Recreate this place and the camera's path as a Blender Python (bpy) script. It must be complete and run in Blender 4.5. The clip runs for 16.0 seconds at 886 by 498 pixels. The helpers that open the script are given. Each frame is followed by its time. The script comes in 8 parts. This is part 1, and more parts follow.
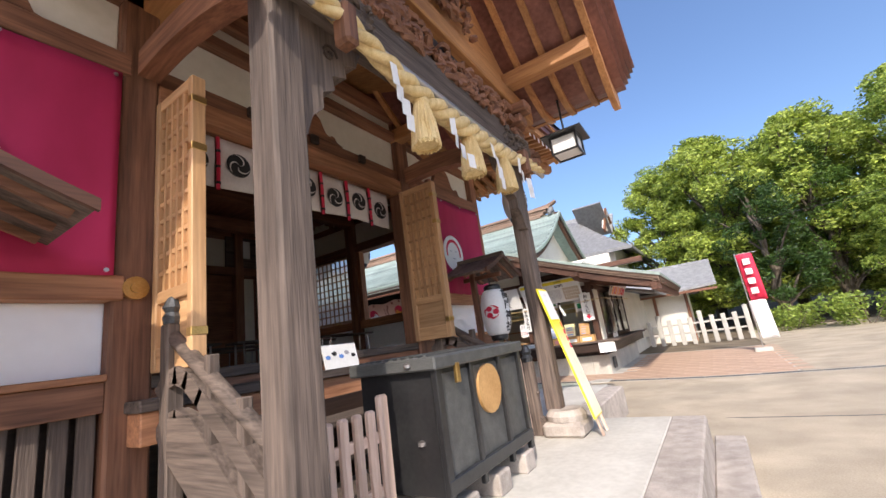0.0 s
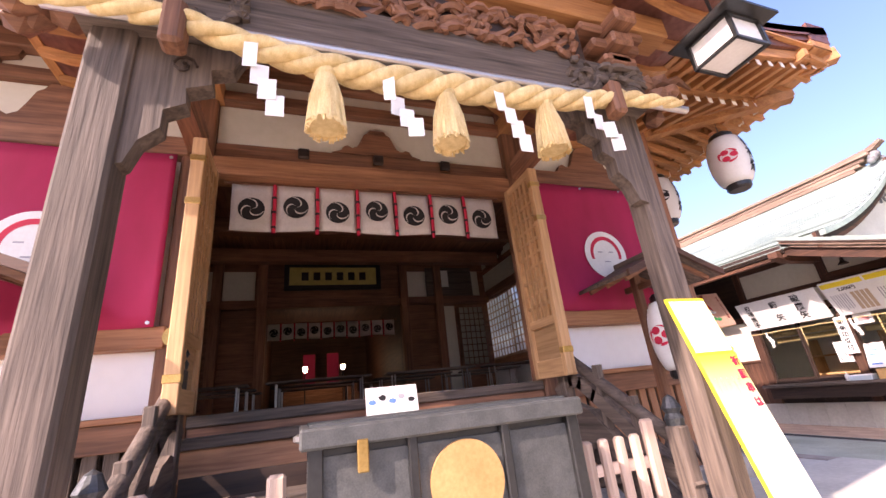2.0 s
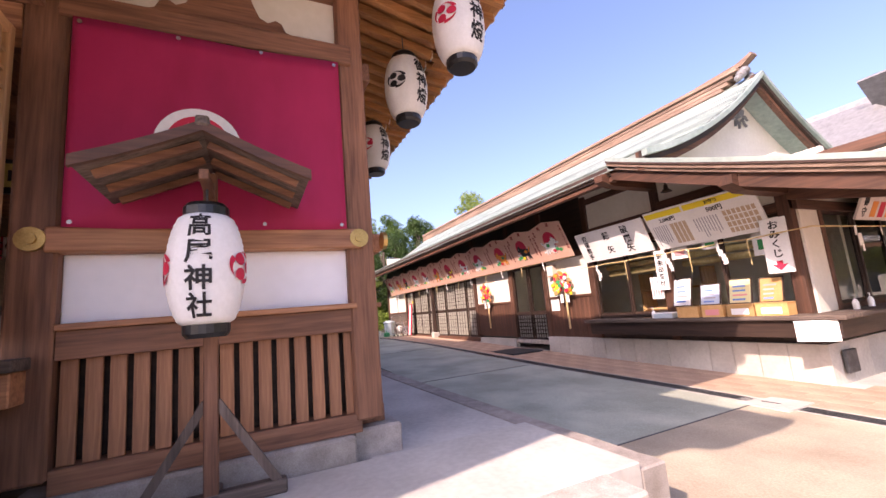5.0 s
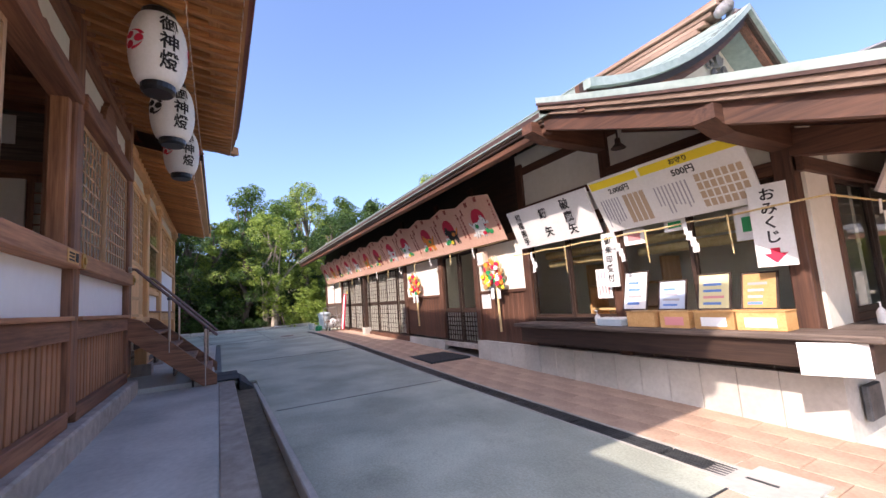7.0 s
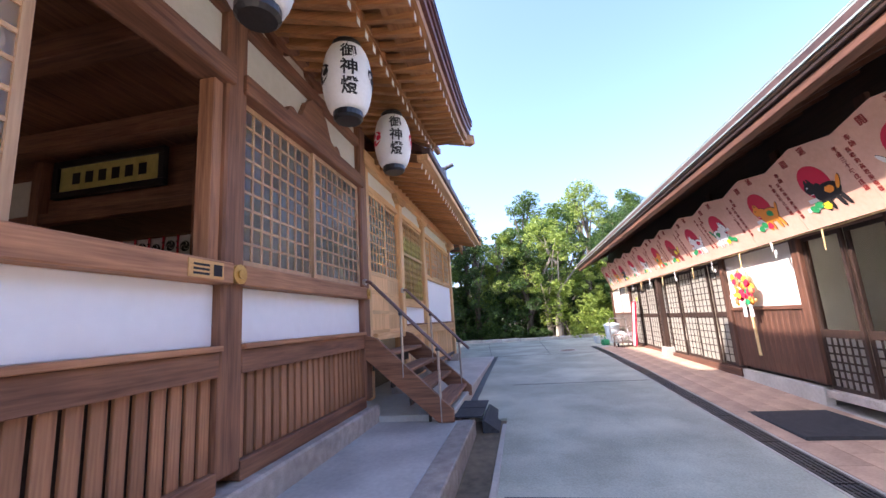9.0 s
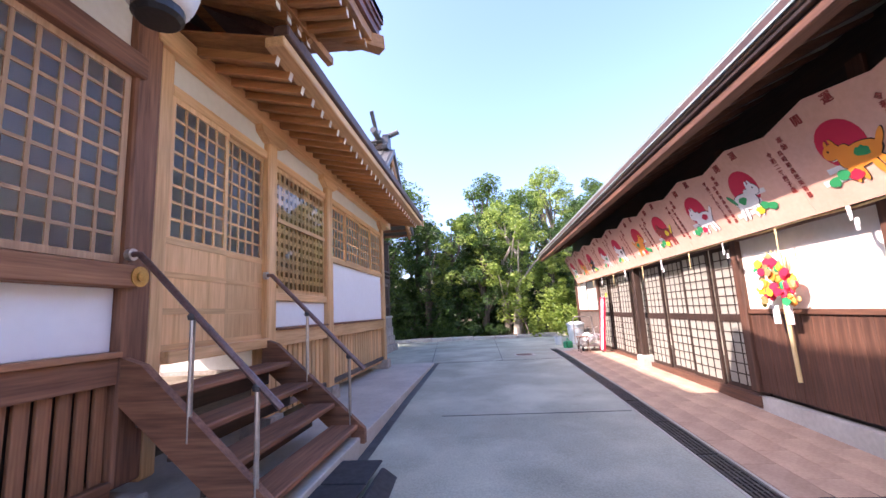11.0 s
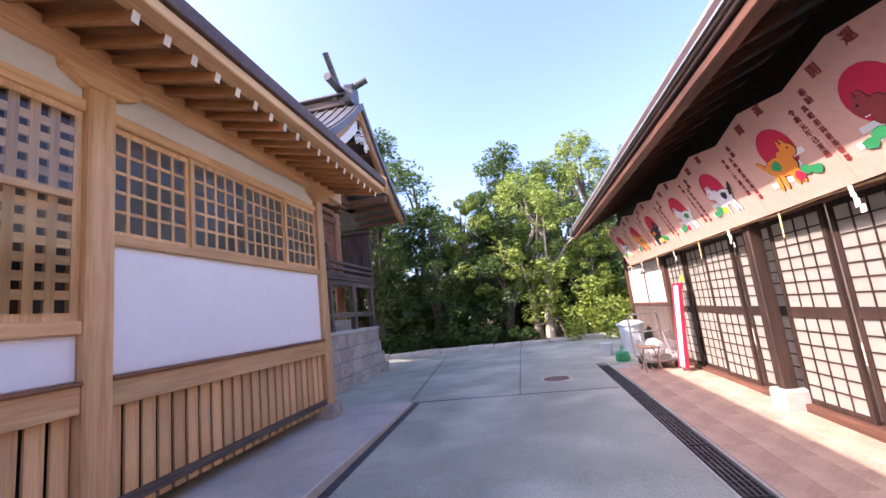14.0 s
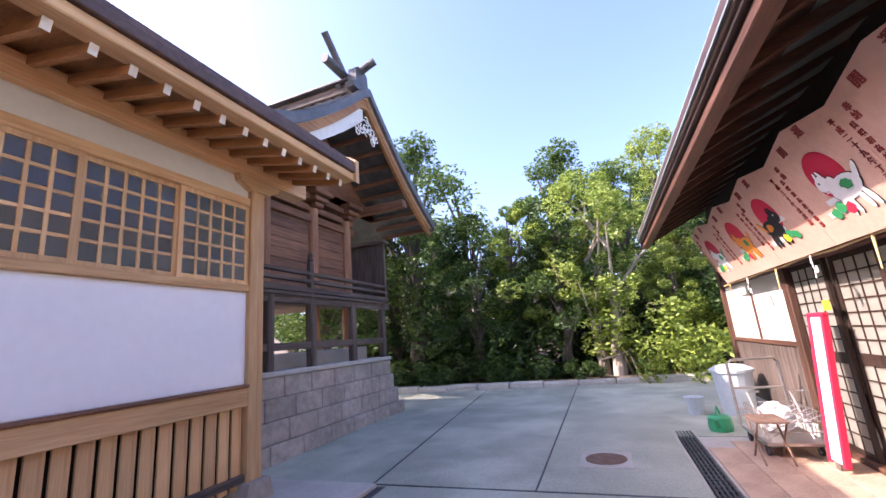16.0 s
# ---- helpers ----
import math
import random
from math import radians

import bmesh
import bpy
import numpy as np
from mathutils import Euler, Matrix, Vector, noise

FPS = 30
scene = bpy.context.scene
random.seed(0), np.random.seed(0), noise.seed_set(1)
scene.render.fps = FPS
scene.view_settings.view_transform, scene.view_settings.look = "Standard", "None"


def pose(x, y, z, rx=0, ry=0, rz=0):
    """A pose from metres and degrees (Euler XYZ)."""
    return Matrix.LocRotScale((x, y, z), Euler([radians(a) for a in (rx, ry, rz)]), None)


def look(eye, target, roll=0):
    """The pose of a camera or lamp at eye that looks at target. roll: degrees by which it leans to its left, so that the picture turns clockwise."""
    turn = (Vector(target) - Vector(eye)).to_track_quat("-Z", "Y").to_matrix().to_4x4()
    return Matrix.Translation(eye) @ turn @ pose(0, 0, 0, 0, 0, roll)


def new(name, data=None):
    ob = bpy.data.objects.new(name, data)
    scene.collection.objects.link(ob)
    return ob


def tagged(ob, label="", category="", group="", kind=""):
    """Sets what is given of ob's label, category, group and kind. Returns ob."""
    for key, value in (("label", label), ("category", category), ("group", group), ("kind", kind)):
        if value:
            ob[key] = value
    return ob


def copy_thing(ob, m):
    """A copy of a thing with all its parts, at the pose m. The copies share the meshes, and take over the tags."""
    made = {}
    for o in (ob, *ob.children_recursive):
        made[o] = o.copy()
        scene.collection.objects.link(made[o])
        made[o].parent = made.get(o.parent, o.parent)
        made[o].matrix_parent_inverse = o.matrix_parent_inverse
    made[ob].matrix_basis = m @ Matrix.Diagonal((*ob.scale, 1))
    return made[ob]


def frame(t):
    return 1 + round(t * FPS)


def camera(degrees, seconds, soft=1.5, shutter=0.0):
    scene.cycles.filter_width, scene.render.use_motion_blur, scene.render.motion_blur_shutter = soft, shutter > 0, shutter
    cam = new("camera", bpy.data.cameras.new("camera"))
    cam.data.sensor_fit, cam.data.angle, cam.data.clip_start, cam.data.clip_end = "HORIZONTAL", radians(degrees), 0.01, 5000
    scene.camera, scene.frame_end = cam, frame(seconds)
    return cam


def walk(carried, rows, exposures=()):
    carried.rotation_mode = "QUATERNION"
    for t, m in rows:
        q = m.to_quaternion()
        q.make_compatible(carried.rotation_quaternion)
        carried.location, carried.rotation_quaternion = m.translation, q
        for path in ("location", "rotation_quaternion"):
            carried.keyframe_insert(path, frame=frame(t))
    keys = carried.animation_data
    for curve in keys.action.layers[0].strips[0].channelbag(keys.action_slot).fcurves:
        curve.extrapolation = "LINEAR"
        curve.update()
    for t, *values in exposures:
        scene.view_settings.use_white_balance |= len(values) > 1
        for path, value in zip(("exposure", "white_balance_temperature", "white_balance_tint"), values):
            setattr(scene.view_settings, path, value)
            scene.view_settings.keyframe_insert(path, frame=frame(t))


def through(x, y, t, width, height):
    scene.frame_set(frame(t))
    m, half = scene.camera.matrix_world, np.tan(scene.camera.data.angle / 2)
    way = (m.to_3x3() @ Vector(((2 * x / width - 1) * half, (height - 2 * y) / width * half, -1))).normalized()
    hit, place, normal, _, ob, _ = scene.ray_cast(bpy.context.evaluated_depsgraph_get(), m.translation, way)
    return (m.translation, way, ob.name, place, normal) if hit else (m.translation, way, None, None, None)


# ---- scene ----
cam = camera(94.7, 16.0)
METRES, EYE, TILT, LEAN, TURN = 20.0, 1.5, 0.0, 0.0, 31.7
ROWS = [
    (0.0, 0.0, 0.0, 0.0, 1.81, 13.12, 7.81),
    (0.5, 0.0174, 0.0171, 0.0006, 17.05, 19.16, 6.63),
    (1.0, 0.0372, 0.034, -0.0001, 27.4, 21.21, 7.65),
    (1.5, 0.0542, 0.0523, 0.0004, 37.44, 22.98, 6.66),
    (2.0, 0.0697, 0.0744, 0.0, 40.1, 20.06, 5.85),
    (2.5, 0.0868, 0.0983, -0.0004, 38.12, 18.55, 1.72),
    (3.0, 0.1007, 0.1251, -0.0009, 33.58, 17.34, 2.6),
    (3.5, 0.1157, 0.1474, -0.0007, 43.34, 19.3, 2.77),
    (4.0, 0.1286, 0.1715, -0.0008, 44.32, 13.74, 3.51),
    (4.5, 0.1409, 0.1984, -0.0011, 37.11, 10.55, 5.65),
    (7.0, 0.1512, 0.3558, 0.0019, 29.65, 6.6, 4.15),
    (7.5, 0.1376, 0.3838, 0.0049, 49.18, 8.12, 4.61),
    (8.0, 0.121, 0.4067, 0.008, 64.74, 10.27, 5.03),
    (8.5, 0.1023, 0.432, 0.0075, 69.75, 10.78, 4.65),
    (9.0, 0.0779, 0.457, 0.0082, 69.24, 10.14, 3.74),
    (9.5, 0.0516, 0.4791, 0.009, 67.98, 10.15, 2.71),
    (10.0, 0.0264, 0.5017, 0.0102, 66.92, 9.97, 2.43),
    (12.5, -0.1079, 0.6079, 0.0138, 61.83, 7.44, 4.06),
    (13.0, -0.1332, 0.6292, 0.0138, 63.45, 7.09, 4.89),
    (13.5, -0.1566, 0.6536, 0.0156, 65.75, 7.26, 5.56),
    (14.0, -0.1805, 0.6759, 0.0177, 69.62, 8.99, 6.46),
    (14.5, -0.2022, 0.6981, 0.0197, 73.8, 11.22, 7.17),
    (15.0, -0.2239, 0.7207, 0.0203, 74.92, 10.62, 7.03),
    (15.5, -0.247, 0.7445, 0.0206, 75.93, 10.7, 5.8),
    (16.0, -0.2697, 0.7671, 0.023, 79.81, 12.64, 4.84),
]
walk(cam, [(t, pose(0, 0, EYE, TILT, LEAN, TURN) @ pose(METRES * x, METRES * y, METRES * z, 90 + pitch, roll, yaw)) for t, x, y, z, yaw, pitch, roll in ROWS],
     exposures=((0.0, 0.86, 6350, 14), (1.0, 1.24, 6700, 24), (2.5, 1.8, 6850, 33), (4.5, 1.5, 7150, 36), (7.0, 1.42, 6400, 23), (8.5, 2.12, 6250, 24), (10.0, 2.25, 6300, 26), (13.0, 2.1, 6450, 36), (16.0, 2.05, 6450, 32)))


# ---- light ----
SUN_TO = Vector((1.96, -4.48, 4.0)).normalized()
world = bpy.data.worlds.new("sky")
scene.world = world
world.use_nodes = True
wn = world.node_tree
sky = wn.nodes.new("ShaderNodeTexSky")
sky.sky_type, sky.sun_disc = "NISHITA", False
sky.sun_elevation, sky.sun_rotation = math.asin(SUN_TO.z), math.atan2(SUN_TO.x, SUN_TO.y)
sky.air_density, sky.dust_density, sky.ozone_density = 1.0, 3.0, 5.0
wn.nodes["Background"].inputs[1].default_value = 0.145
wn.links.new(sky.outputs[0], wn.nodes["Background"].inputs[0])
sun_data = bpy.data.lights.new("sun", "SUN")
sun_data.energy, sun_data.angle, sun_data.color = 2.8, radians(0.55), (1.0, 0.9, 0.76)
sun = new("sun", sun_data)
sun.matrix_world = look(SUN_TO * 60, (0, 0, 0))


# ---- materials ----
def material(name):
    m = bpy.data.materials.new(name)
    m.use_nodes = True
    return m, m.node_tree.nodes, m.node_tree.links, m.node_tree.nodes["Principled BSDF"]


def ramp(nodes, stops):
    r = nodes.new("ShaderNodeValToRGB")
    while len(r.color_ramp.elements) < len(stops):
        r.color_ramp.elements.new(0.5)
    for e, (p, c) in zip(r.color_ramp.elements, stops):
        e.position, e.color = p, (*c, 1)
    return r


def scaled(nodes, links, scale, source="Object"):
    tc, mp = nodes.new("ShaderNodeTexCoord"), nodes.new("ShaderNodeMapping")
    mp.inputs["Scale"].default_value = scale
    links.new(tc.outputs[source], mp.inputs[0])
    return mp


def surface(name, dark, light, scale=(3, 3, 3), rough=0.7, metal=0.0, bump=0.15, fine=40.0, vary=0.25, detail=6.0, dirt=0.0, spec=0.5):
    """Two scales of variation: broad tone and fine grain, with relief, and a tone of its own for each piece."""
    m, n, l, b = material(name)
    mp = scaled(n, l, scale)
    n1, n2 = n.new("ShaderNodeTexNoise"), n.new("ShaderNodeTexNoise")
    n1.inputs["Scale"].default_value, n1.inputs["Detail"].default_value = 1.0, detail
    n2.inputs["Scale"].default_value, n2.inputs["Detail"].default_value = fine / 4, 4
    l.new(mp.outputs[0], n1.inputs[0]), l.new(mp.outputs[0], n2.inputs[0])
    mix = n.new("ShaderNodeMath")
    mix.operation = "MULTIPLY_ADD"
    mix.inputs[1].default_value = 0.45
    l.new(n2.outputs[0], mix.inputs[0])
    half = n.new("ShaderNodeMath")
    half.operation = "MULTIPLY"
    half.inputs[1].default_value = 0.55
    l.new(n1.outputs[0], half.inputs[0]), l.new(half.outputs[0], mix.inputs[2])
    cr = ramp(n, [(0.34, dark), (0.66, light)])
    l.new(mix.outputs[0], cr.inputs[0])
    info, hsv = n.new("ShaderNodeObjectInfo"), n.new("ShaderNodeHueSaturation")
    rng = n.new("ShaderNodeMapRange")
    rng.inputs[3].default_value, rng.inputs[4].default_value = 1 - vary, 1 + vary
    l.new(info.outputs["Random"], rng.inputs[0]), l.new(rng.outputs[0], hsv.inputs["Value"])
    l.new(cr.outputs[0], hsv.inputs["Color"])
    out = hsv.outputs[0]
    if dirt:
        big = n.new("ShaderNodeTexNoise")
        big.inputs["Scale"].default_value, big.inputs["Detail"].default_value = 0.9, 8
        tc = n.new("ShaderNodeTexCoord")
        l.new(tc.outputs["Object"], big.inputs[0])
        dr = ramp(n, [(0.42, (1 - dirt,) * 3), (0.6, (1, 1, 1))])
        l.new(big.outputs[0], dr.inputs[0])
        mul = n.new("ShaderNodeMix")
        mul.data_type, mul.blend_type = "RGBA", "MULTIPLY"
        mul.inputs[0].default_value = 1
        l.new(out, mul.inputs[6]), l.new(dr.outputs[0], mul.inputs[7])
        out = mul.outputs[2]
    l.new(out, b.inputs["Base Color"])
    b.inputs["Roughness"].default_value, b.inputs["Metallic"].default_value = rough, metal
    b.inputs["Specular IOR Level"].default_value = spec
    if bump:
        bp = n.new("ShaderNodeBump")
        bp.inputs["Strength"].default_value, bp.inputs["Distance"].default_value = bump, 0.02
        l.new(mix.outputs[0], bp.inputs["Height"]), l.new(bp.outputs[0], b.inputs["Normal"])
    return m


def wood(name, dark, light, axis, rough=0.6, bump=0.25, vary=0.2, dirt=0.25):
    s = [16.0, 16.0, 16.0]
    s["xyz".index(axis)] = 0.9
    return surface(name, dark, light, s, rough, bump=bump, fine=14, vary=vary, dirt=dirt)


def woods(name, dark, light, **kw):
    return {a: wood(name + "_" + a, dark, light, a, **kw) for a in "xyz"}


def plain(name, colour, rough=0.6, metal=0.0, emit=0.0):
    m, n, l, b = material(name)
    b.inputs["Base Color"].default_value = (*colour, 1)
    b.inputs["Roughness"].default_value, b.inputs["Metallic"].default_value = rough, metal
    if emit:
        b.inputs["Emission Color"].default_value, b.inputs["Emission Strength"].default_value = (*colour, 1), emit
    return m


OLD = woods("old_wood", (0.14, 0.058, 0.032), (0.39, 0.18, 0.098), rough=0.65)
GREY = woods("weathered_wood", (0.055, 0.04, 0.032), (0.23, 0.172, 0.138), rough=0.8, bump=0.6)
BROWN = woods("brown_wood", (0.28, 0.115, 0.056), (0.62, 0.3, 0.15), rough=0.6)
NEW = woods("pale_wood", (0.6, 0.32, 0.13), (0.88, 0.56, 0.28), rough=0.55, dirt=0.12, bump=0.1)
DOORWOOD = woods("door_wood", (0.4, 0.215, 0.095), (0.66, 0.4, 0.2), rough=0.55, dirt=0.15)
EAVE = woods("eave_wood", (0.34, 0.14, 0.05), (0.62, 0.31, 0.12), rough=0.6)
SASH = woods("sash_wood", (0.42, 0.25, 0.14), (0.66, 0.43, 0.26), rough=0.65, dirt=0.12)
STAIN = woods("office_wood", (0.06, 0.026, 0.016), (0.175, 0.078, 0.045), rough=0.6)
LAYERED = woods("layered_edge_wood", (0.2, 0.125, 0.085), (0.38, 0.26, 0.19), rough=0.7)
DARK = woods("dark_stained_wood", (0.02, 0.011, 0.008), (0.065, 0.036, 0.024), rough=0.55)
PALE_FENCE = woods("planed_wood", (0.52, 0.36, 0.27), (0.78, 0.58, 0.46), rough=0.7, dirt=0.1)
PLASTER = surface("plaster", (0.74, 0.7, 0.6), (0.83, 0.79, 0.7), (1.5, 1.5, 1.5), 0.85, bump=0.06, vary=0.02, dirt=0.08)
WHITE = surface("white_board", (0.84, 0.84, 0.86), (0.9, 0.9, 0.92), (1, 1, 1), 0.55, bump=0.02, vary=0.02)
TIP = surface("white_paint", (0.74, 0.71, 0.66), (0.85, 0.82, 0.78), (9, 9, 9), 0.6, vary=0.08)
CONCRETE = surface("concrete", (0.47, 0.45, 0.41), (0.62, 0.6, 0.55), (2, 2, 2), 0.85, bump=0.1, vary=0.04, dirt=0.22)
PALE_CONCRETE = surface("pale_concrete", (0.46, 0.435, 0.38), (0.59, 0.565, 0.505), (2, 2, 2), 0.85, bump=0.08, vary=0.05, dirt=0.15)
ROAD = surface("yard_paving", (0.36, 0.385, 0.305), (0.57, 0.605, 0.49), (1.3, 1.3, 1.3), 0.85, bump=0.5, fine=160, vary=0.0, dirt=0.25)
YARD = surface("aggregate_paving", (0.36, 0.295, 0.21), (0.55, 0.465, 0.345), (1.5, 1.5, 1.5), 0.85, bump=0.3, fine=170, vary=0.0, dirt=0.15)
TILE = surface("terrace_tile", (0.44, 0.29, 0.2), (0.6, 0.42, 0.3), (3, 3, 3), 0.7, bump=0.05, vary=0.06, dirt=0.15)
GRANITE = surface("granite", (0.31, 0.265, 0.225), (0.56, 0.495, 0.435), (9, 9, 9), 0.8, bump=0.35, fine=60, vary=0.14, dirt=0.2)
IRON = surface("drain_grating", (0.05, 0.055, 0.06), (0.13, 0.135, 0.14), (8, 8, 8), 0.5, 0.6, vary=0.1)
RUST = surface("rusty_iron", (0.16, 0.09, 0.06), (0.3, 0.2, 0.15), (12, 12, 12), 0.7, 0.4)
STEEL = surface("steel_pipe", (0.4, 0.37, 0.36), (0.55, 0.52, 0.5), (6, 6, 30), 0.35, 0.85, bump=0.05)
RAILPIPE = surface("brown_pipe", (0.12, 0.07, 0.06), (0.24, 0.15, 0.13), (6, 6, 6), 0.35, 0.5, bump=0.05)
COPPER = surface("copper_sheet", (0.14, 0.052, 0.04), (0.3, 0.13, 0.1), (2, 2, 2), 0.45, 0.35, bump=0.1)
DARK_COPPER = surface("dark_copper_sheet", (0.06, 0.034, 0.028), (0.14, 0.08, 0.062), (2, 2, 2), 0.55, 0.2, bump=0.1)
VERDIGRIS = surface("green_copper", (0.25, 0.33, 0.3), (0.42, 0.5, 0.455), (1.2, 1.2, 1.2), 0.42, 0.2, bump=0.08, dirt=0.15)
HOUSE_TILE = surface("pale_grey_tile", (0.17, 0.17, 0.17), (0.3, 0.3, 0.3), (5, 5, 5), 0.5, bump=0.3)
RIB = surface("grey_tile", (0.05, 0.05, 0.05), (0.13, 0.128, 0.125), (4, 4, 4), 0.45, 0.1, bump=0.1)
RED = surface("red_cloth", (0.34, 0.01, 0.06), (0.45, 0.017, 0.09), (1.6, 1.6, 0.7), 0.75, bump=0.3, fine=12, vary=0.03)
PAPER = surface("paper", (0.76, 0.75, 0.72), (0.86, 0.85, 0.83), (4, 4, 4), 0.75, bump=0.06, vary=0.04)
CREAM = surface("banner_cloth", (0.68, 0.4, 0.29), (0.78, 0.49, 0.37), (2, 2, 2), 0.75, bump=0.1, vary=0.03)
CANVAS = surface("noren_cloth", (0.6, 0.55, 0.52), (0.72, 0.67, 0.64), (5, 5, 5), 0.85, bump=0.2, vary=0.06)
STRAW = surface("straw", (0.58, 0.41, 0.17), (0.84, 0.67, 0.36), (30, 30, 6), 0.75, bump=0.5, vary=0.12)
LACQUER = surface("black_lacquer", (0.012, 0.012, 0.013), (0.03, 0.03, 0.03), (4, 4, 4), 0.3, bump=0.05, vary=0.1)
GREYWOOD = surface("charcoal_board", (0.045, 0.047, 0.045), (0.1, 0.1, 0.095), (3, 14, 14), 0.45, bump=0.08, vary=0.1)
BRASS = surface("brass", (0.5, 0.3, 0.09), (0.72, 0.47, 0.17), (9, 9, 9), 0.35, 0.9, bump=0.1)
OCHRE = surface("old_gilt_board", (0.42, 0.34, 0.1), (0.6, 0.5, 0.17), (6, 6, 6), 0.5, 0.2, bump=0.1)
GOLD = surface("gilt_board", (0.5, 0.28, 0.1), (0.66, 0.39, 0.16), (6, 6, 6), 0.5, 0.3, bump=0.1)
INK, CRIMSON = plain("ink", (0.015, 0.013, 0.014), 0.7), plain("crimson", (0.6, 0.02, 0.06), 0.7)
YELLOW, ORANGE = plain("yellow_print", (0.85, 0.68, 0.03), 0.6), plain("orange_print", (0.8, 0.28, 0.03), 0.6)
GREEN_PRINT, GREYPRINT = plain("green_print", (0.02, 0.3, 0.1), 0.6), plain("grey_print", (0.38, 0.37, 0.4), 0.7)
PINK, BLUE = plain("pink_print", (0.72, 0.3, 0.3), 0.7), plain("blue_print", (0.12, 0.25, 0.6), 0.6)
TAN_PRINT, DULL_YELLOW, DULL_BLUE = plain("tan_print", (0.5, 0.38, 0.26), 0.7), plain("dull_yellow_print", (0.72, 0.66, 0.36), 0.6), plain("dull_blue_print", (0.5, 0.58, 0.7), 0.6)
BROWN_INK = plain("brown_ink", (0.32, 0.05, 0.04), 0.7)
RUBBER = surface("rubber_mat", (0.018, 0.02, 0.024), (0.05, 0.053, 0.058), (20, 20, 20), 0.8, bump=0.3)
CARD = surface("cardboard", (0.5, 0.27, 0.09), (0.66, 0.39, 0.16), (6, 6, 6), 0.7)
LAMP = plain("lamp_paper", (1.0, 0.75, 0.45), 0.6, emit=12.0)
EARTH = surface("earth", (0.09, 0.07, 0.045), (0.2, 0.155, 0.1), (1.2, 1.2, 1.2), 0.95, bump=0.5)
BARK = surface("bark", (0.07, 0.055, 0.04), (0.2, 0.16, 0.12), (10, 10, 2), 0.9, bump=0.6)
PALE_BARK = surface("pale_bark", (0.3, 0.25, 0.19), (0.52, 0.46, 0.37), (8, 8, 2), 0.85, bump=0.3)
PLASTIC_GREEN = plain("green_plastic", (0.02, 0.32, 0.14), 0.4)
PLASTIC_BLUE = surface("pale_blue_plastic", (0.45, 0.53, 0.58), (0.56, 0.64, 0.68), (3, 3, 3), 0.5, vary=0.05)


def leaf(name, a, b):
    m, n, l, p = material(name)
    g = n.new("ShaderNodeNewGeometry")
    r = ramp(n, [(0.0, a), (0.8, b), (1.0, tuple(c * 1.35 for c in b))])
    l.new(g.outputs["Random Per Island"], r.inputs[0])
    l.new(r.outputs[0], p.inputs["Base Color"])
    p.inputs["Roughness"].default_value = 0.5
    t, mx = n.new("ShaderNodeBsdfTranslucent"), n.new("ShaderNodeMixShader")
    l.new(r.outputs[0], t.inputs[0])
    mx.inputs[0].default_value = 0.35
    l.new(p.outputs[0], mx.inputs[1]), l.new(t.outputs[0], mx.inputs[2])
    l.new(mx.outputs[0], n["Material Output"].inputs[0])
    return m


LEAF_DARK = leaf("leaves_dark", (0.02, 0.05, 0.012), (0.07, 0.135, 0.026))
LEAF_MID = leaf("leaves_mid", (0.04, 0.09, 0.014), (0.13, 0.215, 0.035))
# brightened leaf copy: direct sunlight is put into the colour
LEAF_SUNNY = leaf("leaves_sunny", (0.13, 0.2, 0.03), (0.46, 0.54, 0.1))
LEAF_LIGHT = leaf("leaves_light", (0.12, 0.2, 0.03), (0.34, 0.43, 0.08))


def glass(name, tint=(0.9, 0.95, 0.93), rough=0.0, frosted=False, through=0.55):
    m, n, l, b = material(name)
    if frosted:
        d, t, g = (n.new("ShaderNodeBsdf" + k) for k in ("Diffuse", "Translucent", "Glossy"))
        m1, m2 = n.new("ShaderNodeMixShader"), n.new("ShaderNodeMixShader")
        lw, f, pw = n.new("ShaderNodeLayerWeight"), n.new("ShaderNodeMath"), n.new("ShaderNodeMath")
        pw.operation, pw.inputs[1].default_value = "POWER", 4.0
        f.operation, f.inputs[1].default_value, f.inputs[2].default_value = "MULTIPLY_ADD", 0.35, 0.03
        l.new(lw.outputs["Facing"], pw.inputs[0]), l.new(pw.outputs[0], f.inputs[0])
        d.inputs[0].default_value, t.inputs[0].default_value = (*tint, 1), (0.88, 0.88, 0.85, 1)
        g.inputs["Roughness"].default_value = rough
        m1.inputs[0].default_value = through
        blur, m0 = n.new("ShaderNodeBsdfRefraction"), n.new("ShaderNodeMixShader")
        blur.inputs["IOR"].default_value, blur.inputs["Roughness"].default_value = 1.02, 0.7
        m0.inputs[0].default_value = 0.45 if through > 0.8 else 0.0
        l.new(t.outputs[0], m0.inputs[1]), l.new(blur.outputs[0], m0.inputs[2])
        l.new(d.outputs[0], m1.inputs[1]), l.new(m0.outputs[0], m1.inputs[2])
        l.new(f.outputs[0], m2.inputs[0]), l.new(m1.outputs[0], m2.inputs[1]), l.new(g.outputs[0], m2.inputs[2])
        l.new(m2.outputs[0], n["Material Output"].inputs[0])
        return m
    t, g, mx, f = (n.new("ShaderNode" + k) for k in ("BsdfTransparent", "BsdfGlossy", "MixShader", "Fresnel"))
    t.inputs[0].default_value = (*tint, 1)
    g.inputs["Roughness"].default_value = rough
    f.inputs[0].default_value = 1.5
    l.new(f.outputs[0], mx.inputs[0]), l.new(t.outputs[0], mx.inputs[1]), l.new(g.outputs[0], mx.inputs[2])
    l.new(mx.outputs[0], n["Material Output"].inputs[0])
    return m



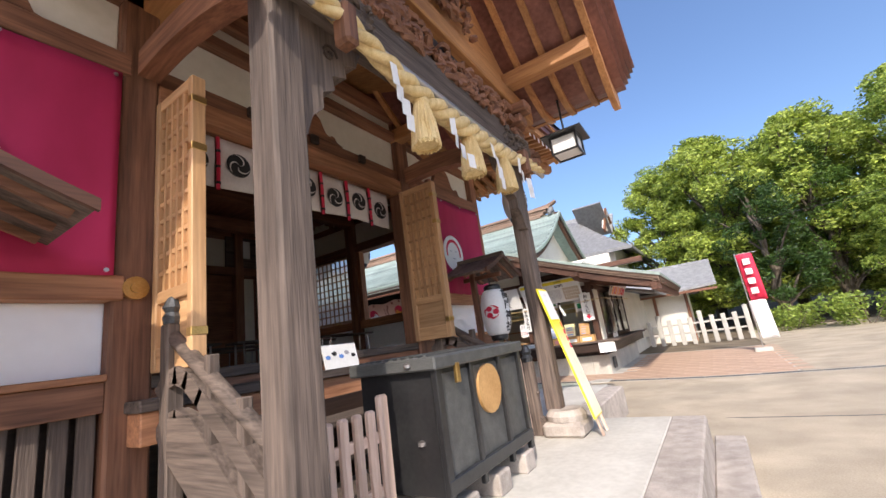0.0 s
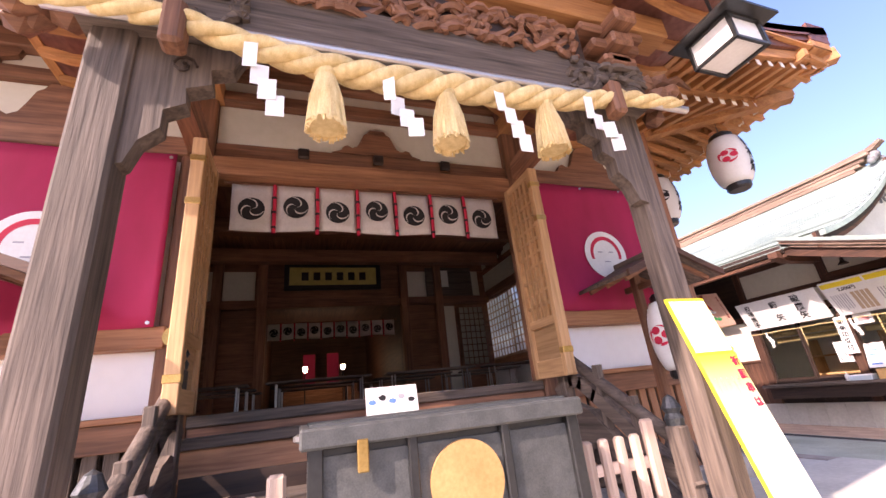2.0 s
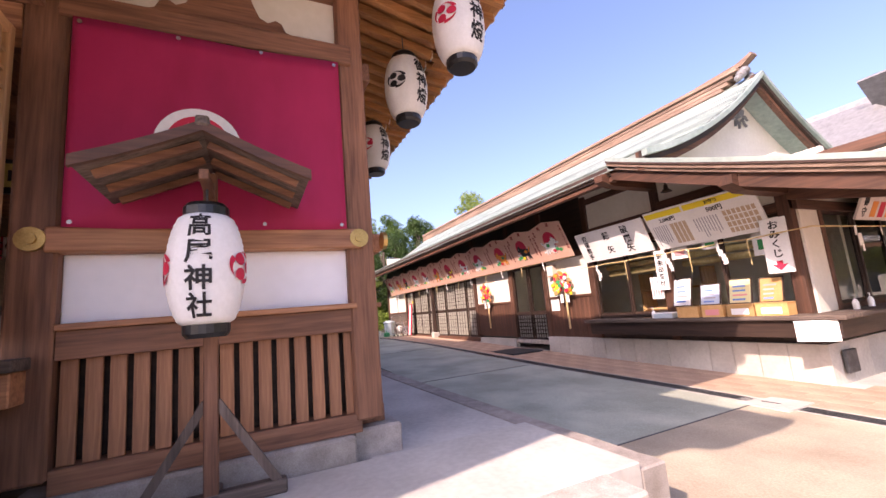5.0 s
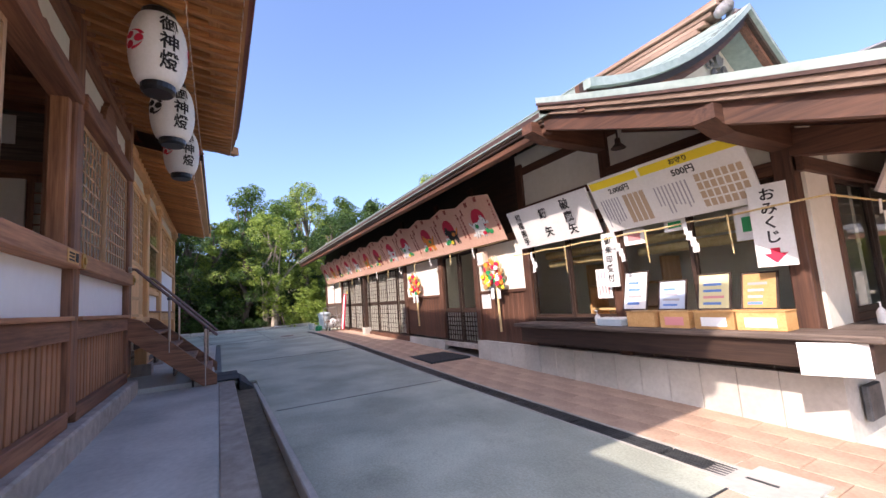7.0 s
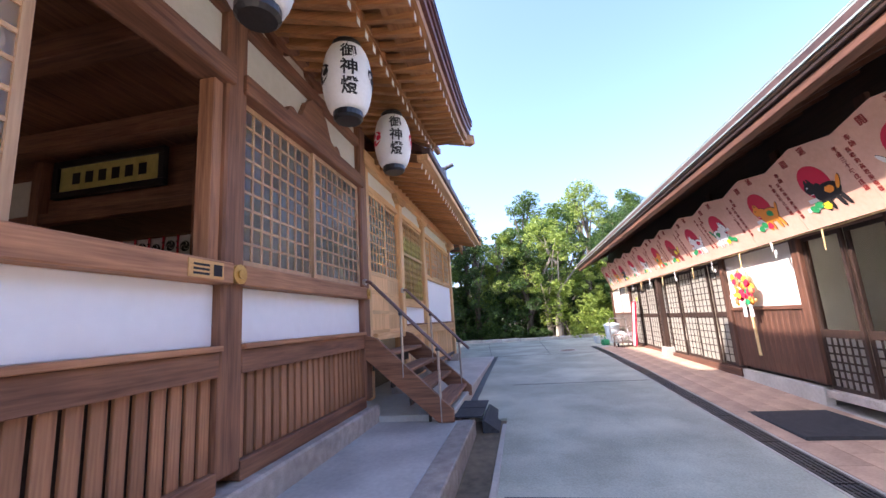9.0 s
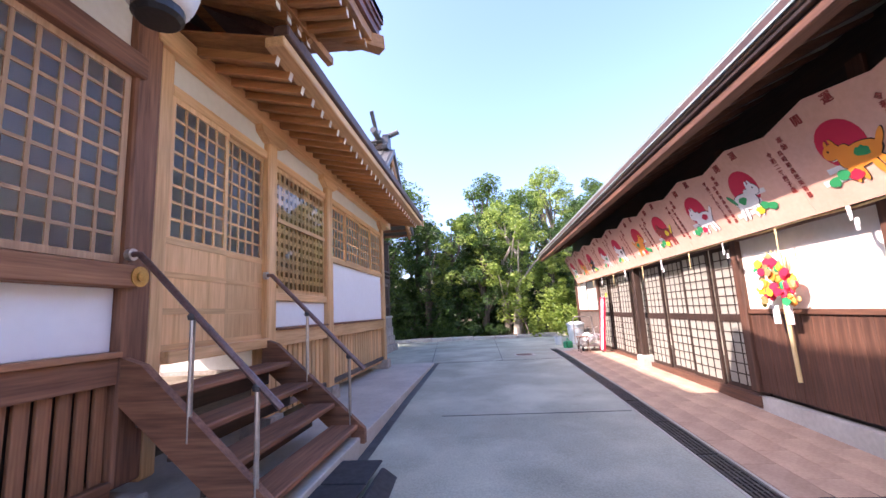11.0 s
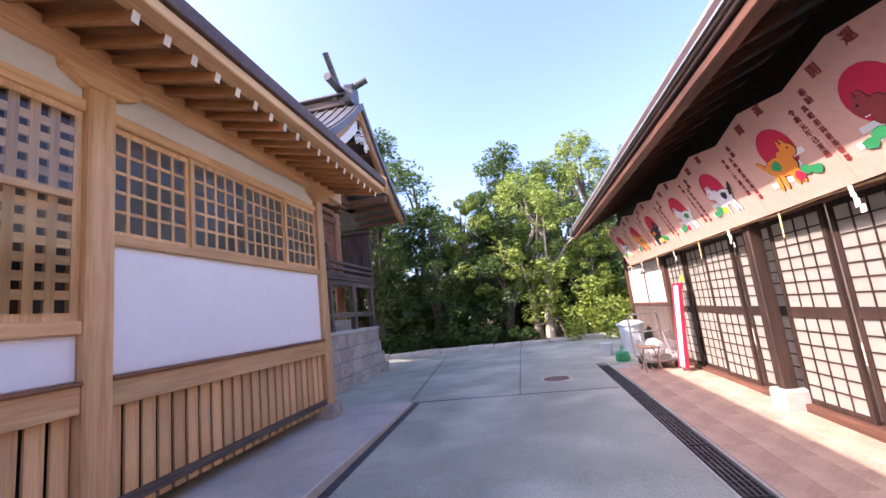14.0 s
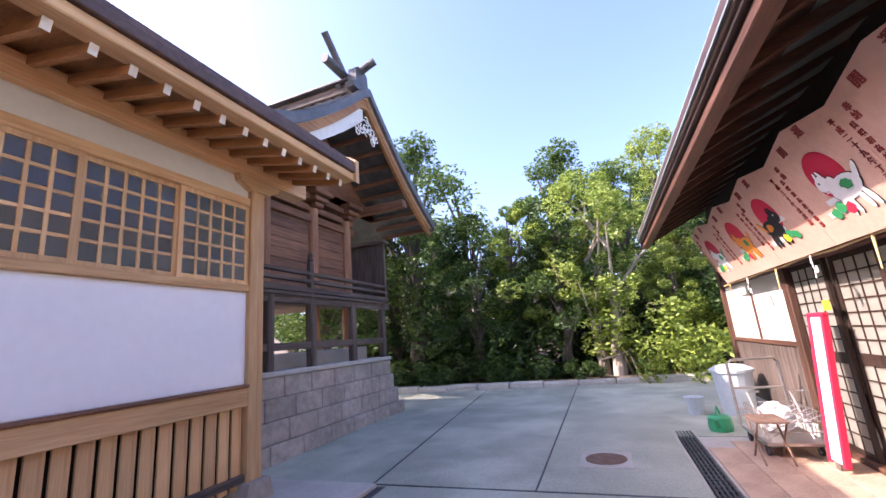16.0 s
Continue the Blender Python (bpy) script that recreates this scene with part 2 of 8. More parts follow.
def fading_sheet():
    m, n, l, b = material("notice_sheet")
    tc, sp = n.new("ShaderNodeTexCoord"), n.new("ShaderNodeSeparateXYZ")
    mr = n.new("ShaderNodeMapRange")
    mr.inputs[1].default_value, mr.inputs[2].default_value = 0.62, 1.55
    l.new(tc.outputs["Object"], sp.inputs[0]), l.new(sp.outputs[2], mr.inputs[0])
    r = ramp(n, [(0.0, (0.86, 0.82, 0.5)), (0.25, (0.84, 0.81, 0.66)), (0.7, (0.86, 0.82, 0.58)), (1.0, (0.87, 0.72, 0.06))])
    l.new(mr.outputs[0], r.inputs[0]), l.new(r.outputs[0], b.inputs["Base Color"])
    b.inputs["Roughness"].default_value = 0.5
    return m


FADING = fading_sheet()
GLASS = glass("window_glass")
FROSTED = glass("frosted_glass", (0.5, 0.57, 0.64), 0.12, True, 0.88)
# darkened copy of the frosted glass, tree shade put into its tint
SHADED_GLASS = glass("shaded_frosted_glass", (0.1, 0.12, 0.11), 0.2, True, 0.16)
SHOJI = glass("shoji_paper", (0.37, 0.36, 0.31), 0.5, True)


# ---- building helpers ----
def thing(name, at, label, category, group="", kind=""):
    ob = new(name)
    ob.empty_display_size = 0.1
    ob.location = at
    return tagged(ob, label, category, group, kind)


def part(name, bm, mat, parent=None, label="", smooth=False):
    """One mesh object. Under an Empty the mesh is in the world's coordinates; under a mesh it is in that mesh's."""
    me = bpy.data.meshes.new(name)
    if smooth:
        for fc in bm.faces:
            fc.smooth = True
    bm.to_mesh(me)
    bm.free()
    me.materials.append(mat)
    ob = new(name, me)
    if parent:
        ob.parent = parent
        if parent.data is None:
            ob.matrix_parent_inverse = parent.matrix_basis.inverted()
    if label:
        ob["label"] = label
    return ob


def piece(name, me, at, parent, rz=0.0, m=None):
    ob = new(name, me)
    ob.parent = parent
    if parent.data is None:
        ob.matrix_parent_inverse = parent.matrix_basis.inverted()
    ob.matrix_basis = m if m is not None else pose(*at, 0, 0, rz)
    return ob


def cuboid(bm, x0, x1, y0, y1, z0, z1, bevel=0.0):
    m = Matrix.LocRotScale(((x0 + x1) / 2, (y0 + y1) / 2, (z0 + z1) / 2), None, (abs(x1 - x0), abs(y1 - y0), abs(z1 - z0)))
    r = bmesh.ops.create_cube(bm, size=1, matrix=m)
    if bevel:
        edges = {e for v in r["verts"] for e in v.link_edges}
        bmesh.ops.bevel(bm, geom=list(edges), offset=bevel, segments=1, affect="EDGES")
    return bm


def block(x0, x1, y0, y1, z0, z1, bevel=0.006):
    return cuboid(bmesh.new(), x0, x1, y0, y1, z0, z1, bevel)


def bar(bm, p, q, w, h, up=(0, 0, 1)):
    """A straight piece of timber from p to q, w wide and h high."""
    p, q = Vector(p), Vector(q)
    d = (q - p).normalized()
    side = d.cross(Vector(up)).normalized()
    top = side.cross(d)
    vs = [bm.verts.new(o + side * (a * w / 2) + top * (b * h / 2)) for o in (p, q) for a, b in ((-1, -1), (1, -1), (1, 1), (-1, 1))]
    for i in range(4):
        bm.faces.new((vs[i], vs[(i + 1) % 4], vs[4 + (i + 1) % 4], vs[4 + i]))
    bm.faces.new(vs[3::-1]), bm.faces.new(vs[4:])
    return bm


def tube(bm, pts, r, n=10, cap=True):
    """A round rod through the points; r is one radius or one for each point."""
    pts = [Vector(p) for p in pts]
    rings = []
    for i, p in enumerate(pts):
        d = (pts[min(i + 1, len(pts) - 1)] - pts[max(i - 1, 0)]).normalized()
        a = d.orthogonal().normalized() if abs(d.z) > 0.95 else d.cross(Vector((0, 0, 1))).normalized()
        b = d.cross(a)
        rad = r[i] if isinstance(r, (list, tuple)) else r
        rings.append([bm.verts.new(p + (a * math.cos(k * math.tau / n) + b * math.sin(k * math.tau / n)) * rad) for k in range(n)])
    for s, t in zip(rings, rings[1:]):
        for k in range(n):
            bm.faces.new((s[k], s[(k + 1) % n], t[(k + 1) % n], t[k]))
    if cap:
        bm.faces.new(rings[0][::-1]), bm.faces.new(rings[-1])
    return bm


def lathe(bm, profile, n=20, at=(0, 0, 0)):
    return tube(bm, [(at[0], at[1], at[2] + z) for r, z in profile], [max(r, 0.001) for r, z in profile], n)


def slab(bm, outline, axis, a, b):
    """A flat shape: the outline (two coordinates, in the order of the axes that are left) drawn out along axis from a to b."""
    def at(u, v, w):
        return {"x": (w, u, v), "y": (u, w, v), "z": (u, v, w)}[axis]
    s = [bm.verts.new(at(u, v, a)) for u, v in outline]
    t = [bm.verts.new(at(u, v, b)) for u, v in outline]
    bm.faces.new(s), bm.faces.new(t[::-1])
    for i in range(len(s)):
        j = (i + 1) % len(s)
        bm.faces.new((s[i], t[i], t[j], s[j]))
    bmesh.ops.recalc_face_normals(bm, faces=bm.faces[:])
    return bm


def sheet(bm, fn, nu, nv, thick=0.0, low=None):
    """A curved skin fn(u, v), u and v from 0 to 1, with an underside thick metres below it (or low(u, v))."""
    def row(f):
        return [[bm.verts.new(f(i / nu, j / nv)) for j in range(nv + 1)] for i in range(nu + 1)]
    a = row(fn)
    for i in range(nu):
        for j in range(nv):
            bm.faces.new((a[i][j], a[i + 1][j], a[i + 1][j + 1], a[i][j + 1]))
    if thick or low:
        b = row(low or (lambda u, v: Vector(fn(u, v)) - Vector((0, 0, thick))))
        for i in range(nu):
            for j in range(nv):
                bm.faces.new((b[i][j], b[i][j + 1], b[i + 1][j + 1], b[i + 1][j]))
        rim = [(i, 0) for i in range(nu)] + [(nu, j) for j in range(nv)] + [(i, nv) for i in range(nu, 0, -1)] + [(0, j) for j in range(nv, 0, -1)]
        for p, q in zip(rim, rim[1:] + rim[:1]):
            bm.faces.new((a[p[0]][p[1]], b[p[0]][p[1]], b[q[0]][q[1]], a[q[0]][q[1]]))
    bmesh.ops.recalc_face_normals(bm, faces=bm.faces[:])
    return bm


def words(text, size, mat, parent, m, name="lettering", depth=0.002, stretch=1.0):
    """Upright letters in the built-in font, centred; m is the pose of the plane (x along the line, y up, z out)."""
    cu = bpy.data.curves.new(name, "FONT")
    cu.body, cu.size, cu.extrude, cu.align_x, cu.align_y, cu.resolution_u = text, size, depth, "CENTER", "CENTER", 3
    cu.offset = size * 0.02
    ob = bpy.data.objects.new(name, cu)
    me = bpy.data.meshes.new_from_object(ob)
    bpy.data.objects.remove(ob)
    bpy.data.curves.remove(cu)
    me.materials.clear()
    me.materials.append(mat)
    me.transform(m @ Matrix.Diagonal((stretch, 1, 1, 1)))
    out = new(name, me)
    out.parent = parent
    if parent.data is None:
        out.matrix_parent_inverse = parent.matrix_basis.inverted()
    return out


def column_words(text, size, step, mat, parent, m):
    n = len(text)
    for i, ch in enumerate(text):
        words(ch, size, mat, parent, m @ pose(0, (n - 1) / 2 * step - i * step, 0))


def disc(bm, c, r, axis, thick, n=28):
    return slab(bm, [(c[0] + r * math.cos(i * math.tau / n), c[1] + r * math.sin(i * math.tau / n)) for i in range(n)], axis, *thick)


def facing(x, y, z, yaw):
    """The plane of a sign at a place, facing the way yaw (degrees from +x)."""
    return pose(x, y, z, 90, 0, yaw + 90)


def planks_wall(parent, axis, fixed, a, b, z0, z1, width, gap, mats, thick=0.03, name="plank"):
    """Upright boards with gaps, each a piece."""
    n = max(1, round((b - a) / (width + gap)))
    step = (b - a) / n
    w = step - gap
    box = block(-w / 2, w / 2, -thick / 2, thick / 2, z0, z1, 0.004) if axis == "x" else block(-thick / 2, thick / 2, -w / 2, w / 2, z0, z1, 0.004)
    me = bpy.data.meshes.new(name)
    box.to_mesh(me)
    box.free()
    me.materials.append(mats["z"])
    for i in range(n):
        c = a + step * (i + 0.5)
        piece(name, me, (c, fixed, 0) if axis == "x" else (fixed, c, 0), parent)


def lattice(parent, axis, fixed, a, b, z0, z1, cols, rows, wood_set, pane=None, frame_w=0.05, bar_w=0.018, thick=0.035, name="window", label="", pane_set=0.0, face=1):
    """A sash with a grid of bars: the frame is one part, the bars and the pane are parts of it."""
    def bx(bm, u0, u1, w0, w1, t):
        return cuboid(bm, u0, u1, fixed - t / 2, fixed + t / 2, w0, w1) if axis == "x" else cuboid(bm, fixed - t / 2, fixed + t / 2, u0, u1, w0, w1)
    if a > b:
        a, b = b, a
    bm = bmesh.new()
    bx(bm, a, a + frame_w, z0, z1, thick), bx(bm, b - frame_w, b, z0, z1, thick)
    bx(bm, a + frame_w, b - frame_w, z0, z0 + frame_w, thick), bx(bm, a + frame_w, b - frame_w, z1 - frame_w, z1, thick)
    fr = part(name, bm, wood_set["z"], parent, label)
    ia, ib, ja, jb = a + frame_w, b - frame_w, z0 + frame_w, z1 - frame_w
    for i in range(1, cols):
        c = ia + (ib - ia) * i / cols
        part("bar", bx(bmesh.new(), c - bar_w / 2, c + bar_w / 2, ja, jb, thick * 0.7), wood_set["z"], fr)
    for i in range(1, rows):
        c = ja + (jb - ja) * i / rows
        part("bar", bx(bmesh.new(), ia, ib, c - bar_w / 2, c + bar_w / 2, thick * 0.6), wood_set[axis], fr)
    if pane:
        bm = bmesh.new()
        f = fixed + pane_set
        if pane is GLASS or pane is FROSTED:
            cs = ((ia, ja), (ib, ja), (ib, jb), (ia, jb))
            vs = [bm.verts.new((u, f, w) if axis == "x" else (f, u, w)) for u, w in cs]
            outward = face if axis == "y" else -face
            bm.faces.new(vs if outward > 0 else vs[::-1])
        elif axis == "x":
            cuboid(bm, ia, ib, f - 0.003, f + 0.003, ja, jb)
        else:
            cuboid(bm, f - 0.003, f + 0.003, ia, ib, ja, jb)
        part("pane", bm, pane, fr).visible_shadow = pane is SHADED_GLASS
    return fr


def beam(parent, x0, x1, y0, y1, z0, z1, mats, name="beam", bevel=0.008, label=""):
    d = (abs(x1 - x0), abs(y1 - y0), abs(z1 - z0))
    return part(name, block(x0, x1, y0, y1, z0, z1, bevel), mats["xyz"[d.index(max(d))]] if isinstance(mats, dict) else mats, parent, label)


# ---- ground ----
GROUND = ((-60, 0.5), (-25, 0.48), (-17, 0.45), (-13, 0.38), (-9, 0.25), (-7, 0.185), (-4, 0.11), (-1, 0.02), (0, 0.0), (80, 0.0))


def gz(x):
    for (a, za), (b, zb) in zip(GROUND, GROUND[1:]):
        if a <= x <= b:
            return za + (zb - za) * (x - a) / (b - a)
    return 0.5 if x < -60 else 0.0


def ground_strip(name, x0, x1, y0, y1, lift, mat, label, category, thick=0.08):
    xs = [x0] + [x for x, _ in GROUND if x0 < x < x1] + [x1]
    bm = bmesh.new()
    slab(bm, [(x, gz(x) + lift) for x in xs] + [(x, gz(x) + lift - thick) for x in reversed(xs)], "y", y0, y1)
    return tagged(part(name, bm, mat), label, category, kind="structure")


def base_ground():
    """One sheet to the horizon, rising to a wooded bank at the back."""
    def z(x, y):
        h = gz(x) - 0.03
        h += 0.1 * max(0.0, min(1.0, (-x - 24.6) * 3)) + max(0.0, -x - 30) * 0.12
        h += max(0.0, min(60.0, y - 30)) * 0.12
        return min(h, 14)
    xs = [-900, -300, -120, -60, -45, -36, -30, -27, -25, -24.6, -20, -17, -13, -9, -7, -4, -1, 0, 10, 30, 80, 300, 900]
    ys = [-900, -200, -60, -20, -5, 5, 12, 20, 30, 45, 70, 120, 300, 900]
    bm = bmesh.new()
    grid = [[bm.verts.new((x, y, z(x, y))) for y in ys] for x in xs]
    for i in range(len(xs) - 1):
        for j in range(len(ys) - 1):
            bm.faces.new((grid[i][j], grid[i + 1][j], grid[i + 1][j + 1], grid[i][j + 1]))
    return tagged(part("ground", bm, EARTH), "bare earth of the wooded precinct bank", "ground", kind="structure")


base_ground()
road = ground_strip("road", -24.6, -2.9, 8.24, 10.86, 0.0, ROAD, "grey concrete lane between the halls", "lane")
ground_strip("road_2", -24.6, -17.0, -2.0, 8.24, -0.002, ROAD, "grey concrete yard behind the pale hall", "paving")
ground_strip("road_3", -24.6, -19.2, 10.86, 14.5, -0.002, ROAD, "grey concrete at the lane's end", "paving")
ground_strip("pavement_2", -2.9, 34.0, -22.0, 10.86, 0.0, YARD, "sunlit tan aggregate paving of the forecourt", "paving")
ground_strip("pavement_3", 1.2, 34.0, 10.86, 27.0, 0.0, YARD, "sunlit tan paving towards the gate", "paving")

# terrace, walkway and gutter
TERRACE = 0.48
pf = tagged(part("pavement", block(-3.0, -0.6, 0.5, 4.9, -0.1, TERRACE, 0.01), PALE_CONCRETE), "pale stone terrace before the worship hall", "terrace", kind="structure")
beam(None, -0.6, -0.3, 0.5, 4.9, -0.1, TERRACE + 0.004, GRANITE, "kerb", 0.015)
tagged(bpy.data.objects["kerb"], "rough granite kerb of the stone terrace", "kerb", kind="structure")
beam(None, -0.3, -0.03, 1.4, 5.3, -0.1, 0.2, GRANITE, "step", 0.015)
tagged(bpy.data.objects["step"], "low granite step below the terrace kerb", "step", kind="structure")
for y0, y1, x1 in ((4.9, 7.35, -1.5), (-2.4, 0.5, -1.5)):
    tagged(part("pavement", block(-3.0, x1 - 0.3, y0 + 0.002, y1 + (0.29 if y1 > 5 else 0), -0.1, TERRACE - 0.03, 0.01), PALE_CONCRETE), "concrete walk round the worship hall", "walk", kind="structure")
    tagged(part("kerb", block(x1 - 0.3, x1, y0 + 0.002, y1 - 0.002, -0.1, TERRACE - 0.025, 0.015), GRANITE), "granite kerb of the concrete walk", "kerb", kind="structure")
tagged(part("walkway", block(-9.0, -3.0, 6.3, 7.64, 0.0, 0.4, 0.01), CONCRETE), "grey concrete walk beside the worship hall", "walk", kind="structure")
tagged(part("walkway", block(-17.0, -9.0, 5.6, 7.57, 0.1, 0.475, 0.01), PALE_CONCRETE), "pale new concrete slab along the pale hall", "walk", kind="structure")
tagged(part("kerb", block(-9.0, -1.8, 7.64, 7.87, -0.1, 0.405, 0.012), GRANITE), "rough granite kerb beside the gutter", "kerb", kind="structure")
tagged(part("gutter_edge", block(-9.6, -2.9, 8.18, 8.24, -0.05, 0.235, 0.008), PALE_CONCRETE), "pale cement edge of the gutter", "gutter", kind="structure")
ground_strip("gutter", -9.6, -2.9, 7.87, 8.18, -0.1, CONCRETE, "shallow concrete gutter", "gutter")
ground_strip("gutter_edge", -17.0, -9.6, 7.7, 8.24, 0.002, ROAD, "grey concrete beside the slab", "paving")
drain = ground_strip("gutter", -17.0, -9.6, 7.57, 7.7, -0.015, IRON, "narrow dark slot drain", "drain")
terrace_bed = ground_strip("pavement_4", -19.2, 1.2, 11.1, 18.0, -0.012, CONCRETE, "mortar bed of the tiled walk", "paving")
ground_strip("drain_bed", -24.6, 10.0, 10.86, 11.1, -0.06, IRON, "dark drain channel", "drain")

# ---- worship hall: weathered dark timber ----
HX0, HX1, HY0, HY1, MID = -8.95, -3.2, -0.95, 6.37, 2.71
hall = thing("worship_hall", (-6, MID, 0.4), "dark weathered timber worship hall with white panels and copper roof", "shrine building")
FLOOR = 1.5


def post(parent, x, y, z0, z1, w, mats, name="post"):
    return beam(parent, x - w / 2, x + w / 2, y - w / 2, y + w / 2, z0, z1, mats, name, 0.018)


def strut(parent, axis, fixed, c, z0, w, h, mat, t=0.08, name="carved_strut"):
    """A frog-leg strut: humped middle, curled feet."""
    half = [(0, 1.0), (0.16, 1.0), (0.22, 0.86), (0.3, 0.78), (0.38, 0.5), (0.45, 0.3), (0.56, 0.22), (0.66, 0.3), (0.74, 0.26), (0.8, 0.1), (1.0, 0.0)]
    o = [(c + u * w / 2, z0 + v * h) for u, v in half] + [(c - u * w / 2, z0 + v * h) for u, v in reversed(half[1:])]
    return part(name, slab(bmesh.new(), o, "y" if axis == "x" else "x", fixed - t / 2, fixed + t / 2), mat, parent)


for x in (-6.22, HX0):
    post(hall, x, HY1 - 0.02, 0.7, 4.75, 0.24, OLD)
post(hall, HX1, HY1 - 0.08, 0.7, 4.75, 0.22, OLD)
for y in (HY0 + 0.02, 1.13, 4.27):
    post(hall, HX1, y, 0.7, 4.75, 0.24, OLD)
post(hall, HX0, HY0, 0.7, 4.75, 0.24, OLD)
# stone plinth under the walls
beam(hall, HX0 - 0.1, HX1 + 0.02, HY1 - 0.2, HY1 + 0.2, 0.3, 0.62, GRANITE, "plinth", 0.02)
beam(hall, HX1 - 0.2, HX1 + 0.16, 4.2, HY1 - 0.202, 0.3, 0.62, GRANITE, "plinth", 0.02)
beam(hall, HX1 - 0.2, HX1 + 0.2, HY0 - 0.2, 1.2, 0.3, 0.62, GRANITE, "plinth", 0.02)


def hall_bay(axis, fixed, a, b, out, window):
    """The courses of one bay from sill to wall plate; out is +1 where the outside lies up the other axis."""
    def seg(z0, z1, t, mats, name, off=0.0, bev=0.006, e=0.0):
        f0, f1 = fixed - t / 2 + off * out, fixed + t / 2 + off * out
        if axis == "x":
            return beam(hall, a - e, b + e, f0, f1, z0, z1, mats, name, bev)
        return beam(hall, f0, f1, a - e, b + e, z0, z1, mats, name, bev)
    seg(0.62, 0.76, 0.2, OLD, "ground_sill")
    planks_wall(hall, axis, fixed + 0.03 * out, a, b, 0.76, 1.4, 0.085, 0.035, BROWN if axis == "x" else (GREY if a < 2 else BROWN))
    # near-black sheet that paints the shade seen through the plank gaps
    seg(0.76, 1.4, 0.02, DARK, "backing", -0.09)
    seg(1.38, 1.56, 0.17, OLD, "rail", 0.01)
    seg(1.56, 1.6, 0.22, BROWN, "rail_cap", 0.02)
    seg(1.6, 2.04, 0.05, WHITE, "white_panel")
    seg(2.04, 2.2, 0.26, BROWN, "tie_beam", 0.02, 0.01, 0.06)
    seg(3.66, 3.84, 0.24, OLD, "head_beam", 0.02, 0.01, 0.06)
    seg(3.84, 4.3, 0.05, PLASTER, "plaster_panel")
    strut(hall, axis, fixed + 0.05 * out, (a + b) / 2, 3.84, (b - a) * 0.62, 0.44, OLD[axis])
    seg(4.3, 4.42, 0.16, OLD, "upper_beam", 0.02)
    seg(4.42, 4.6, 0.05, PLASTER, "plaster_strip")
    for k in (0.2, 0.5, 0.8):
        c = a + (b - a) * k
        o = [(c - 0.2, 4.6), (c + 0.2, 4.6), (c + 0.18, 4.53), (c + 0.06, 4.5), (c + 0.06, 4.42), (c - 0.06, 4.42), (c - 0.06, 4.5), (c - 0.18, 4.53)]
        part("bracket", slab(bmesh.new(), o, "y" if axis == "x" else "x", fixed + (0.02 * out) - 0.06, fixed + (0.02 * out) + 0.06), OLD[axis], hall)
    seg(4.6, 4.78, 0.22, OLD, "wall_plate", 0.02, 0.01, 0.1)
    if not window:
        seg(2.2, 3.66, 0.05, PLASTER, "plaster_panel")


hall_bay("x", HY1, -6.1, HX1 - 0.12, 1, True)
hall_bay("x", HY1, HX0 + 0.12, -6.34, 1, True)
hall_bay("y", HX1, 4.39, HY1 - 0.14, 1, False)
hall_bay("y", HX1, HY0 + 0.14, 1.01, 1, False)
# sashes of the flank: one slid open
W1 = "pale wooden sash with small frosted panes"
for a, b, off in ((-4.05, -3.24, 0.03), (-4.86, -4.05, -0.01)):
    lattice(hall, "x", HY1 + off, a, b, 2.2, 3.66, 5, 9, SASH, FROSTED, bar_w=0.026, name="window", label=W1)
lattice(hall, "x", HY1 - 0.06, -4.8, -4.0, 2.2, 3.66, 5, 9, SASH, FROSTED, bar_w=0.026, name="window", label=W1)
for a, b, off in ((-7.58, -6.36, 0.0), (-8.82, -7.54, 0.04)):
    lattice(hall, "x", HY1 + off, a, b, 2.22, 3.66, 8, 9, SASH, FROSTED, bar_w=0.026, name="window", label=W1)
beam(hall, -6.1, -6.0, HY1 - 0.08, HY1 + 0.06, 2.2, 3.66, BROWN, "jamb")
# gilt bosses on the tie beams
for x, y, ax in ((-6.22, HY1 + 0.145, "y"), (HX1 + 0.02, HY1 + 0.145, "y"), (HX1 + 0.145, HY1 - 0.1, "x"), (HX1 + 0.145, 4.27, "x"), (HX1 + 0.145, 1.13, "x"), (HX0 + 0.05, HY1 + 0.145, "y")):
    bm = bmesh.new()
    c, f = ((x, 2.12), y) if ax == "y" else ((y, 2.12), x)
    disc(bm, c, 0.075, ax, (f - 0.02, f + 0.014), 16)
    disc(bm, c, 0.035, ax, (f + 0.014, f + 0.028), 10)
    part("boss", bm, BRASS, hall, "gilt crest boss")
bm = bmesh.new()
cuboid(bm, -6.04, -5.72, HY1 + 0.152, HY1 + 0.158, 2.06, 2.18)
tag_plate = part("plate", bm, GOLD, hall, "small yellow notice plate")
for i in range(3):
    part("print", block(-6.0 + 0.1, -5.76, HY1 + 0.158, HY1 + 0.161, 2.08 + 0.03 * i, 2.095 + 0.03 * i, 0), INK, tag_plate)
part("print", block(-5.99 - 0.03, -5.94, HY1 + 0.158, HY1 + 0.161, 2.08, 2.16, 0), INK, tag_plate)

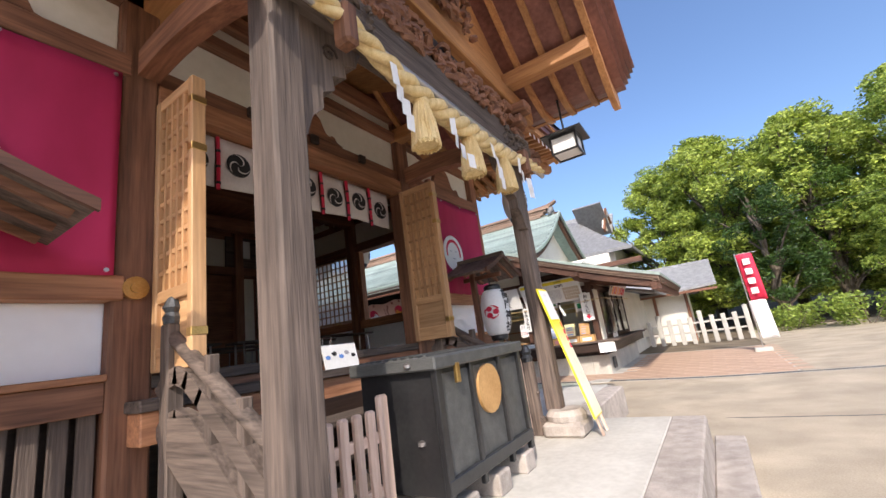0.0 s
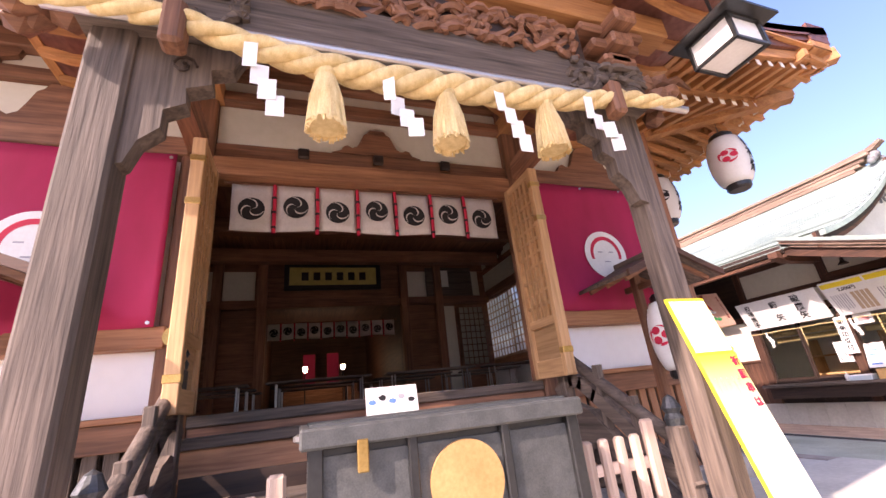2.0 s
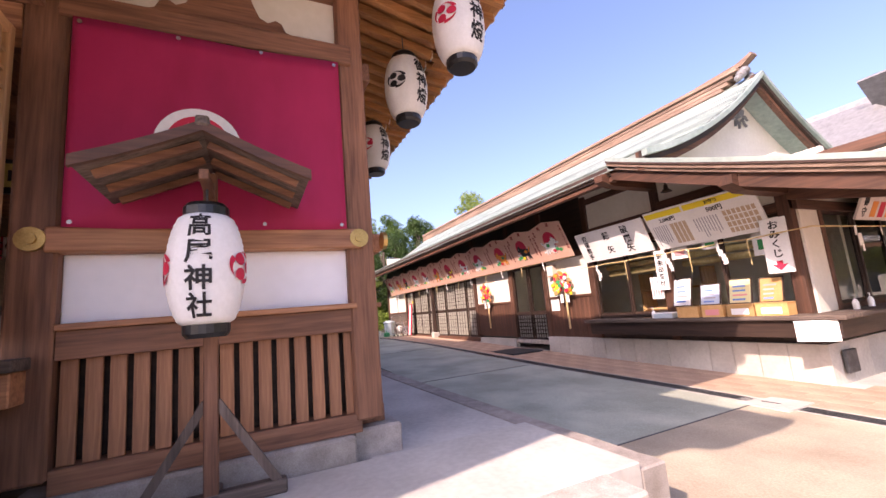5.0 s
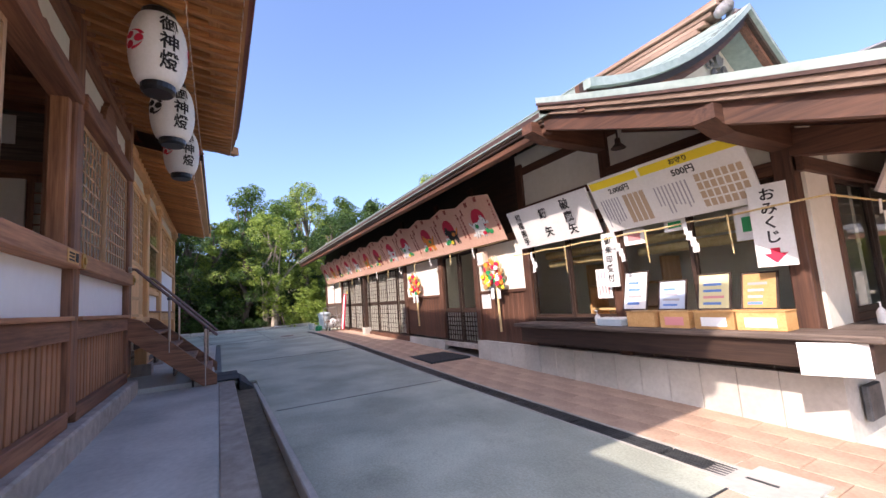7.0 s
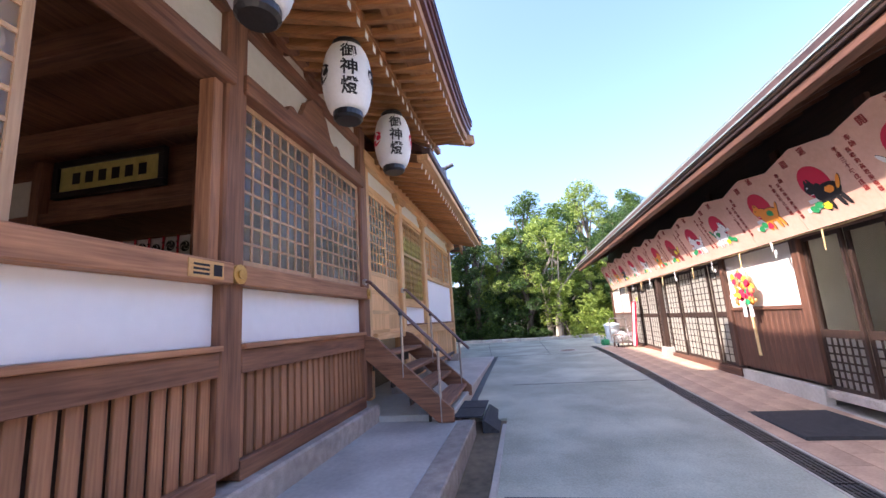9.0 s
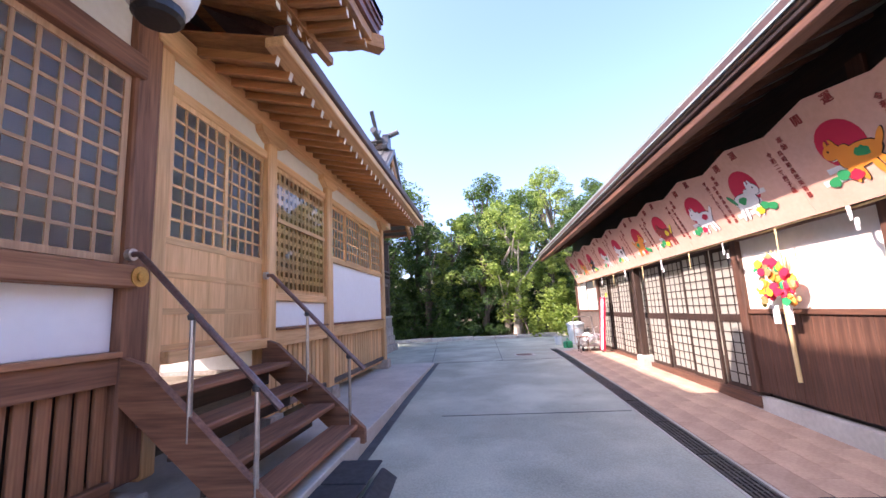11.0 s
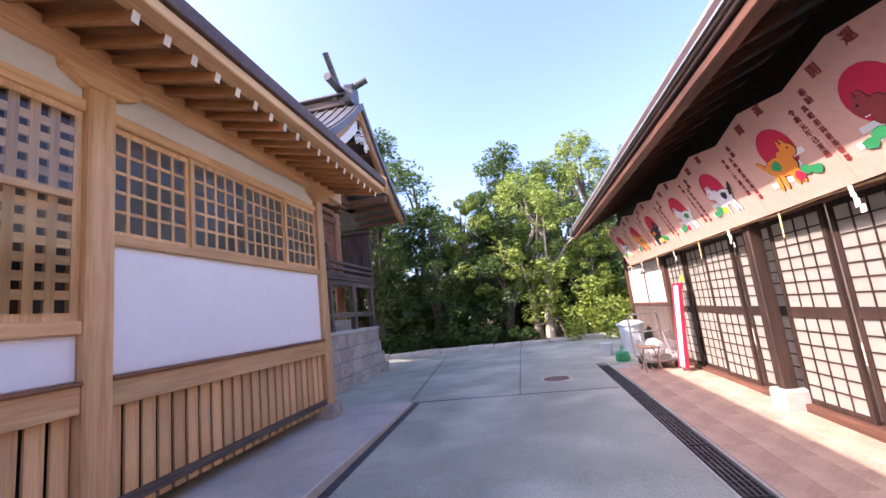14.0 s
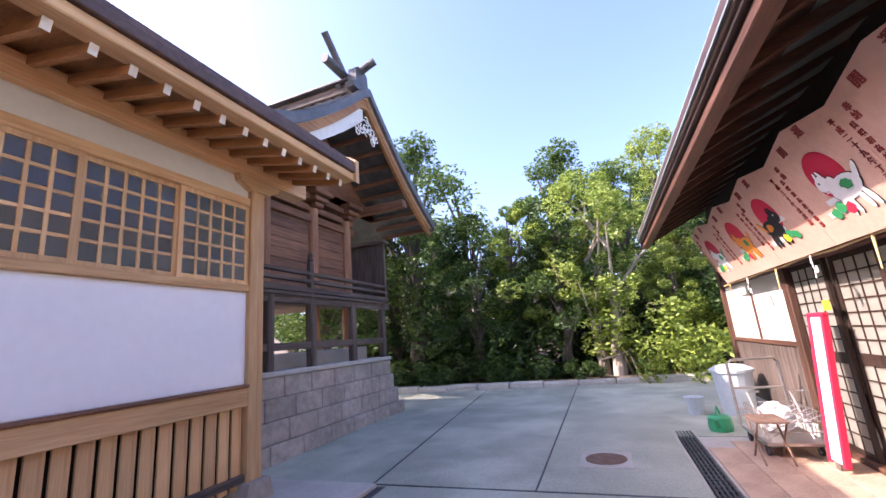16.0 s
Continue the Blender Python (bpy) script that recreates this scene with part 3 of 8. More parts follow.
# floor, inner walls and ceiling of the hall
tagged(part("floor", block(HX0, HX1 - 0.13, HY0, HY1 - 0.14, FLOOR - 0.1, FLOOR, 0), OLD["x"]), "dark timber floor of the worship hall", "floor", kind="structure")
tagged(part("ceiling", block(HX0, HX1 - 0.13, HY0, HY1 - 0.14, 4.62, 4.7, 0), OLD["x"]), "dark boarded ceiling inside the hall", "ceiling", kind="structure")
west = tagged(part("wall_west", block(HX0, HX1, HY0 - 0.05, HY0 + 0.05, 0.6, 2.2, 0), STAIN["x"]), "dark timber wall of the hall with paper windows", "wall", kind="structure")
part("wall_panel", block(HX0, HX1, HY0 - 0.05, HY0 + 0.05, 3.66, 4.7, 0), PLASTER, west)
# west panes get the darkened glass in place of real tree shade
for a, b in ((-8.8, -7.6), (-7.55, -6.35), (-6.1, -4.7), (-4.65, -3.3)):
    lattice(west, "x", HY0, a, b, 2.2, 3.66, 7, 9, OLD, SHADED_GLASS, name="window")
inner = tagged(part("wall_inner", block(-8.6, -8.5, HY0, 1.25, FLOOR, 4.6, 0), OLD["y"]), "dark timber wall with an opening to the inner hall", "wall", kind="structure")
part("wall_panel", block(-8.6, -8.5, 4.2, HY1 - 0.1, FLOOR, 4.6, 0), OLD["y"], inner)
part("wall_panel", block(-8.6, -8.5, 1.25, 4.2, 3.62, 4.6, 0), OLD["y"], inner)
for a, b in ((-0.6, 0.35), (0.5, 1.1), (4.3, 4.95), (5.1, 6.1)):
    part("plaster_panel", block(-8.5, -8.47, a, b, 3.75, 4.35, 0), PLASTER, inner)
for y in (1.25, 4.2, 0.42, 5.02):
    part("post", block(-8.5, -8.34, y - 0.09, y + 0.09, FLOOR, 4.6, 0.01), OLD["z"], inner)
part("beam", block(-8.5, -8.36, HY0, HY1 - 0.1, 3.55, 3.72, 0.01), OLD["y"], inner)
part("plaster_panel", block(-8.5, -8.46, 4.95, 5.4, 1.6, 3.5, 0), PLASTER, inner)
lattice(inner, "y", -8.44, 5.45, 6.15, 2.1, 3.5, 5, 9, OLD, SHOJI, name="window")
for x in (-4.6, -6.2, -7.6):
    tagged(beam(None, x - 0.1, x + 0.1, HY0 + 0.1, HY1 - 0.15, 4.25, 4.5, OLD, "ceiling_beam"), "dark beam across the hall's ceiling", "beam", kind="structure")
# plaque over the inner opening
pq = thing("plaque", (-8.33, 2.65, 4.15), "gold-ground calligraphy plaque in a dark frame on the inner wall", "plaque")
part("board", block(-8.36, -8.32, 1.76, 3.57, 4.0, 4.4, 0), OCHRE, pq)
for y0, y1, z0, z1 in ((1.66, 3.67, 4.4, 4.5), (1.66, 3.67, 3.9, 4.0), (1.66, 1.76, 4.0, 4.4), (3.57, 3.67, 4.0, 4.4)):
    part("frame", block(-8.37, -8.28, y0, y1, z0, z1), LACQUER, pq)
for i in range(6):
    part("writing", block(-8.318, -8.314, 2.0 + i * 0.24, 2.14 + i * 0.24, 4.11, 4.29, 0), INK, pq)
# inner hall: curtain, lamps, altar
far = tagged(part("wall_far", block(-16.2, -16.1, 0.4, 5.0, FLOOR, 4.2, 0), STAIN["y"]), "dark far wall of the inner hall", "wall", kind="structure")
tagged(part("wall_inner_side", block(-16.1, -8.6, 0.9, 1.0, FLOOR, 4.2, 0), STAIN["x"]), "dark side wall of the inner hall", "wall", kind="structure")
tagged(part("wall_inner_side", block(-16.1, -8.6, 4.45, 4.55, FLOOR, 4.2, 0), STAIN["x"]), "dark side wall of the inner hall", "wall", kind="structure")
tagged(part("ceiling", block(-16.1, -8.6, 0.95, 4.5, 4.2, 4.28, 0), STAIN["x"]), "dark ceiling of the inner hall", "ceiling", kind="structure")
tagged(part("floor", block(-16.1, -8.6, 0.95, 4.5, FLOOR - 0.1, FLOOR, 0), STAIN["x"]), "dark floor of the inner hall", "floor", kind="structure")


def tomoe(bm, c, r, axis, f, t=0.003):
    """Three pale commas, each a round head with a curling, thinning tail."""
    for k in range(3):
        a0 = k * math.tau / 3
        outer, inner = [], []
        for i in range(14):
            u = i / 13
            a = a0 + 1.9 * u ** 1.2
            mid = r * (0.06 + 0.88 * u ** 0.75)
            w = r * (0.02 + 0.05 * math.sin(math.pi * min(1.0, u * 1.1)))
            outer.append((c[0] + (mid + w) * math.cos(a), c[1] + (mid + w) * math.sin(a)))
            inner.append((c[0] + (mid - w) * math.cos(a), c[1] + (mid - w) * math.sin(a)))
        slab(bm, outer[1:] + inner[:0:-1] + [((outer[0][0] + inner[0][0]) / 2, (outer[0][1] + inner[0][1]) / 2)], axis, f, f + t)


def curtain(name, x, y0, y1, z0, z1, n, label, mon, shape):
    th = thing(name, (x, (y0 + y1) / 2, z0), label, "curtain")
    w = (y1 - y0) / n
    rod = bmesh.new()
    tube(rod, [(x, y0 - 0.05, z1 + 0.01), (x, y1 + 0.05, z1 + 0.01)], 0.012, 8)
    part("rod", rod, OLD["y"], th)
    for i in range(n):
        a, b = y0 + i * w + 0.018, y0 + (i + 1) * w - 0.018
        bm = bmesh.new()
        sheet(bm, lambda u, v, a=a, b=b, i=i: (x + 0.012 * math.sin(v * 5 + i) * (1 - v * 0.5), a + (b - a) * u, z1 - (z1 - z0 + 0.012 * math.sin(i * 2.1 + u * 2)) * v), 6, 6, low=lambda u, v, a=a, b=b, i=i: (x - 0.004 + 0.012 * math.sin(v * 5 + i) * (1 - v * 0.5), a + (b - a) * u, z1 - (z1 - z0 + 0.012 * math.sin(i * 2.1 + u * 2)) * v))
        cl = part("panel", bm, CANVAS, th, "white cloth panel with a black three-comma crest", True)
        c = ((a + b) / 2, (z0 + z1) / 2 - (0.0 if i % 2 else 0.035) + 0.01)
        bm = bmesh.new()
        disc(bm, c, mon, "x", (x + 0.016, x + 0.02), 24)
        part("crest", bm, INK, cl)
        bm = bmesh.new()
        tomoe(bm, c, mon * 1.0, "x", x + 0.021)
        part("crest_comma", bm, CANVAS, cl)
        if i:
            bm = bmesh.new()
            tube(bm, [(x + 0.016, y0 + i * w, z1), (x + 0.02, y0 + i * w + 0.004, (z0 + z1) / 2), (x + 0.018, y0 + i * w, z0 - 0.035)], 0.017, 6)
            part("tie", bm, CRIMSON if shape else BLUE, th, "red braided tie")
            for k in (0.3, 0.62, 0.95):
                bm = bmesh.new()
                lathe(bm, [(0.0, -0.015), (0.021, -0.01), (0.021, 0.01), (0.0, 0.015)], 8, (x + 0.02, y0 + i * w, z1 - (z1 - z0) * k))
                part("knot", bm, INK, th)
    return th


curtain("noren", HX1 - 0.02, 1.38, 4.0, 3.05, 3.5, 7, "white short curtain with black comma crests and red ties", 0.11, True)
curtain("noren", -9.3, 1.3, 4.15, 3.05, 3.4, 10, "white inner curtain with dark crests hanging in shade", 0.09, True)
for y in (2.15, 3.3):
    lt = thing("altar_lamp", (-13.5, y, 2.3), "small glowing altar lamp on a stand", "lamp", "altar lamps")
    bm = bmesh.new()
    lathe(bm, [(0.045, 0), (0.075, 0.12), (0.07, 0.16)], 12, (-13.5, y, 2.68))
    part("shade", bm, LAMP, lt)
    bm = bmesh.new()
    lathe(bm, [(0.12, 0), (0.1, 0.03), (0.018, 0.06), (0.018, 1.18)], 12, (-13.5, y, FLOOR))
    part("stand", bm, LACQUER, lt)
altar = thing("altar_table", (-14.6, 2.7, FLOOR), "dark altar table with stepped shelves", "altar")
for i in range(3):
    part("shelf", block(-15.8 + i * 0.5, -15.3 + i * 0.5, 1.5, 3.9, FLOOR, FLOOR + 1.1 - i * 0.3), OLD["y"], altar)
for y in (2.3, 3.1):
    part("curtain_drape", block(-15.05, -15.0, y - 0.2, y + 0.2, 2.4, 3.4), RED, altar)


def bench(x, y0, y1, z):
    th = thing("bench", (x, (y0 + y1) / 2, FLOOR), "low folding bench with steel legs on the hall floor", "bench", "benches in the hall")
    part("seat", block(x - 0.15, x + 0.15, y0, y1, z - 0.03, z, 0.008), GREY["y"], th)
    for y in (y0 + 0.12, y1 - 0.12):
        bm = bmesh.new()
        tube(bm, [(x - 0.12, y, FLOOR + 0.0), (x - 0.1, y, z - 0.03)], 0.012, 6)
        part("leg", bm, STEEL, th)
        bm = bmesh.new()
        tube(bm, [(x + 0.12, y, FLOOR + 0.0), (x + 0.1, y, z - 0.03)], 0.012, 6)
        part("leg", bm, STEEL, th)


for x in (-5.4, -6.4, -7.4):
    for y0, y1 in ((0.2, 1.4), (1.6, 2.9), (3.1, 4.4), (4.6, 5.7)):
        bench(x, y0, y1, FLOOR + 0.4)
# a sheet-covered frame on the inner flank wall
nt = thing("notice_board", (-8.3, 5.3, 3.9), "dark framed votive board high on the inner wall", "board")
part("board", block(-8.45, -8.4, 4.75, 5.9, 3.72, 4.42), GREY["y"], nt)
part("paper_slip", block(-8.4, -8.396, 5.1, 5.3, 3.95, 4.35, 0), PAPER, nt)

# doorway of the front: lintels, sill, open doors
beam(hall, HX1 - 0.13, HX1 + 0.12, 1.25, 4.15, 3.52, 3.7, BROWN, "lintel")
beam(hall, HX1 - 0.1, HX1 + 0.08, 1.25, 4.15, 3.7, 3.86, OLD, "lintel")
beam(hall, HX1 - 0.03, HX1 + 0.03, 1.25, 4.15, 3.86, 4.3, PLASTER, "plaster_panel")
strut(hall, "y", HX1 + 0.05, MID, 3.86, 0.9, 0.3, OLD["y"])
beam(hall, HX1 - 0.08, HX1 + 0.12, 1.01, 4.39, 4.3, 4.42, OLD, "upper_beam")
beam(hall, HX1 - 0.03, HX1 + 0.03, 1.25, 4.15, 4.42, 4.6, PLASTER, "plaster_strip")
beam(hall, HX1 - 0.1, HX1 + 0.12, 1.01, 4.39, 4.6, 4.78, OLD, "wall_plate")
for y in (2.0, 2.7, 3.4):
    part("peg", block(HX1 + 0.12, HX1 + 0.17, y - 0.05, y + 0.05, 3.72, 3.82, 0.01), DARK["y"], hall)
beam(hall, HX1 - 0.15, HX1 + 0.1, 1.25, 4.15, FLOOR - 0.02, FLOOR + 0.06, GREY, "door_sill")
beam(hall, HX1 - 0.1, HX1 + 0.08, 1.25, 4.15, 1.28, FLOOR - 0.02, OLD, "front_beam")
beam(hall, HX1 + 0.08, HX1 + 0.34, 1.1, 4.3, 1.35, 1.42, GREY, "veranda_edge")
beam(hall, HX1 + 0.08, HX1 + 0.3, 1.12, 4.28, 1.16, 1.35, BROWN, "veranda_fascia")


def open_door(y, s):
    """A folded pair of lattice doors standing out at a right angle."""
    door = part("door", block(HX1 + 0.14, HX1 + 0.2, y - 0.045, y + 0.045, 1.57, 3.5), DOORWOOD["z"], hall, "open folding lattice door of reddish wood")
    part("stile", block(HX1 + 0.6, HX1 + 0.66, y - 0.045, y + 0.045, 1.57, 3.5), DOORWOOD["z"], door)
    for z0, z1 in ((1.57, 1.72), (2.0, 2.08), (3.42, 3.5)):
        part("rail", block(HX1 + 0.2, HX1 + 0.6, y - 0.04, y + 0.04, z0, z1), DOORWOOD["x"], door)
    part("panel", block(HX1 + 0.2, HX1 + 0.6, y - 0.012, y + 0.012, 1.72, 2.0, 0), DOORWOOD["x"], door)
    part("panel", block(HX1 + 0.2, HX1 + 0.6, y - 0.008, y + 0.008, 2.08, 3.42, 0), DOORWOOD["z"], door)
    for i in range(1, 5):
        x = HX1 + 0.2 + 0.08 * i
        part("bar", block(x - 0.014, x + 0.014, y - 0.035, y + 0.035, 2.08, 3.42, 0), DOORWOOD["z"], door)
    for i in range(1, 11):
        z = 2.08 + 1.34 * i / 11
        part("bar", block(HX1 + 0.2, HX1 + 0.6, y - 0.03, y + 0.03, z - 0.014, z + 0.014, 0), DOORWOOD["x"], door)
    for z in (1.75, 2.95, 3.3):
        part("hinge", block(HX1 + 0.605, HX1 + 0.664, y - 0.05, y + 0.05, z, z + 0.05, 0.003), BRASS, door, "small brass hinge")


open_door(1.27, 1)
open_door(4.09, -1)

# front stair
stair = thing("front_stair", (-2.4, MID, TERRACE), "weathered timber stair with carved side rails", "stair")
for i in range(4):
    z = 1.27 - 0.2 * (i + 1)
    part("tread", block(-2.76 + 0.2 * i, -2.46 + 0.2 * i, 1.3, 4.12, z - 0.05, z, 0.01), GREY["y"], stair)
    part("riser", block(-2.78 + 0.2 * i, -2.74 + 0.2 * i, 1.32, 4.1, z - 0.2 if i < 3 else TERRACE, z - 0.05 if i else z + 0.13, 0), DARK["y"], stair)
for y in (1.24, 4.18):
    bm = bmesh.new()
    slab(bm, [(-2.8, 1.3), (-2.5, 1.3), (-1.62, 0.6), (-1.62, TERRACE), (-1.9, TERRACE), (-2.8, 1.1)], "y", y - 0.045, y + 0.045)
    part("stringer", bm, GREY["x"], stair)
    part("handrail", tube(bmesh.new(), [(-2.8, y, 1.78), (-2.3, y, 1.46), (-1.74, y, 1.1)], 0.044, 12), GREY["x"], stair, "round worn handrail", True)
    for z in (0.24, -0.0):
        # square rails with a hooked, arched head
        line = ((-2.88, 1.2), (-2.8, 1.27), (-2.68, 1.295), (-2.56, 1.26), (-2.42, 1.16), (-1.72, 0.62))
        bm = bmesh.new()
        for (xa, za), (xb, zb) in zip(line, line[1:]):
            ln = math.hypot(xb - xa, zb - za)
            ex, ez = (xb - xa) / ln * 0.02, (zb - za) / ln * 0.02
            bar(bm, (xa - ex, y, za + z - ez), (xb + ex, y, zb + z + ez), 0.08, 0.1)
        part("rail", bm, GREY["x"], stair)
    for x, h in ((-2.8, 1.85), (-1.74, 1.2)):
        bm = cuboid(bmesh.new(), x - 0.05, x + 0.05, y - 0.05, y + 0.05, TERRACE, h, 0.01)
        np_ = part("newel", bm, GREY["z"], stair)
        bm = bmesh.new()
        lathe(bm, [(0.05, 0), (0.058, 0.04), (0.04, 0.07), (0.058, 0.1), (0.03, 0.16), (0.0, 0.18)], 12, (x, y, h))
        part("cap", bm, IRON, np_)
    for x in (-2.35, -2.05):
        part("rail_post", block(x - 0.03, x + 0.03, y - 0.03, y + 0.03, 1.0 - (x + 2.35) * 0.8, 1.62 - (x + 2.35) * 0.8), GREY["z"], stair)

# porch posts, rainbow beam, brackets
for y, s in ((1.15, 1), (4.22, -1)):
    st = part("post_base", block(-1.65, -1.25, y - 0.2, y + 0.2, TERRACE, 0.62, 0.03), GRANITE, hall)
    bm = bmesh.new()
    lathe(bm, [(0.19, 0), (0.2, 0.05), (0.16, 0.1)], 16, (-1.45, y, 0.62))
    part("post_base", bm, GRANITE, hall)
    post(hall, -1.517 if s > 0 else -1.555, 1.13 if s > 0 else 4.255, 0.7, 3.42, 0.19 if s > 0 else 0.16, GREY, "porch_post")
    # carved bracket arm below the beam
    o = [(y + s * u, v) for u, v in ((0.03, 3.32), (0.55, 3.32), (0.5, 3.2), (0.4, 3.17), (0.41, 3.08), (0.3, 3.04), (0.31, 2.95), (0.22, 2.9), (0.22, 2.8), (0.14, 2.72), (0.1, 2.6), (0.03, 2.58))]
    br = part("bracket_arm", slab(bmesh.new(), o, "x", -1.56, -1.46), GREY["z"], hall, "carved scrolled bracket")
    bm = bmesh.new()
    tube(bm, [(-1.45, y + s * (0.28 + 0.06 * (1 - i / 14) * math.cos(i * 0.7)), 3.17 + 0.06 * (1 - i / 14) * math.sin(i * 0.7)) for i in range(13)], 0.008, 5)
    part("scroll", bm, DARK["z"], br)
    for i, (w, z) in enumerate(((0.2, 3.66), (0.34, 3.8), (0.5, 3.94))):
        part("bracket_block", block(-1.45 - w / 2, -1.45 + w / 2, y - 0.1, y + 0.1, z, z + 0.12, 0.02), OLD["x"], hall)
        part("bracket_block", block(-1.55, -1.35, y - w / 2 - 0.05, y + w / 2 + 0.05, z + 0.02, z + 0.1, 0.02), OLD["y"], hall)
    # carved beast-head nosing outside the post
    bm = bmesh.new()
    rnd = random.Random(5 if s > 0 else 6)
    for i in range(16):
        r = bmesh.ops.create_icosphere(bm, subdivisions=1, radius=rnd.uniform(0.05, 0.1), matrix=Matrix.Translation((-1.45 + rnd.uniform(-0.08, 0.1), y - s * rnd.uniform(0.1, 0.42), 3.48 + rnd.uniform(-0.12, 0.12))))
    tube(bm, [(-1.42, y - s * 0.35, 3.55), (-1.36, y - s * 0.5, 3.62), (-1.36, y - s * 0.62, 3.55)], [0.05, 0.035, 0.01], 6)
    tagged(part("carved_nosing", bm, OLD["y"], hall, "carved beast head at the beam's end"), kind="stuff")
    # tie from porch post back to the hall
    bm = bmesh.new()
    sheet(bm, lambda u, v, y=y: (-1.4 - 1.6 * u, y - 0.07 + 0.14 * v, 3.6 + 0.25 * math.sin(u * math.pi / 2) + 0.06 * math.sin(u * math.pi)), 8, 1, 0.2)
    part("tie_beam", bm, OLD["x"], hall)
bm = bmesh.new()
sheet(bm, lambda u, v: (-1.54 + 0.18 * v, 1.0 + 3.35 * u, 3.62 + 0.05 * math.sin(u * math.pi)), 12, 1, low=lambda u, v: (-1.54 + 0.18 * v, 1.0 + 3.35 * u, 3.3 + 0.07 * math.sin(u * math.pi)))
part("rainbow_beam", bm, GREY["y"], hall, "arched porch beam with carved scrolls")


def carving(name, x, y0, y1, z0, z1, n, seed, mat, label):
    """Deep relief of writhing scrolls: curling tapered strands over one another."""
    rnd = random.Random(seed)
    bm = bmesh.new()
    for i in range(n):
        y, z = rnd.uniform(y0, y1), rnd.uniform(z0, z1)
        a, turn, ln = rnd.uniform(0, 6.28), rnd.uniform(-0.7, 0.7), rnd.uniform(0.03, 0.055)
        pts = []
        for k in range(8):
            pts.append((x + 0.03 * math.sin(k * 0.8 + i), min(max(y, y0), y1), min(max(z, z0), z1)))
            y, z, a = y + ln * math.cos(a), z + ln * 0.7 * math.sin(a), a + turn
        if len(set(pts)) > 7:
            tube(bm, pts, [0.008 + 0.022 * math.sin((k + 0.5) / 8 * math.pi) for k in range(8)], 5)
    return tagged(part(name, bm, mat, hall, label), kind="stuff")


carving("beam_carving", -1.36, 1.6, 3.8, 3.64, 3.9, 130, 3, OLD["y"], "carved dragon and cloud relief")
carving("beam_carving", -1.36, 1.0, 1.7, 3.36, 3.6, 30, 4, GREY["y"], "carved scrolls")
carving("beam_carving", -1.36, 3.7, 4.35, 3.36, 3.6, 30, 5, GREY["y"], "carved scrolls")
part("carving_ground", block(-1.45, -1.38, 1.5, 3.9, 3.6, 3.95, 0), DARK["y"], hall)
beam(hall, -1.56, -1.34, 0.6, 4.8, 4.06, 4.26, EAVE, "porch_plate", 0.012)
carving("gable_carving", -1.3, 2.2, 3.2, 4.3, 4.95, 60, 7, OLD["y"], "carved gable pendant")


# porch gable roof, ridge along x
def porch_top(y):
    u = abs(y - MID) / 2.65
    return 5.7 - 1.75 * math.sin(min(u, 1) * math.pi / 2) ** 1.25 + 0.28 * u ** 4


def porch_skin(u, v, lift=0.0, x0=-0.35, x1=-3.6, inset=0.0):
    y = MID + (2.65 - inset) * (2 * v - 1)
    return (x0 + (x1 - x0) * u, y, porch_top(y) + lift)


PY = [MID + 2.65 * (2 * i / 20 - 1) for i in range(21)]
part("porch_roof", sheet(bmesh.new(), lambda u, v: porch_skin(u, v, 0.42, -0.1), 6, 24, 0.09), COPPER, hall, "brown copper porch roof")
for k in range(4):
    part("roof_layer", sheet(bmesh.new(), lambda u, v: porch_skin(u, v, 0.33 - 0.065 * k, -0.13 - 0.04 * k, -3.5, 0.02 * k), 4, 24, 0.055), COPPER, hall, "layered brown copper edge")
part("porch_soffit", sheet(bmesh.new(), lambda u, v: porch_skin(u, v, 0.14, -0.45, -3.4), 6, 24, 0.03), EAVE["x"], hall, "reddish boarded soffit")
for s in (-1, 1):
    bm = bmesh.new()
    sheet(bm, lambda u, v: (-0.36 - 0.07 * v, MID + s * 2.62 * u, porch_top(MID + 2.62 * u) + 0.17), 20, 1, low=lambda u, v: (-0.36 - 0.07 * v, MID + s * 2.62 * u, porch_top(MID + 2.62 * u) - 0.12 - 0.05 * math.sin(u * 9)))
    part("bargeboard", bm, EAVE["y"], hall, "curved reddish bargeboard")
    for k in range(9):
        x = -0.62 - 0.3 * k
        bm = bmesh.new()
        sheet(bm, lambda u, v: (x - 0.035 + 0.07 * v, MID + s * 2.6 * u, porch_top(MID + 2.6 * u) + 0.12), 14, 1, 0.1)
        part("rafter", bm, EAVE["y"], hall)
    # purlins and eave fascia
    beam(hall, -3.3, -0.42, MID + s * 1.5 - 0.08, MID + s * 1.5 + 0.08, porch_top(MID + 1.5) - 0.16, porch_top(MID + 1.5) + 0.02, EAVE, "purlin")
    bm = bmesh.new()
    bar(bm, (-0.4, MID + s * 2.6, porch_top(MID + 2.6) + 0.14), (-3.4, MID + s * 2.6, porch_top(MID + 2.6) + 0.14), 0.07, 0.16)
    part("fascia", bm, EAVE["x"], hall)
o = [(MID - 2.1, 4.26)] + [(y, porch_top(y) + 0.1) for y in PY if abs(y - MID) < 2.15] + [(MID + 2.1, 4.26)]
part("gable_wall", slab(bmesh.new(), o, "x", -1.5, -1.42), EAVE["y"], hall, "reddish boarded gable panel")


# main roof of the hall: hipped eaves with two tiers of rafters
EX0, EX1, EY0, EY1 = -10.5, -1.6, -2.6, 8.02


def lift(u):
    return 0.36 * abs(2 * u - 1) ** 3.5


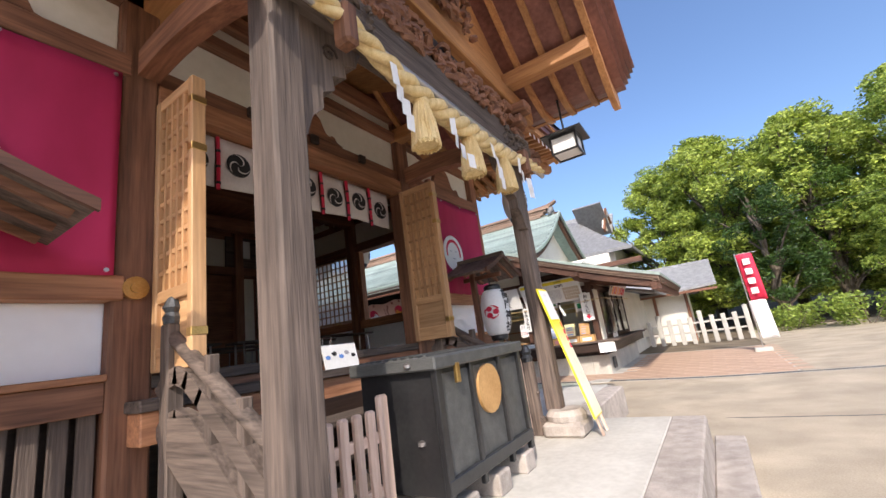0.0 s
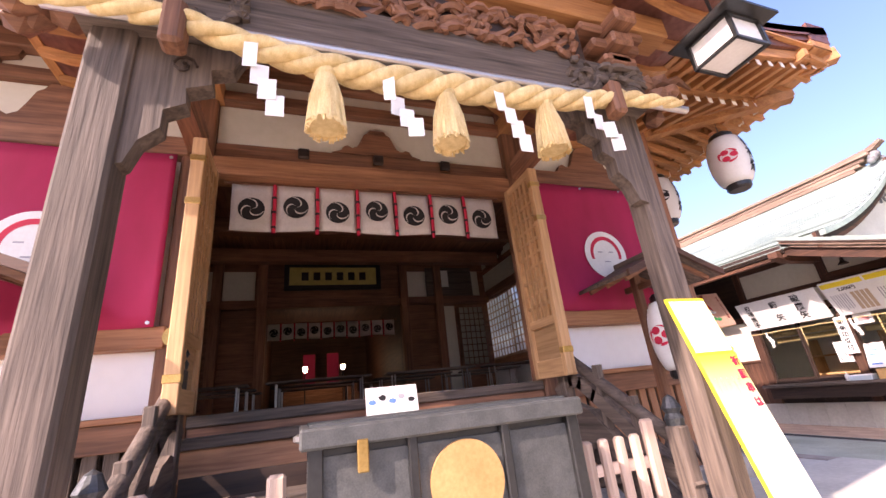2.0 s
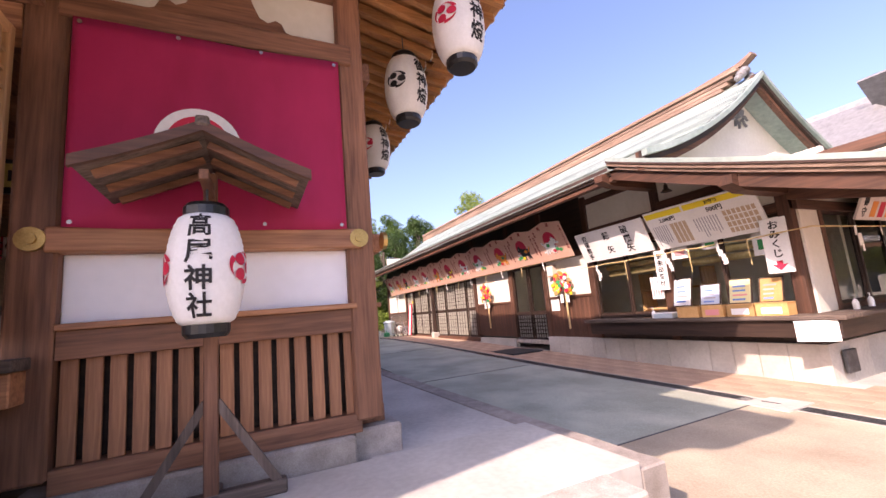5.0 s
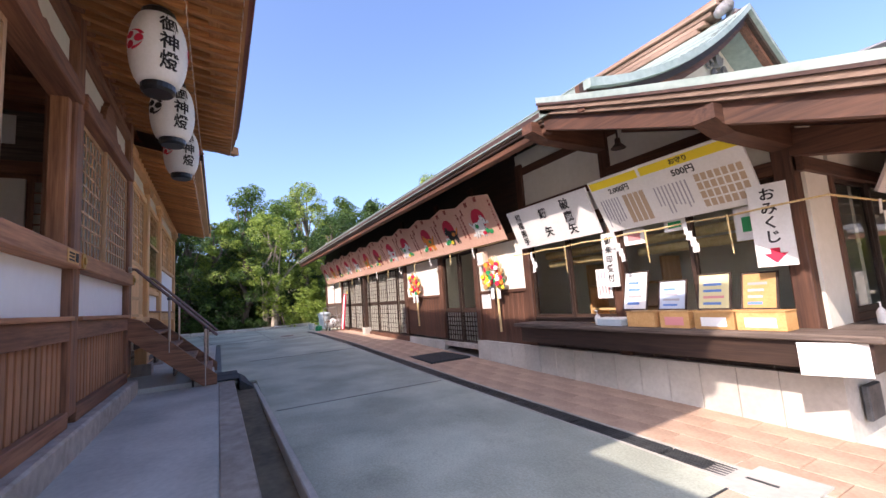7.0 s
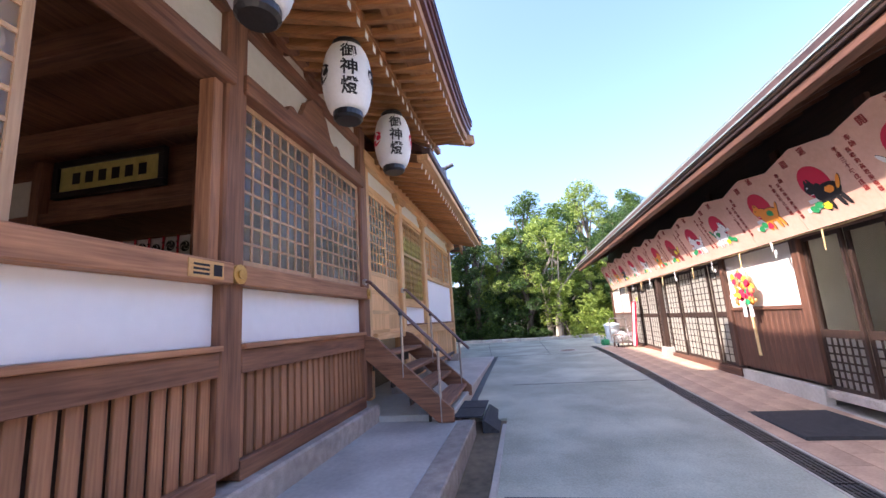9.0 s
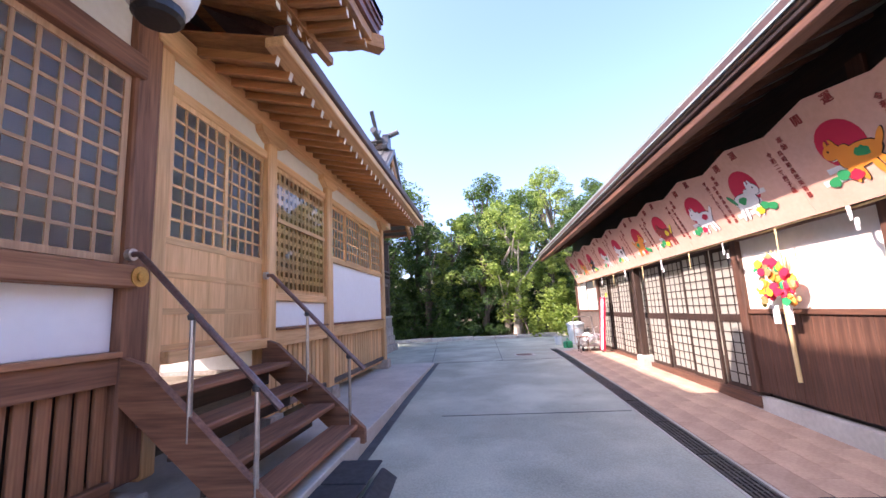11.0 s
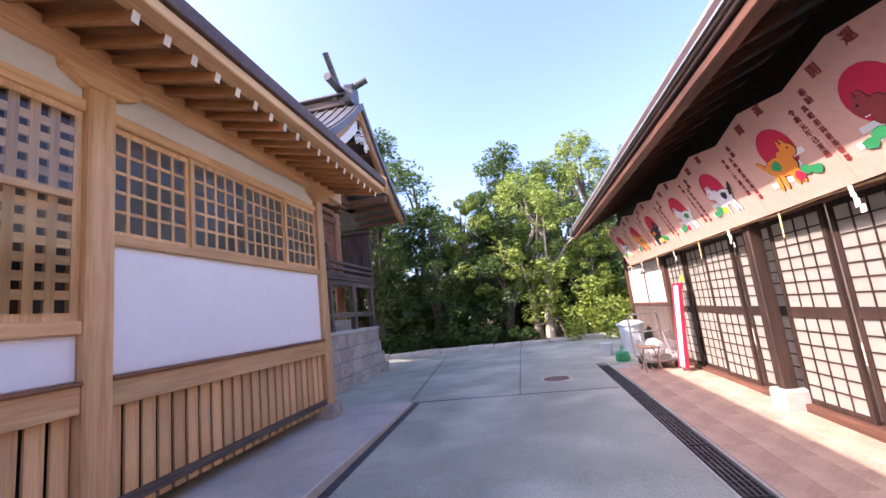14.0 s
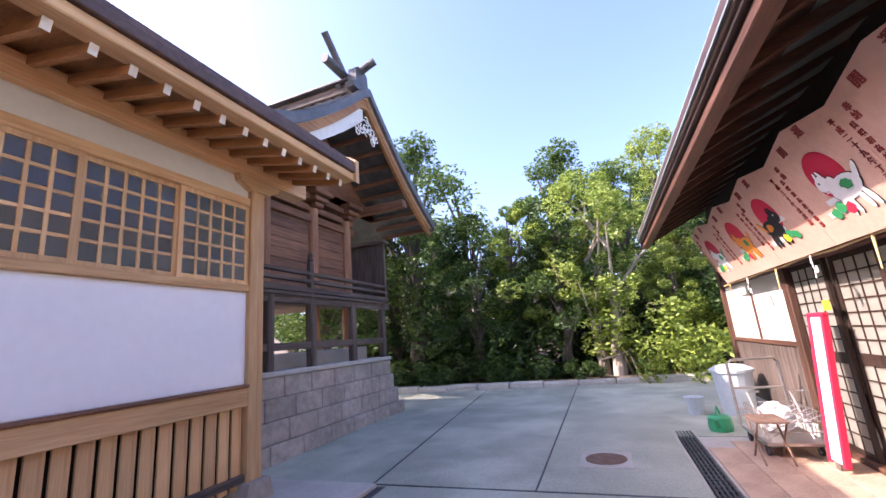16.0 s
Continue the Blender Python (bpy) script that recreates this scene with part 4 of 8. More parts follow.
def hall_edge(side, t):
    if side == "side":
        return Vector((EX1 + (EX0 - EX1) * t, EY1, 4.6 + lift(t)))
    return Vector((EX1, EY1 + (EY0 - EY1) * t, 4.6 + lift(t)))


def ridge_at(side, t):
    """The point of the ridge line above the wall that the skin rises to."""
    if side == "side":
        return Vector((min(max(EX1 + (EX0 - EX1) * t, -7.6), -4.4), MID, 9.0))
    return Vector((-4.4, MID + 1.2 * (0.5 - t), 9.0))


def hall_skin(side):
    def fn(u, v, drop=0.0):
        a, b = hall_edge(side, u), ridge_at(side, u)
        p = a.lerp(b, v)
        p.z = a.z + (b.z - a.z) * (0.55 * v + 0.45 * v * v) - drop + 0.32
        return p
    return fn


for side, back in (("side", False), ("front", False)):
    part("roof", sheet(bmesh.new(), hall_skin(side), 30, 12, 0.12), COPPER, hall, "brown copper-sheet roof with upturned eaves")
    for drop, inset, mat in ((0.0, 0.0, COPPER), (0.095, 0.025, COPPER), (0.19, 0.05, COPPER), (0.29, 0.09, EAVE["x" if side == "side" else "y"])):
        bm = bmesh.new()
        ins = Vector((0, -inset, 0)) if side == "side" else Vector((-inset, 0, 0))
        inw = Vector((0, -0.35, 0)) if side == "side" else Vector((-0.35, 0, 0))
        top, bot = Vector((0, 0, 0.32 - drop)), Vector((0, 0, (0.23 if drop < 0.28 else 0.2) - drop))
        sheet(bm, lambda u, v: hall_edge(side, u) + ins + inw * v + top, 30, 1, low=lambda u, v: hall_edge(side, u) + ins + inw * v + bot)
        part("eave_edge", bm, mat, hall)
part("roof", sheet(bmesh.new(), lambda u, v: Vector((EX0, EY1 + (EY0 - EY1) * u, 4.92 + lift(u))).lerp(Vector((-7.6, MID, 9.2)), v), 20, 6, 0.12), COPPER, hall)
part("roof", sheet(bmesh.new(), lambda u, v: Vector((EX1 + (EX0 - EX1) * u, EY0, 4.92 + lift(u))).lerp(Vector((min(max(EX1 + (EX0 - EX1) * u, -7.6), -4.4), MID, 9.2)), v), 20, 6, 0.12), COPPER, hall)
beam(hall, -7.8, -4.2, MID - 0.25, MID + 0.25, 9.0, 9.6, COPPER, "ridge")
# soffit boards over each rafter tier
for side in ("side", "front"):
    out = Vector((0, 1, 0)) if side == "side" else Vector((1, 0, 0))
    n = 44 if side == "side" else 52
    def tier(t, d, z):
        """A point d metres in from the eave edge, z below the edge's own height."""
        p = hall_edge(side, t) - out * d
        p.z = 4.6 + lift(t) * max(0.0, 1 - d / 1.7) + z
        return p
    part("soffit", sheet(bmesh.new(), lambda u, v: tier(u, 0.1 + 1.7 * v, -0.05 + 0.42 * v), 30, 4, 0.02), EAVE["y" if side == "side" else "x"], hall, "reddish boarded eave soffit")
    bm = bmesh.new()
    sheet(bm, lambda u, v: tier(u, 0.62 + 0.07 * v, -0.02), 30, 1, 0.09)
    part("tier_board", bm, EAVE["x" if side == "side" else "y"], hall)
    me_long, me_short = None, None
    for i in range(n):
        t = (i + 0.5) / n
        if side == "front" and 1.0 > tier(t, 0, 0).y or (side == "side" and tier(t, 0, 0).x < -10.3):
            continue
        if side == "front" and abs(tier(t, 0, 0).y - MID) < 2.5:
            continue
        c = tier(t, 0, 0)
        corner = min(t, 1 - t) * (EX1 - EX0 if side == "side" else EY1 - EY0)
        reach = min(1.65, max(0.4, corner + 0.1))
        bm = bar(bmesh.new(), tier(t, 0.14, -0.13), tier(t, min(0.75, reach), -0.03), 0.06, 0.08)
        part("flying_rafter", bm, EAVE["y" if side == "side" else "x"], hall)
        bm = bar(bmesh.new(), tier(t, 0.137, -0.13), tier(t, 0.134, -0.13), 0.062, 0.082)
        part("rafter_tip", bm, TIP, hall)
        if reach > 0.75:
            bm = bar(bmesh.new(), tier(t, 0.62, -0.22), tier(t, reach, 0.06), 0.07, 0.09)
            part("rafter", bm, EAVE["y" if side == "side" else "x"], hall)
            bm = bar(bmesh.new(), tier(t, 0.617, -0.22), tier(t, 0.614, -0.22), 0.072, 0.092)
            part("rafter_tip", bm, TIP, hall)
bm = bar(bmesh.new(), (-1.62, 8.0, 4.86), (HX1, HY1, 4.68), 0.14, 0.16)
part("hip_rafter", bm, EAVE["x"], hall)
bm = bar(bmesh.new(), (-10.45, 8.0, 4.86), (HX0, HY1, 4.68), 0.14, 0.16)
part("hip_rafter", bm, EAVE["x"], hall)
bm = bar(bmesh.new(), (-2.0, 7.6, 4.5), (HX1, HY1, 4.6), 0.13, 0.12)
part("hip_rafter", bm, EAVE["x"], hall)

# ---- pale hall behind ----
rear = thing("offering_hall", (-12.6, 4.5, 0.4), "pale new timber hall with white panels and lattice windows", "shrine building")
RY = 6.37
for x, w in ((-9.15, 0.16), (-10.87, 0.2), (-12.73, 0.22), (-16.35, 0.2)):
    post(rear, x, RY, 0.66, 4.1, w, NEW)
    if x < -10:
        o = [(x - 0.32, 4.1), (x + 0.32, 4.1), (x + 0.3, 4.02), (x + 0.14, 3.94), (x - 0.14, 3.94), (x - 0.3, 4.02)]
        part("bracket", slab(bmesh.new(), o, "y", RY - 0.128, RY + 0.128), NEW["x"], rear)
        bm = bmesh.new()
        slab(bm, [(x - 0.2, 0.45), (x + 0.2, 0.45), (x + 0.14, 0.68), (x - 0.14, 0.68)], "y", RY - 0.17, RY + 0.17)
        part("post_stone", bm, GRANITE, rear)
beam(rear, -17.2, -9.0, RY - 0.1, RY + 0.12, 4.1, 4.32, NEW, "wall_plate")
beam(rear, -16.3, -9.1, RY - 0.09, RY - 0.04, 3.74, 4.1, PLASTER, "plaster_strip")
for a, b in ((-16.25, -12.84), (-12.62, -10.97), (-10.77, -9.23)):
    beam(rear, a, b, RY - 0.03, RY + 0.03, 3.84, 4.1, PLASTER, "plaster_strip")
    beam(rear, a, b, RY - 0.06, RY + 0.07, 3.74, 3.84, NEW, "head_beam")
for a, b in ((-16.25, -12.84), (-12.62, -10.97)):
    beam(rear, a, b, RY - 0.07, RY + 0.08, 1.44, 1.64, NEW, "rail")
    beam(rear, a, b, RY - 0.09, RY + 0.11, 1.64, 1.67, OLD, "rail_cap")
    beam(rear, a, b, RY + 0.0, RY + 0.06, 0.68, 0.76, GREY, "foot_rail")
    planks_wall(rear, "x", RY, a, b, 0.62, 1.44, 0.12, 0.035, NEW)
    # near-black sheet painting the shade between these boards
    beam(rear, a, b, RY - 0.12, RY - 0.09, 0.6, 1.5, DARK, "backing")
beam(rear, -16.25, -12.84, RY - 0.02, RY + 0.03, 1.67, 2.7, WHITE, "white_panel")
beam(rear, -16.25, -12.84, RY - 0.06, RY + 0.08, 2.7, 2.78, NEW, "window_sill")
beam(rear, -12.62, -10.97, RY - 0.02, RY + 0.03, 1.67, 2.0, WHITE, "white_panel")
beam(rear, -12.62, -10.97, RY - 0.06, RY + 0.08, 2.0, 2.1, NEW, "window_sill")
for k in range(4):
    a = -16.25 + 3.41 * k / 4
    lattice(rear, "x", RY + (0.0 if k % 2 else 0.03), a, a + 0.87, 2.78, 3.74, 5, 5, NEW, FROSTED, bar_w=0.03, name="window", label="pale wooden lattice sash with frosted panes")
lat = lattice(rear, "x", RY + 0.02, -12.62, -10.97, 2.1, 3.74, 12, 12, NEW, GLASS, bar_w=0.065, name="window", label="broad square lattice behind clear glass", pane_set=0.045, frame_w=0.06)
part("mid_rail", block(-12.56, -11.03, RY + 0.03, RY + 0.075, 3.0, 3.05, 0), NEW["x"], lat)
# near-black sheet standing in for the unlit room behind the lattice
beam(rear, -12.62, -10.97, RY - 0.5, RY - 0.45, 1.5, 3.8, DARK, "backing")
for a, b, off in ((-10.77, -9.97, 0.0), (-10.03, -9.23, 0.04)):
    dr = lattice(rear, "x", RY + off, a, b, 2.45, 3.74, 5, 8, NEW, FROSTED, bar_w=0.026, name="door", label="pale wooden sliding door with a lattice of frosted panes")
    part("door_panel", block(a, b, RY + off - 0.017, RY + off + 0.017, 1.56, 2.45, 0), NEW["z"], dr)
    for z in (1.56, 1.85, 2.15, 2.43):
        part("door_rail", block(a, b, RY + off - 0.024, RY + off + 0.024, z, z + 0.05, 0), NEW["x"], dr)
beam(rear, -10.77, -9.23, RY - 0.1, RY + 0.14, 1.46, 1.56, NEW, "door_sill")
# end wall and body
beam(rear, -16.4, -16.3, 0.5, RY - 0.1, 0.6, 4.2, PLASTER, "end_wall")
beam(rear, -16.3, -9.2, 4.7, 4.76, 1.4, 4.2, DARK, "inner_wall")
bm = bmesh.new()
sheet(bm, lambda u, v: (-9.6 - 7.5 * u, 7.42 - 4.7 * v, 4.4 + 2.6 * v + 0.1 * math.sin(v * 3.1)), 10, 10, 0.12)
part("roof", bm, DARK_COPPER, rear, "dark brown copper roof")
bm = bmesh.new()
sheet(bm, lambda u, v: (-9.6 - 7.5 * u, -2.0 + 4.7 * v, 4.4 + 2.6 * v), 10, 4, 0.12)
part("roof", bm, DARK_COPPER, rear)
part("eave_edge", block(-17.1, -9.3, 7.3, 7.44, 4.24, 4.34, 0.01), DARK_COPPER, rear)
part("eave_edge", block(-17.08, -9.3, 7.22, 7.4, 4.14, 4.24, 0.01), NEW["x"], rear)
bm = bmesh.new()
sheet(bm, lambda u, v: (-9.3 - 7.7 * u, 7.3 - 1.0 * v, 4.24 + 0.2 * v), 1, 1, 0.02)
part("soffit", bm, EAVE["y"], rear)
me = bpy.data.meshes.new("rafter")
bm = bar(bmesh.new(), (0, 7.26, 4.1), (0, 6.4, 4.3), 0.055, 0.08)
bm.to_mesh(me)
bm.free()
me.materials.append(EAVE["y"])
tip = bpy.data.meshes.new("rafter_tip")
bm = bar(bmesh.new(), (0, 7.266, 4.098), (0, 7.262, 4.099), 0.057, 0.082)
bm.to_mesh(tip)
bm.free()
tip.materials.append(TIP)
for i in range(30):
    x = -9.45 - 0.258 * i
    piece("rafter", me, (x, 0, 0), rear)
    piece("rafter_tip", tip, (x, 0, 0), rear)
part("gable_board", slab(bmesh.new(), [(7.45, 4.1), (7.45, 4.42), (MID, 7.1), (MID, 6.8)], "x", -17.1, -17.03), NEW["y"], rear)
part("gable_wall", slab(bmesh.new(), [(RY, 4.2), (MID, 6.9), (-1, 4.2)], "x", -16.4, -16.32), PLASTER, rear)

# side stair with rails
ss = thing("side_stair", (-9.8, 7.0, 0.4), "dark worn timber steps with brown pipe handrails", "stair")
for i in range(4):
    z, y = 1.3 - 0.23 * i, 6.5 + 0.25 * i
    part("tread", block(-10.68, -8.92, y, y + 0.3, z - 0.05, z, 0.01), OLD["x"], ss)
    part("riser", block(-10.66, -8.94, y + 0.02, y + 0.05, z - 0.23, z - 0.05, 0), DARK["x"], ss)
for x in (-8.88, -10.72):
    bm = slab(bmesh.new(), [(6.45, 1.56), (6.62, 1.5), (7.62, 0.56), (7.62, 0.41), (7.42, 0.41), (6.45, 1.25)], "x", x - 0.035, x + 0.035)
    part("stringer", bm, OLD["y"], ss)
    bm = bmesh.new()
    tube(bm, [(x + 0.02, 6.49, 2.28), (x + 0.02, 6.55, 2.28), (x + 0.02, 7.56, 1.25), (x + 0.02, 7.63, 1.18)], 0.024, 10)
    part("handrail", bm, RAILPIPE, ss, "brown pipe handrail")
    part("rail_flange", tube(bmesh.new(), [(x + 0.02, 6.46, 2.28), (x + 0.02, 6.5, 2.28)], 0.045, 10), STEEL, ss)
    for y, zt in ((6.98, 1.82), (7.46, 1.33)):
        part("clamp", lathe(bmesh.new(), [(0.0, -0.04), (0.032, -0.03), (0.036, 0.0), (0.02, 0.02)], 8, (x + 0.02, y, zt)), IRON, ss)
        bm = bmesh.new()
        tube(bm, [(x + 0.02, y, 0.4 if y > 7.2 else 0.98), (x + 0.02, y, zt)], 0.018, 8)
        part("baluster", bm, STEEL, ss)
for i in range(2):
    mt = part("doormat", block(-9.6 - 0.55 * i, -9.08 - 0.55 * i, 7.5, 7.95, 0.405, 0.425, 0.006), RUBBER)
    tagged(mt, "grey rubber mat at the foot of the steps", "mat", "mats at the side stair")
rp = part("ramp_block", slab(bmesh.new(), [(7.95, 0.22), (7.95, 0.37), (7.98, 0.37), (8.16, 0.24), (8.16, 0.22)], "x", -10.1, -9.05), RUBBER)
tagged(rp, "black rubber kerb ramp", "ramp")


def flat(outline, w0, w1, m):
    """A flat shape in the plane m, from w0 to w1 out of it."""
    bm = slab(bmesh.new(), outline, "z", w0, w1)
    bm.transform(m)
    return bm


def rect(u0, u1, v0, v1):
    return [(u0, v0), (u1, v0), (u1, v1), (u0, v1)]


def ring(u, v, r, n=24, squash=1.0):
    return [(u + r * math.cos(i * math.tau / n), v + r * squash * math.sin(i * math.tau / n)) for i in range(n)]


def blob(rnd, u, v, r, n=14, squash=0.7):
    return [(u + r * rnd.uniform(0.7, 1.1) * math.cos(i * math.tau / n), v + r * squash * rnd.uniform(0.7, 1.1) * math.sin(i * math.tau / n)) for i in range(n)]


# ---- shrine office: long low building across the lane ----
OY = 12.4
office = thing("shrine_office", (-12, 14, 0.3), "long low timber shrine office with pale walls and green copper roof", "shrine building")


def obeam(x0, x1, y0, y1, z0, z1, mats, name, bev=0.006, label=""):
    return beam(office, x0, x1, y0, y1, z0, z1, mats, name, bev, label)


n = 15
for i in range(n):
    a = -8.35 + 5.55 * i / n
    obeam(a + 0.003, a + 5.55 / n - 0.003, OY - 0.1, OY + 0.05, gz(a) - 0.05, 0.6, PALE_CONCRETE, "plinth_block", 0.004)
for i in range(9):
    a = OY - 0.1 + 5.0 * i / 9
    obeam(-2.85, -2.7, a + 0.003, a + 5.0 / 9 - 0.003, -0.05, 0.6, PALE_CONCRETE, "plinth_block", 0.004)
obeam(-2.68, -2.63, 12.55, 12.85, 0.2, 0.5, IRON, "vent", 0.01)
obeam(-11.95, -9.85, OY - 0.06, OY + 0.05, 0.1, 0.5, PALE_CONCRETE, "plinth_block", 0.004)
obeam(-21.7, -18.85, OY - 0.06, OY + 0.05, 0.3, 0.62, PALE_CONCRETE, "plinth_block", 0.004)
for x in (-2.88, -4.85, -6.65, -8.27, -9.82, -11.95, -18.85, -21.7):
    obeam(x - 0.08, x + 0.08, OY - 0.08, OY + 0.08, 0.55, 2.96 if x > -3 else 3.75, STAIN, "post", 0.01)
col = obeam(-15.48, -15.36, OY - 0.2, OY - 0.06, 0.62, 2.5, DARK, "column", 0.01)
obeam(-15.56, -15.28, OY - 0.26, OY + 0.02, 0.38, 0.64, PALE_CONCRETE, "column_foot", 0.02)
obeam(-21.7, -2.8, OY - 0.07, OY + 0.07, 2.46, 2.6, STAIN, "lintel", 0.01)
obeam(-6.75, -4.76, OY - 0.03, OY + 0.03, 2.6, 3.95, PLASTER, "plaster_wall", 0)
part("plaster_wall", slab(bmesh.new(), [(-4.76, 2.6), (-2.8, 2.6), (-2.8, 2.98), (-4.76, 3.74)], "y", OY - 0.03, OY + 0.03), PLASTER, office)
# near-black in place of plaster: the eave's shade put into the wall colour
obeam(-21.7, -6.75, OY - 0.03, OY + 0.03, 2.6, 4.1, DARK, "board_wall", 0)
obeam(-6.6, -2.8, OY - 0.06, OY + 0.06, 2.9, 3.0, STAIN, "upper_beam")
obeam(-6.6, -4.6, OY - 0.06, OY + 0.06, 3.55, 3.68, STAIN, "upper_beam")
# boarded dado with pale panel above
for a, b in ((-8.19, -6.73), (-11.87, -9.9), (-21.62, -18.93)):
    z1 = 1.52
    planks_wall(office, "x", OY - 0.02, a, b, 0.56, z1, 0.14, 0.004, STAIN if b > -12 else GREY, 0.03, "board")
    obeam(a, b, OY - 0.06, OY + 0.03, z1, z1 + 0.06, STAIN, "dado_rail")
    obeam(a, b, OY - 0.025, OY + 0.03, z1 + 0.06, 2.46, PLASTER, "plaster_panel", 0)
obeam(-20.3, -20.22, OY - 0.04, OY + 0.04, 1.58, 2.46, STAIN, "stud")
planks_wall(office, "x", OY - 0.02, -6.57, -2.8, 0.6, 0.93, 0.2, 0.004, DARK, 0.03, "board")
planks_wall(office, "y", -2.82, OY, 17.3, 0.6, 0.93, 0.2, 0.004, DARK, 0.03, "board")
# counter shelf round the corner
obeam(-6.62, -2.3, 11.9, OY - 0.06, 0.95, 1.01, GREY, "counter", 0.012)
obeam(-2.76, -2.3, OY - 0.06, 17.2, 0.95, 1.01, GREY, "counter", 0.012)
obeam(-6.5, -2.4, 11.96, 12.0, 0.72, 0.95, DARK, "counter_skirt")
obeam(-2.42, -2.38, 11.96, 17.1, 0.72, 0.95, DARK, "counter_skirt")


def sliding_window(axis, fixed, a, b, z0, z1, n, parent=office):
    w = (b - a) / n
    for i in range(n):
        lattice(parent, axis, fixed + (0.03 if i % 2 else 0.0), a + i * w, a + (i + 1) * w + 0.03, z0, z1, 1, 1, DARK, GLASS, 0.045, name="window", label="dark-framed sliding glass window", face=-1 if axis == "x" else 1)


sliding_window("x", OY, -6.57, -4.93, 1.08, 2.46, 2)
sliding_window("x", OY, -4.77, -2.96, 1.08, 2.46, 2)
sliding_window("y", -2.82, 13.1, 16.9, 1.08, 2.46, 4)
obeam(-6.57, -2.9, OY - 0.05, OY + 0.05, 1.01, 1.08, DARK, "window_sill")
obeam(-2.88, -2.78, OY + 0.1, 13.0, 0.93, 2.98, PLASTER, "plaster_panel", 0)
obeam(-2.9, -2.76, 13.0, 13.1, 0.93, 2.6, STAIN, "post")
obeam(-2.88, -2.78, 13.1, 17.3, 0.93, 1.08, STAIN, "window_sill")
obeam(-2.88, -2.78, 13.1, 17.3, 2.6, 2.98, PLASTER, "plaster_panel", 0)
obeam(-2.9, -2.74, OY, 17.3, 2.46, 2.6, STAIN, "lintel")
obeam(-2.9, -2.76, 16.95, 17.3, 0.6, 2.6, PLASTER, "plaster_panel", 0)
# glazed entrance
for a, b in ((-9.74, -9.04), (-9.04, -8.35)):
    d = lattice(office, "x", OY + (0.0 if a < -9.2 else 0.04), a, b, 1.2, 2.46, 1, 1, DARK, GLASS, 0.05, name="door", label="dark entrance door of glass over a lattice panel", face=-1)
    lattice(office, "x", OY + (0.0 if a < -9.2 else 0.04), a, b, 0.5, 1.2, 6, 6, DARK, FROSTED, 0.05, 0.02, name="door_panel")
obeam(-9.74, -8.35, OY - 0.1, OY + 0.1, 0.4, 0.5, GRANITE, "threshold")
# lattice screens
xs = [-11.87 - 0.865 * k for k in range(9)]
for k in range(8):
    b, a = xs[k], xs[k + 1]
    if k >= 4:
        a, b = a - 0.02, b - 0.02
    s = lattice(office, "x", OY + (0.0 if k % 2 else 0.05), a, b, 1.45, 2.46, 4, 7, DARK, SHOJI, 0.055, 0.014, name="screen", label="dark lattice screen with white paper panes")
    lattice(office, "x", OY + (0.0 if k % 2 else 0.05), a, b, 0.5, 1.45, 4, 6, DARK, SHOJI, 0.055, 0.014, name="screen_foot")
obeam(-18.8, -11.87, OY - 0.08, OY + 0.1, 0.36, 0.5, STAIN, "screen_sill")
# closed body
obeam(-21.7, -3.0, 17.6, 17.7, 0.2, 4.2, PLASTER, "back_wall", 0)
obeam(-21.75, -21.65, OY, 17.6, 0.2, 4.6, PLASTER, "end_wall", 0)
obeam(-21.6, -2.9, OY + 0.1, 17.6, 0.45, 0.55, GREYWOOD, "floor", 0)
obeam(-21.6, -2.9, 13.9, 14.0, 0.55, 3.6, PLASTER, "inner_wall", 0)
obeam(-21.6, -2.9, OY + 0.1, 17.6, 3.3, 3.36, PLASTER, "inner_ceiling", 0)
part("end_gable", slab(bmesh.new(), [(OY, 4.0), (15, 5.7), (17.6, 4.0)], "x", -21.75, -21.65), PLASTER, office)


def office_top(y):
    """Roof line across the building: concave, ridge at y = 15."""
    v = (15 - abs(y - 15) - 11.1) / 3.9
    return 3.68 + 2.05 * (0.46 * v + 0.54 * v * v)


def office_skin(u, v):
    y = 11.1 + 7.8 * v
    return (-21.9 + 17.95 * u, y, office_top(y) + 0.02)


part("roof", sheet(bmesh.new(), office_skin, 12, 26, 0.1), VERDIGRIS, office, "pale green copper-sheet roof")
for i in range(22):
    # stepped courses of copper sheet, each lapping over the one below
    y0, y1 = 11.12 + 3.72 * i / 22, 11.12 + 3.72 * (i + 1) / 22 + 0.02
    bm = bmesh.new()
    sheet(bm, lambda u, v: (-21.88 + 17.9 * u, y0 + (y1 - y0) * v, office_top(y0 + (y1 - y0) * v) + 0.055 - 0.024 * v), 1, 1, 0.016)
    part("course", bm, VERDIGRIS, office)
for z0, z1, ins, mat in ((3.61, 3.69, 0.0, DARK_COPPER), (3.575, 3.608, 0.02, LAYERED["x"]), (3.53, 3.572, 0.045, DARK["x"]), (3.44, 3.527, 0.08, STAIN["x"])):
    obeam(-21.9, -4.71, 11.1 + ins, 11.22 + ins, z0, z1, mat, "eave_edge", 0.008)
# soffit colour carries the deep shade under the eave
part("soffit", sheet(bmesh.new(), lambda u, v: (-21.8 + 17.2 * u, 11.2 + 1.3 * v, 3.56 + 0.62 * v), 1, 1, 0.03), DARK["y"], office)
me = bpy.data.meshes.new("rafter")
bm = bar(bmesh.new(), (0, 11.24, 3.5), (0, 12.4, 4.05), 0.06, 0.09)
bm.to_mesh(me)
bm.free()
me.materials.append(STAIN["y"])
for i in range(38):
    piece("rafter", me, (-21.6 + 0.46 * i, 0, 0), office)
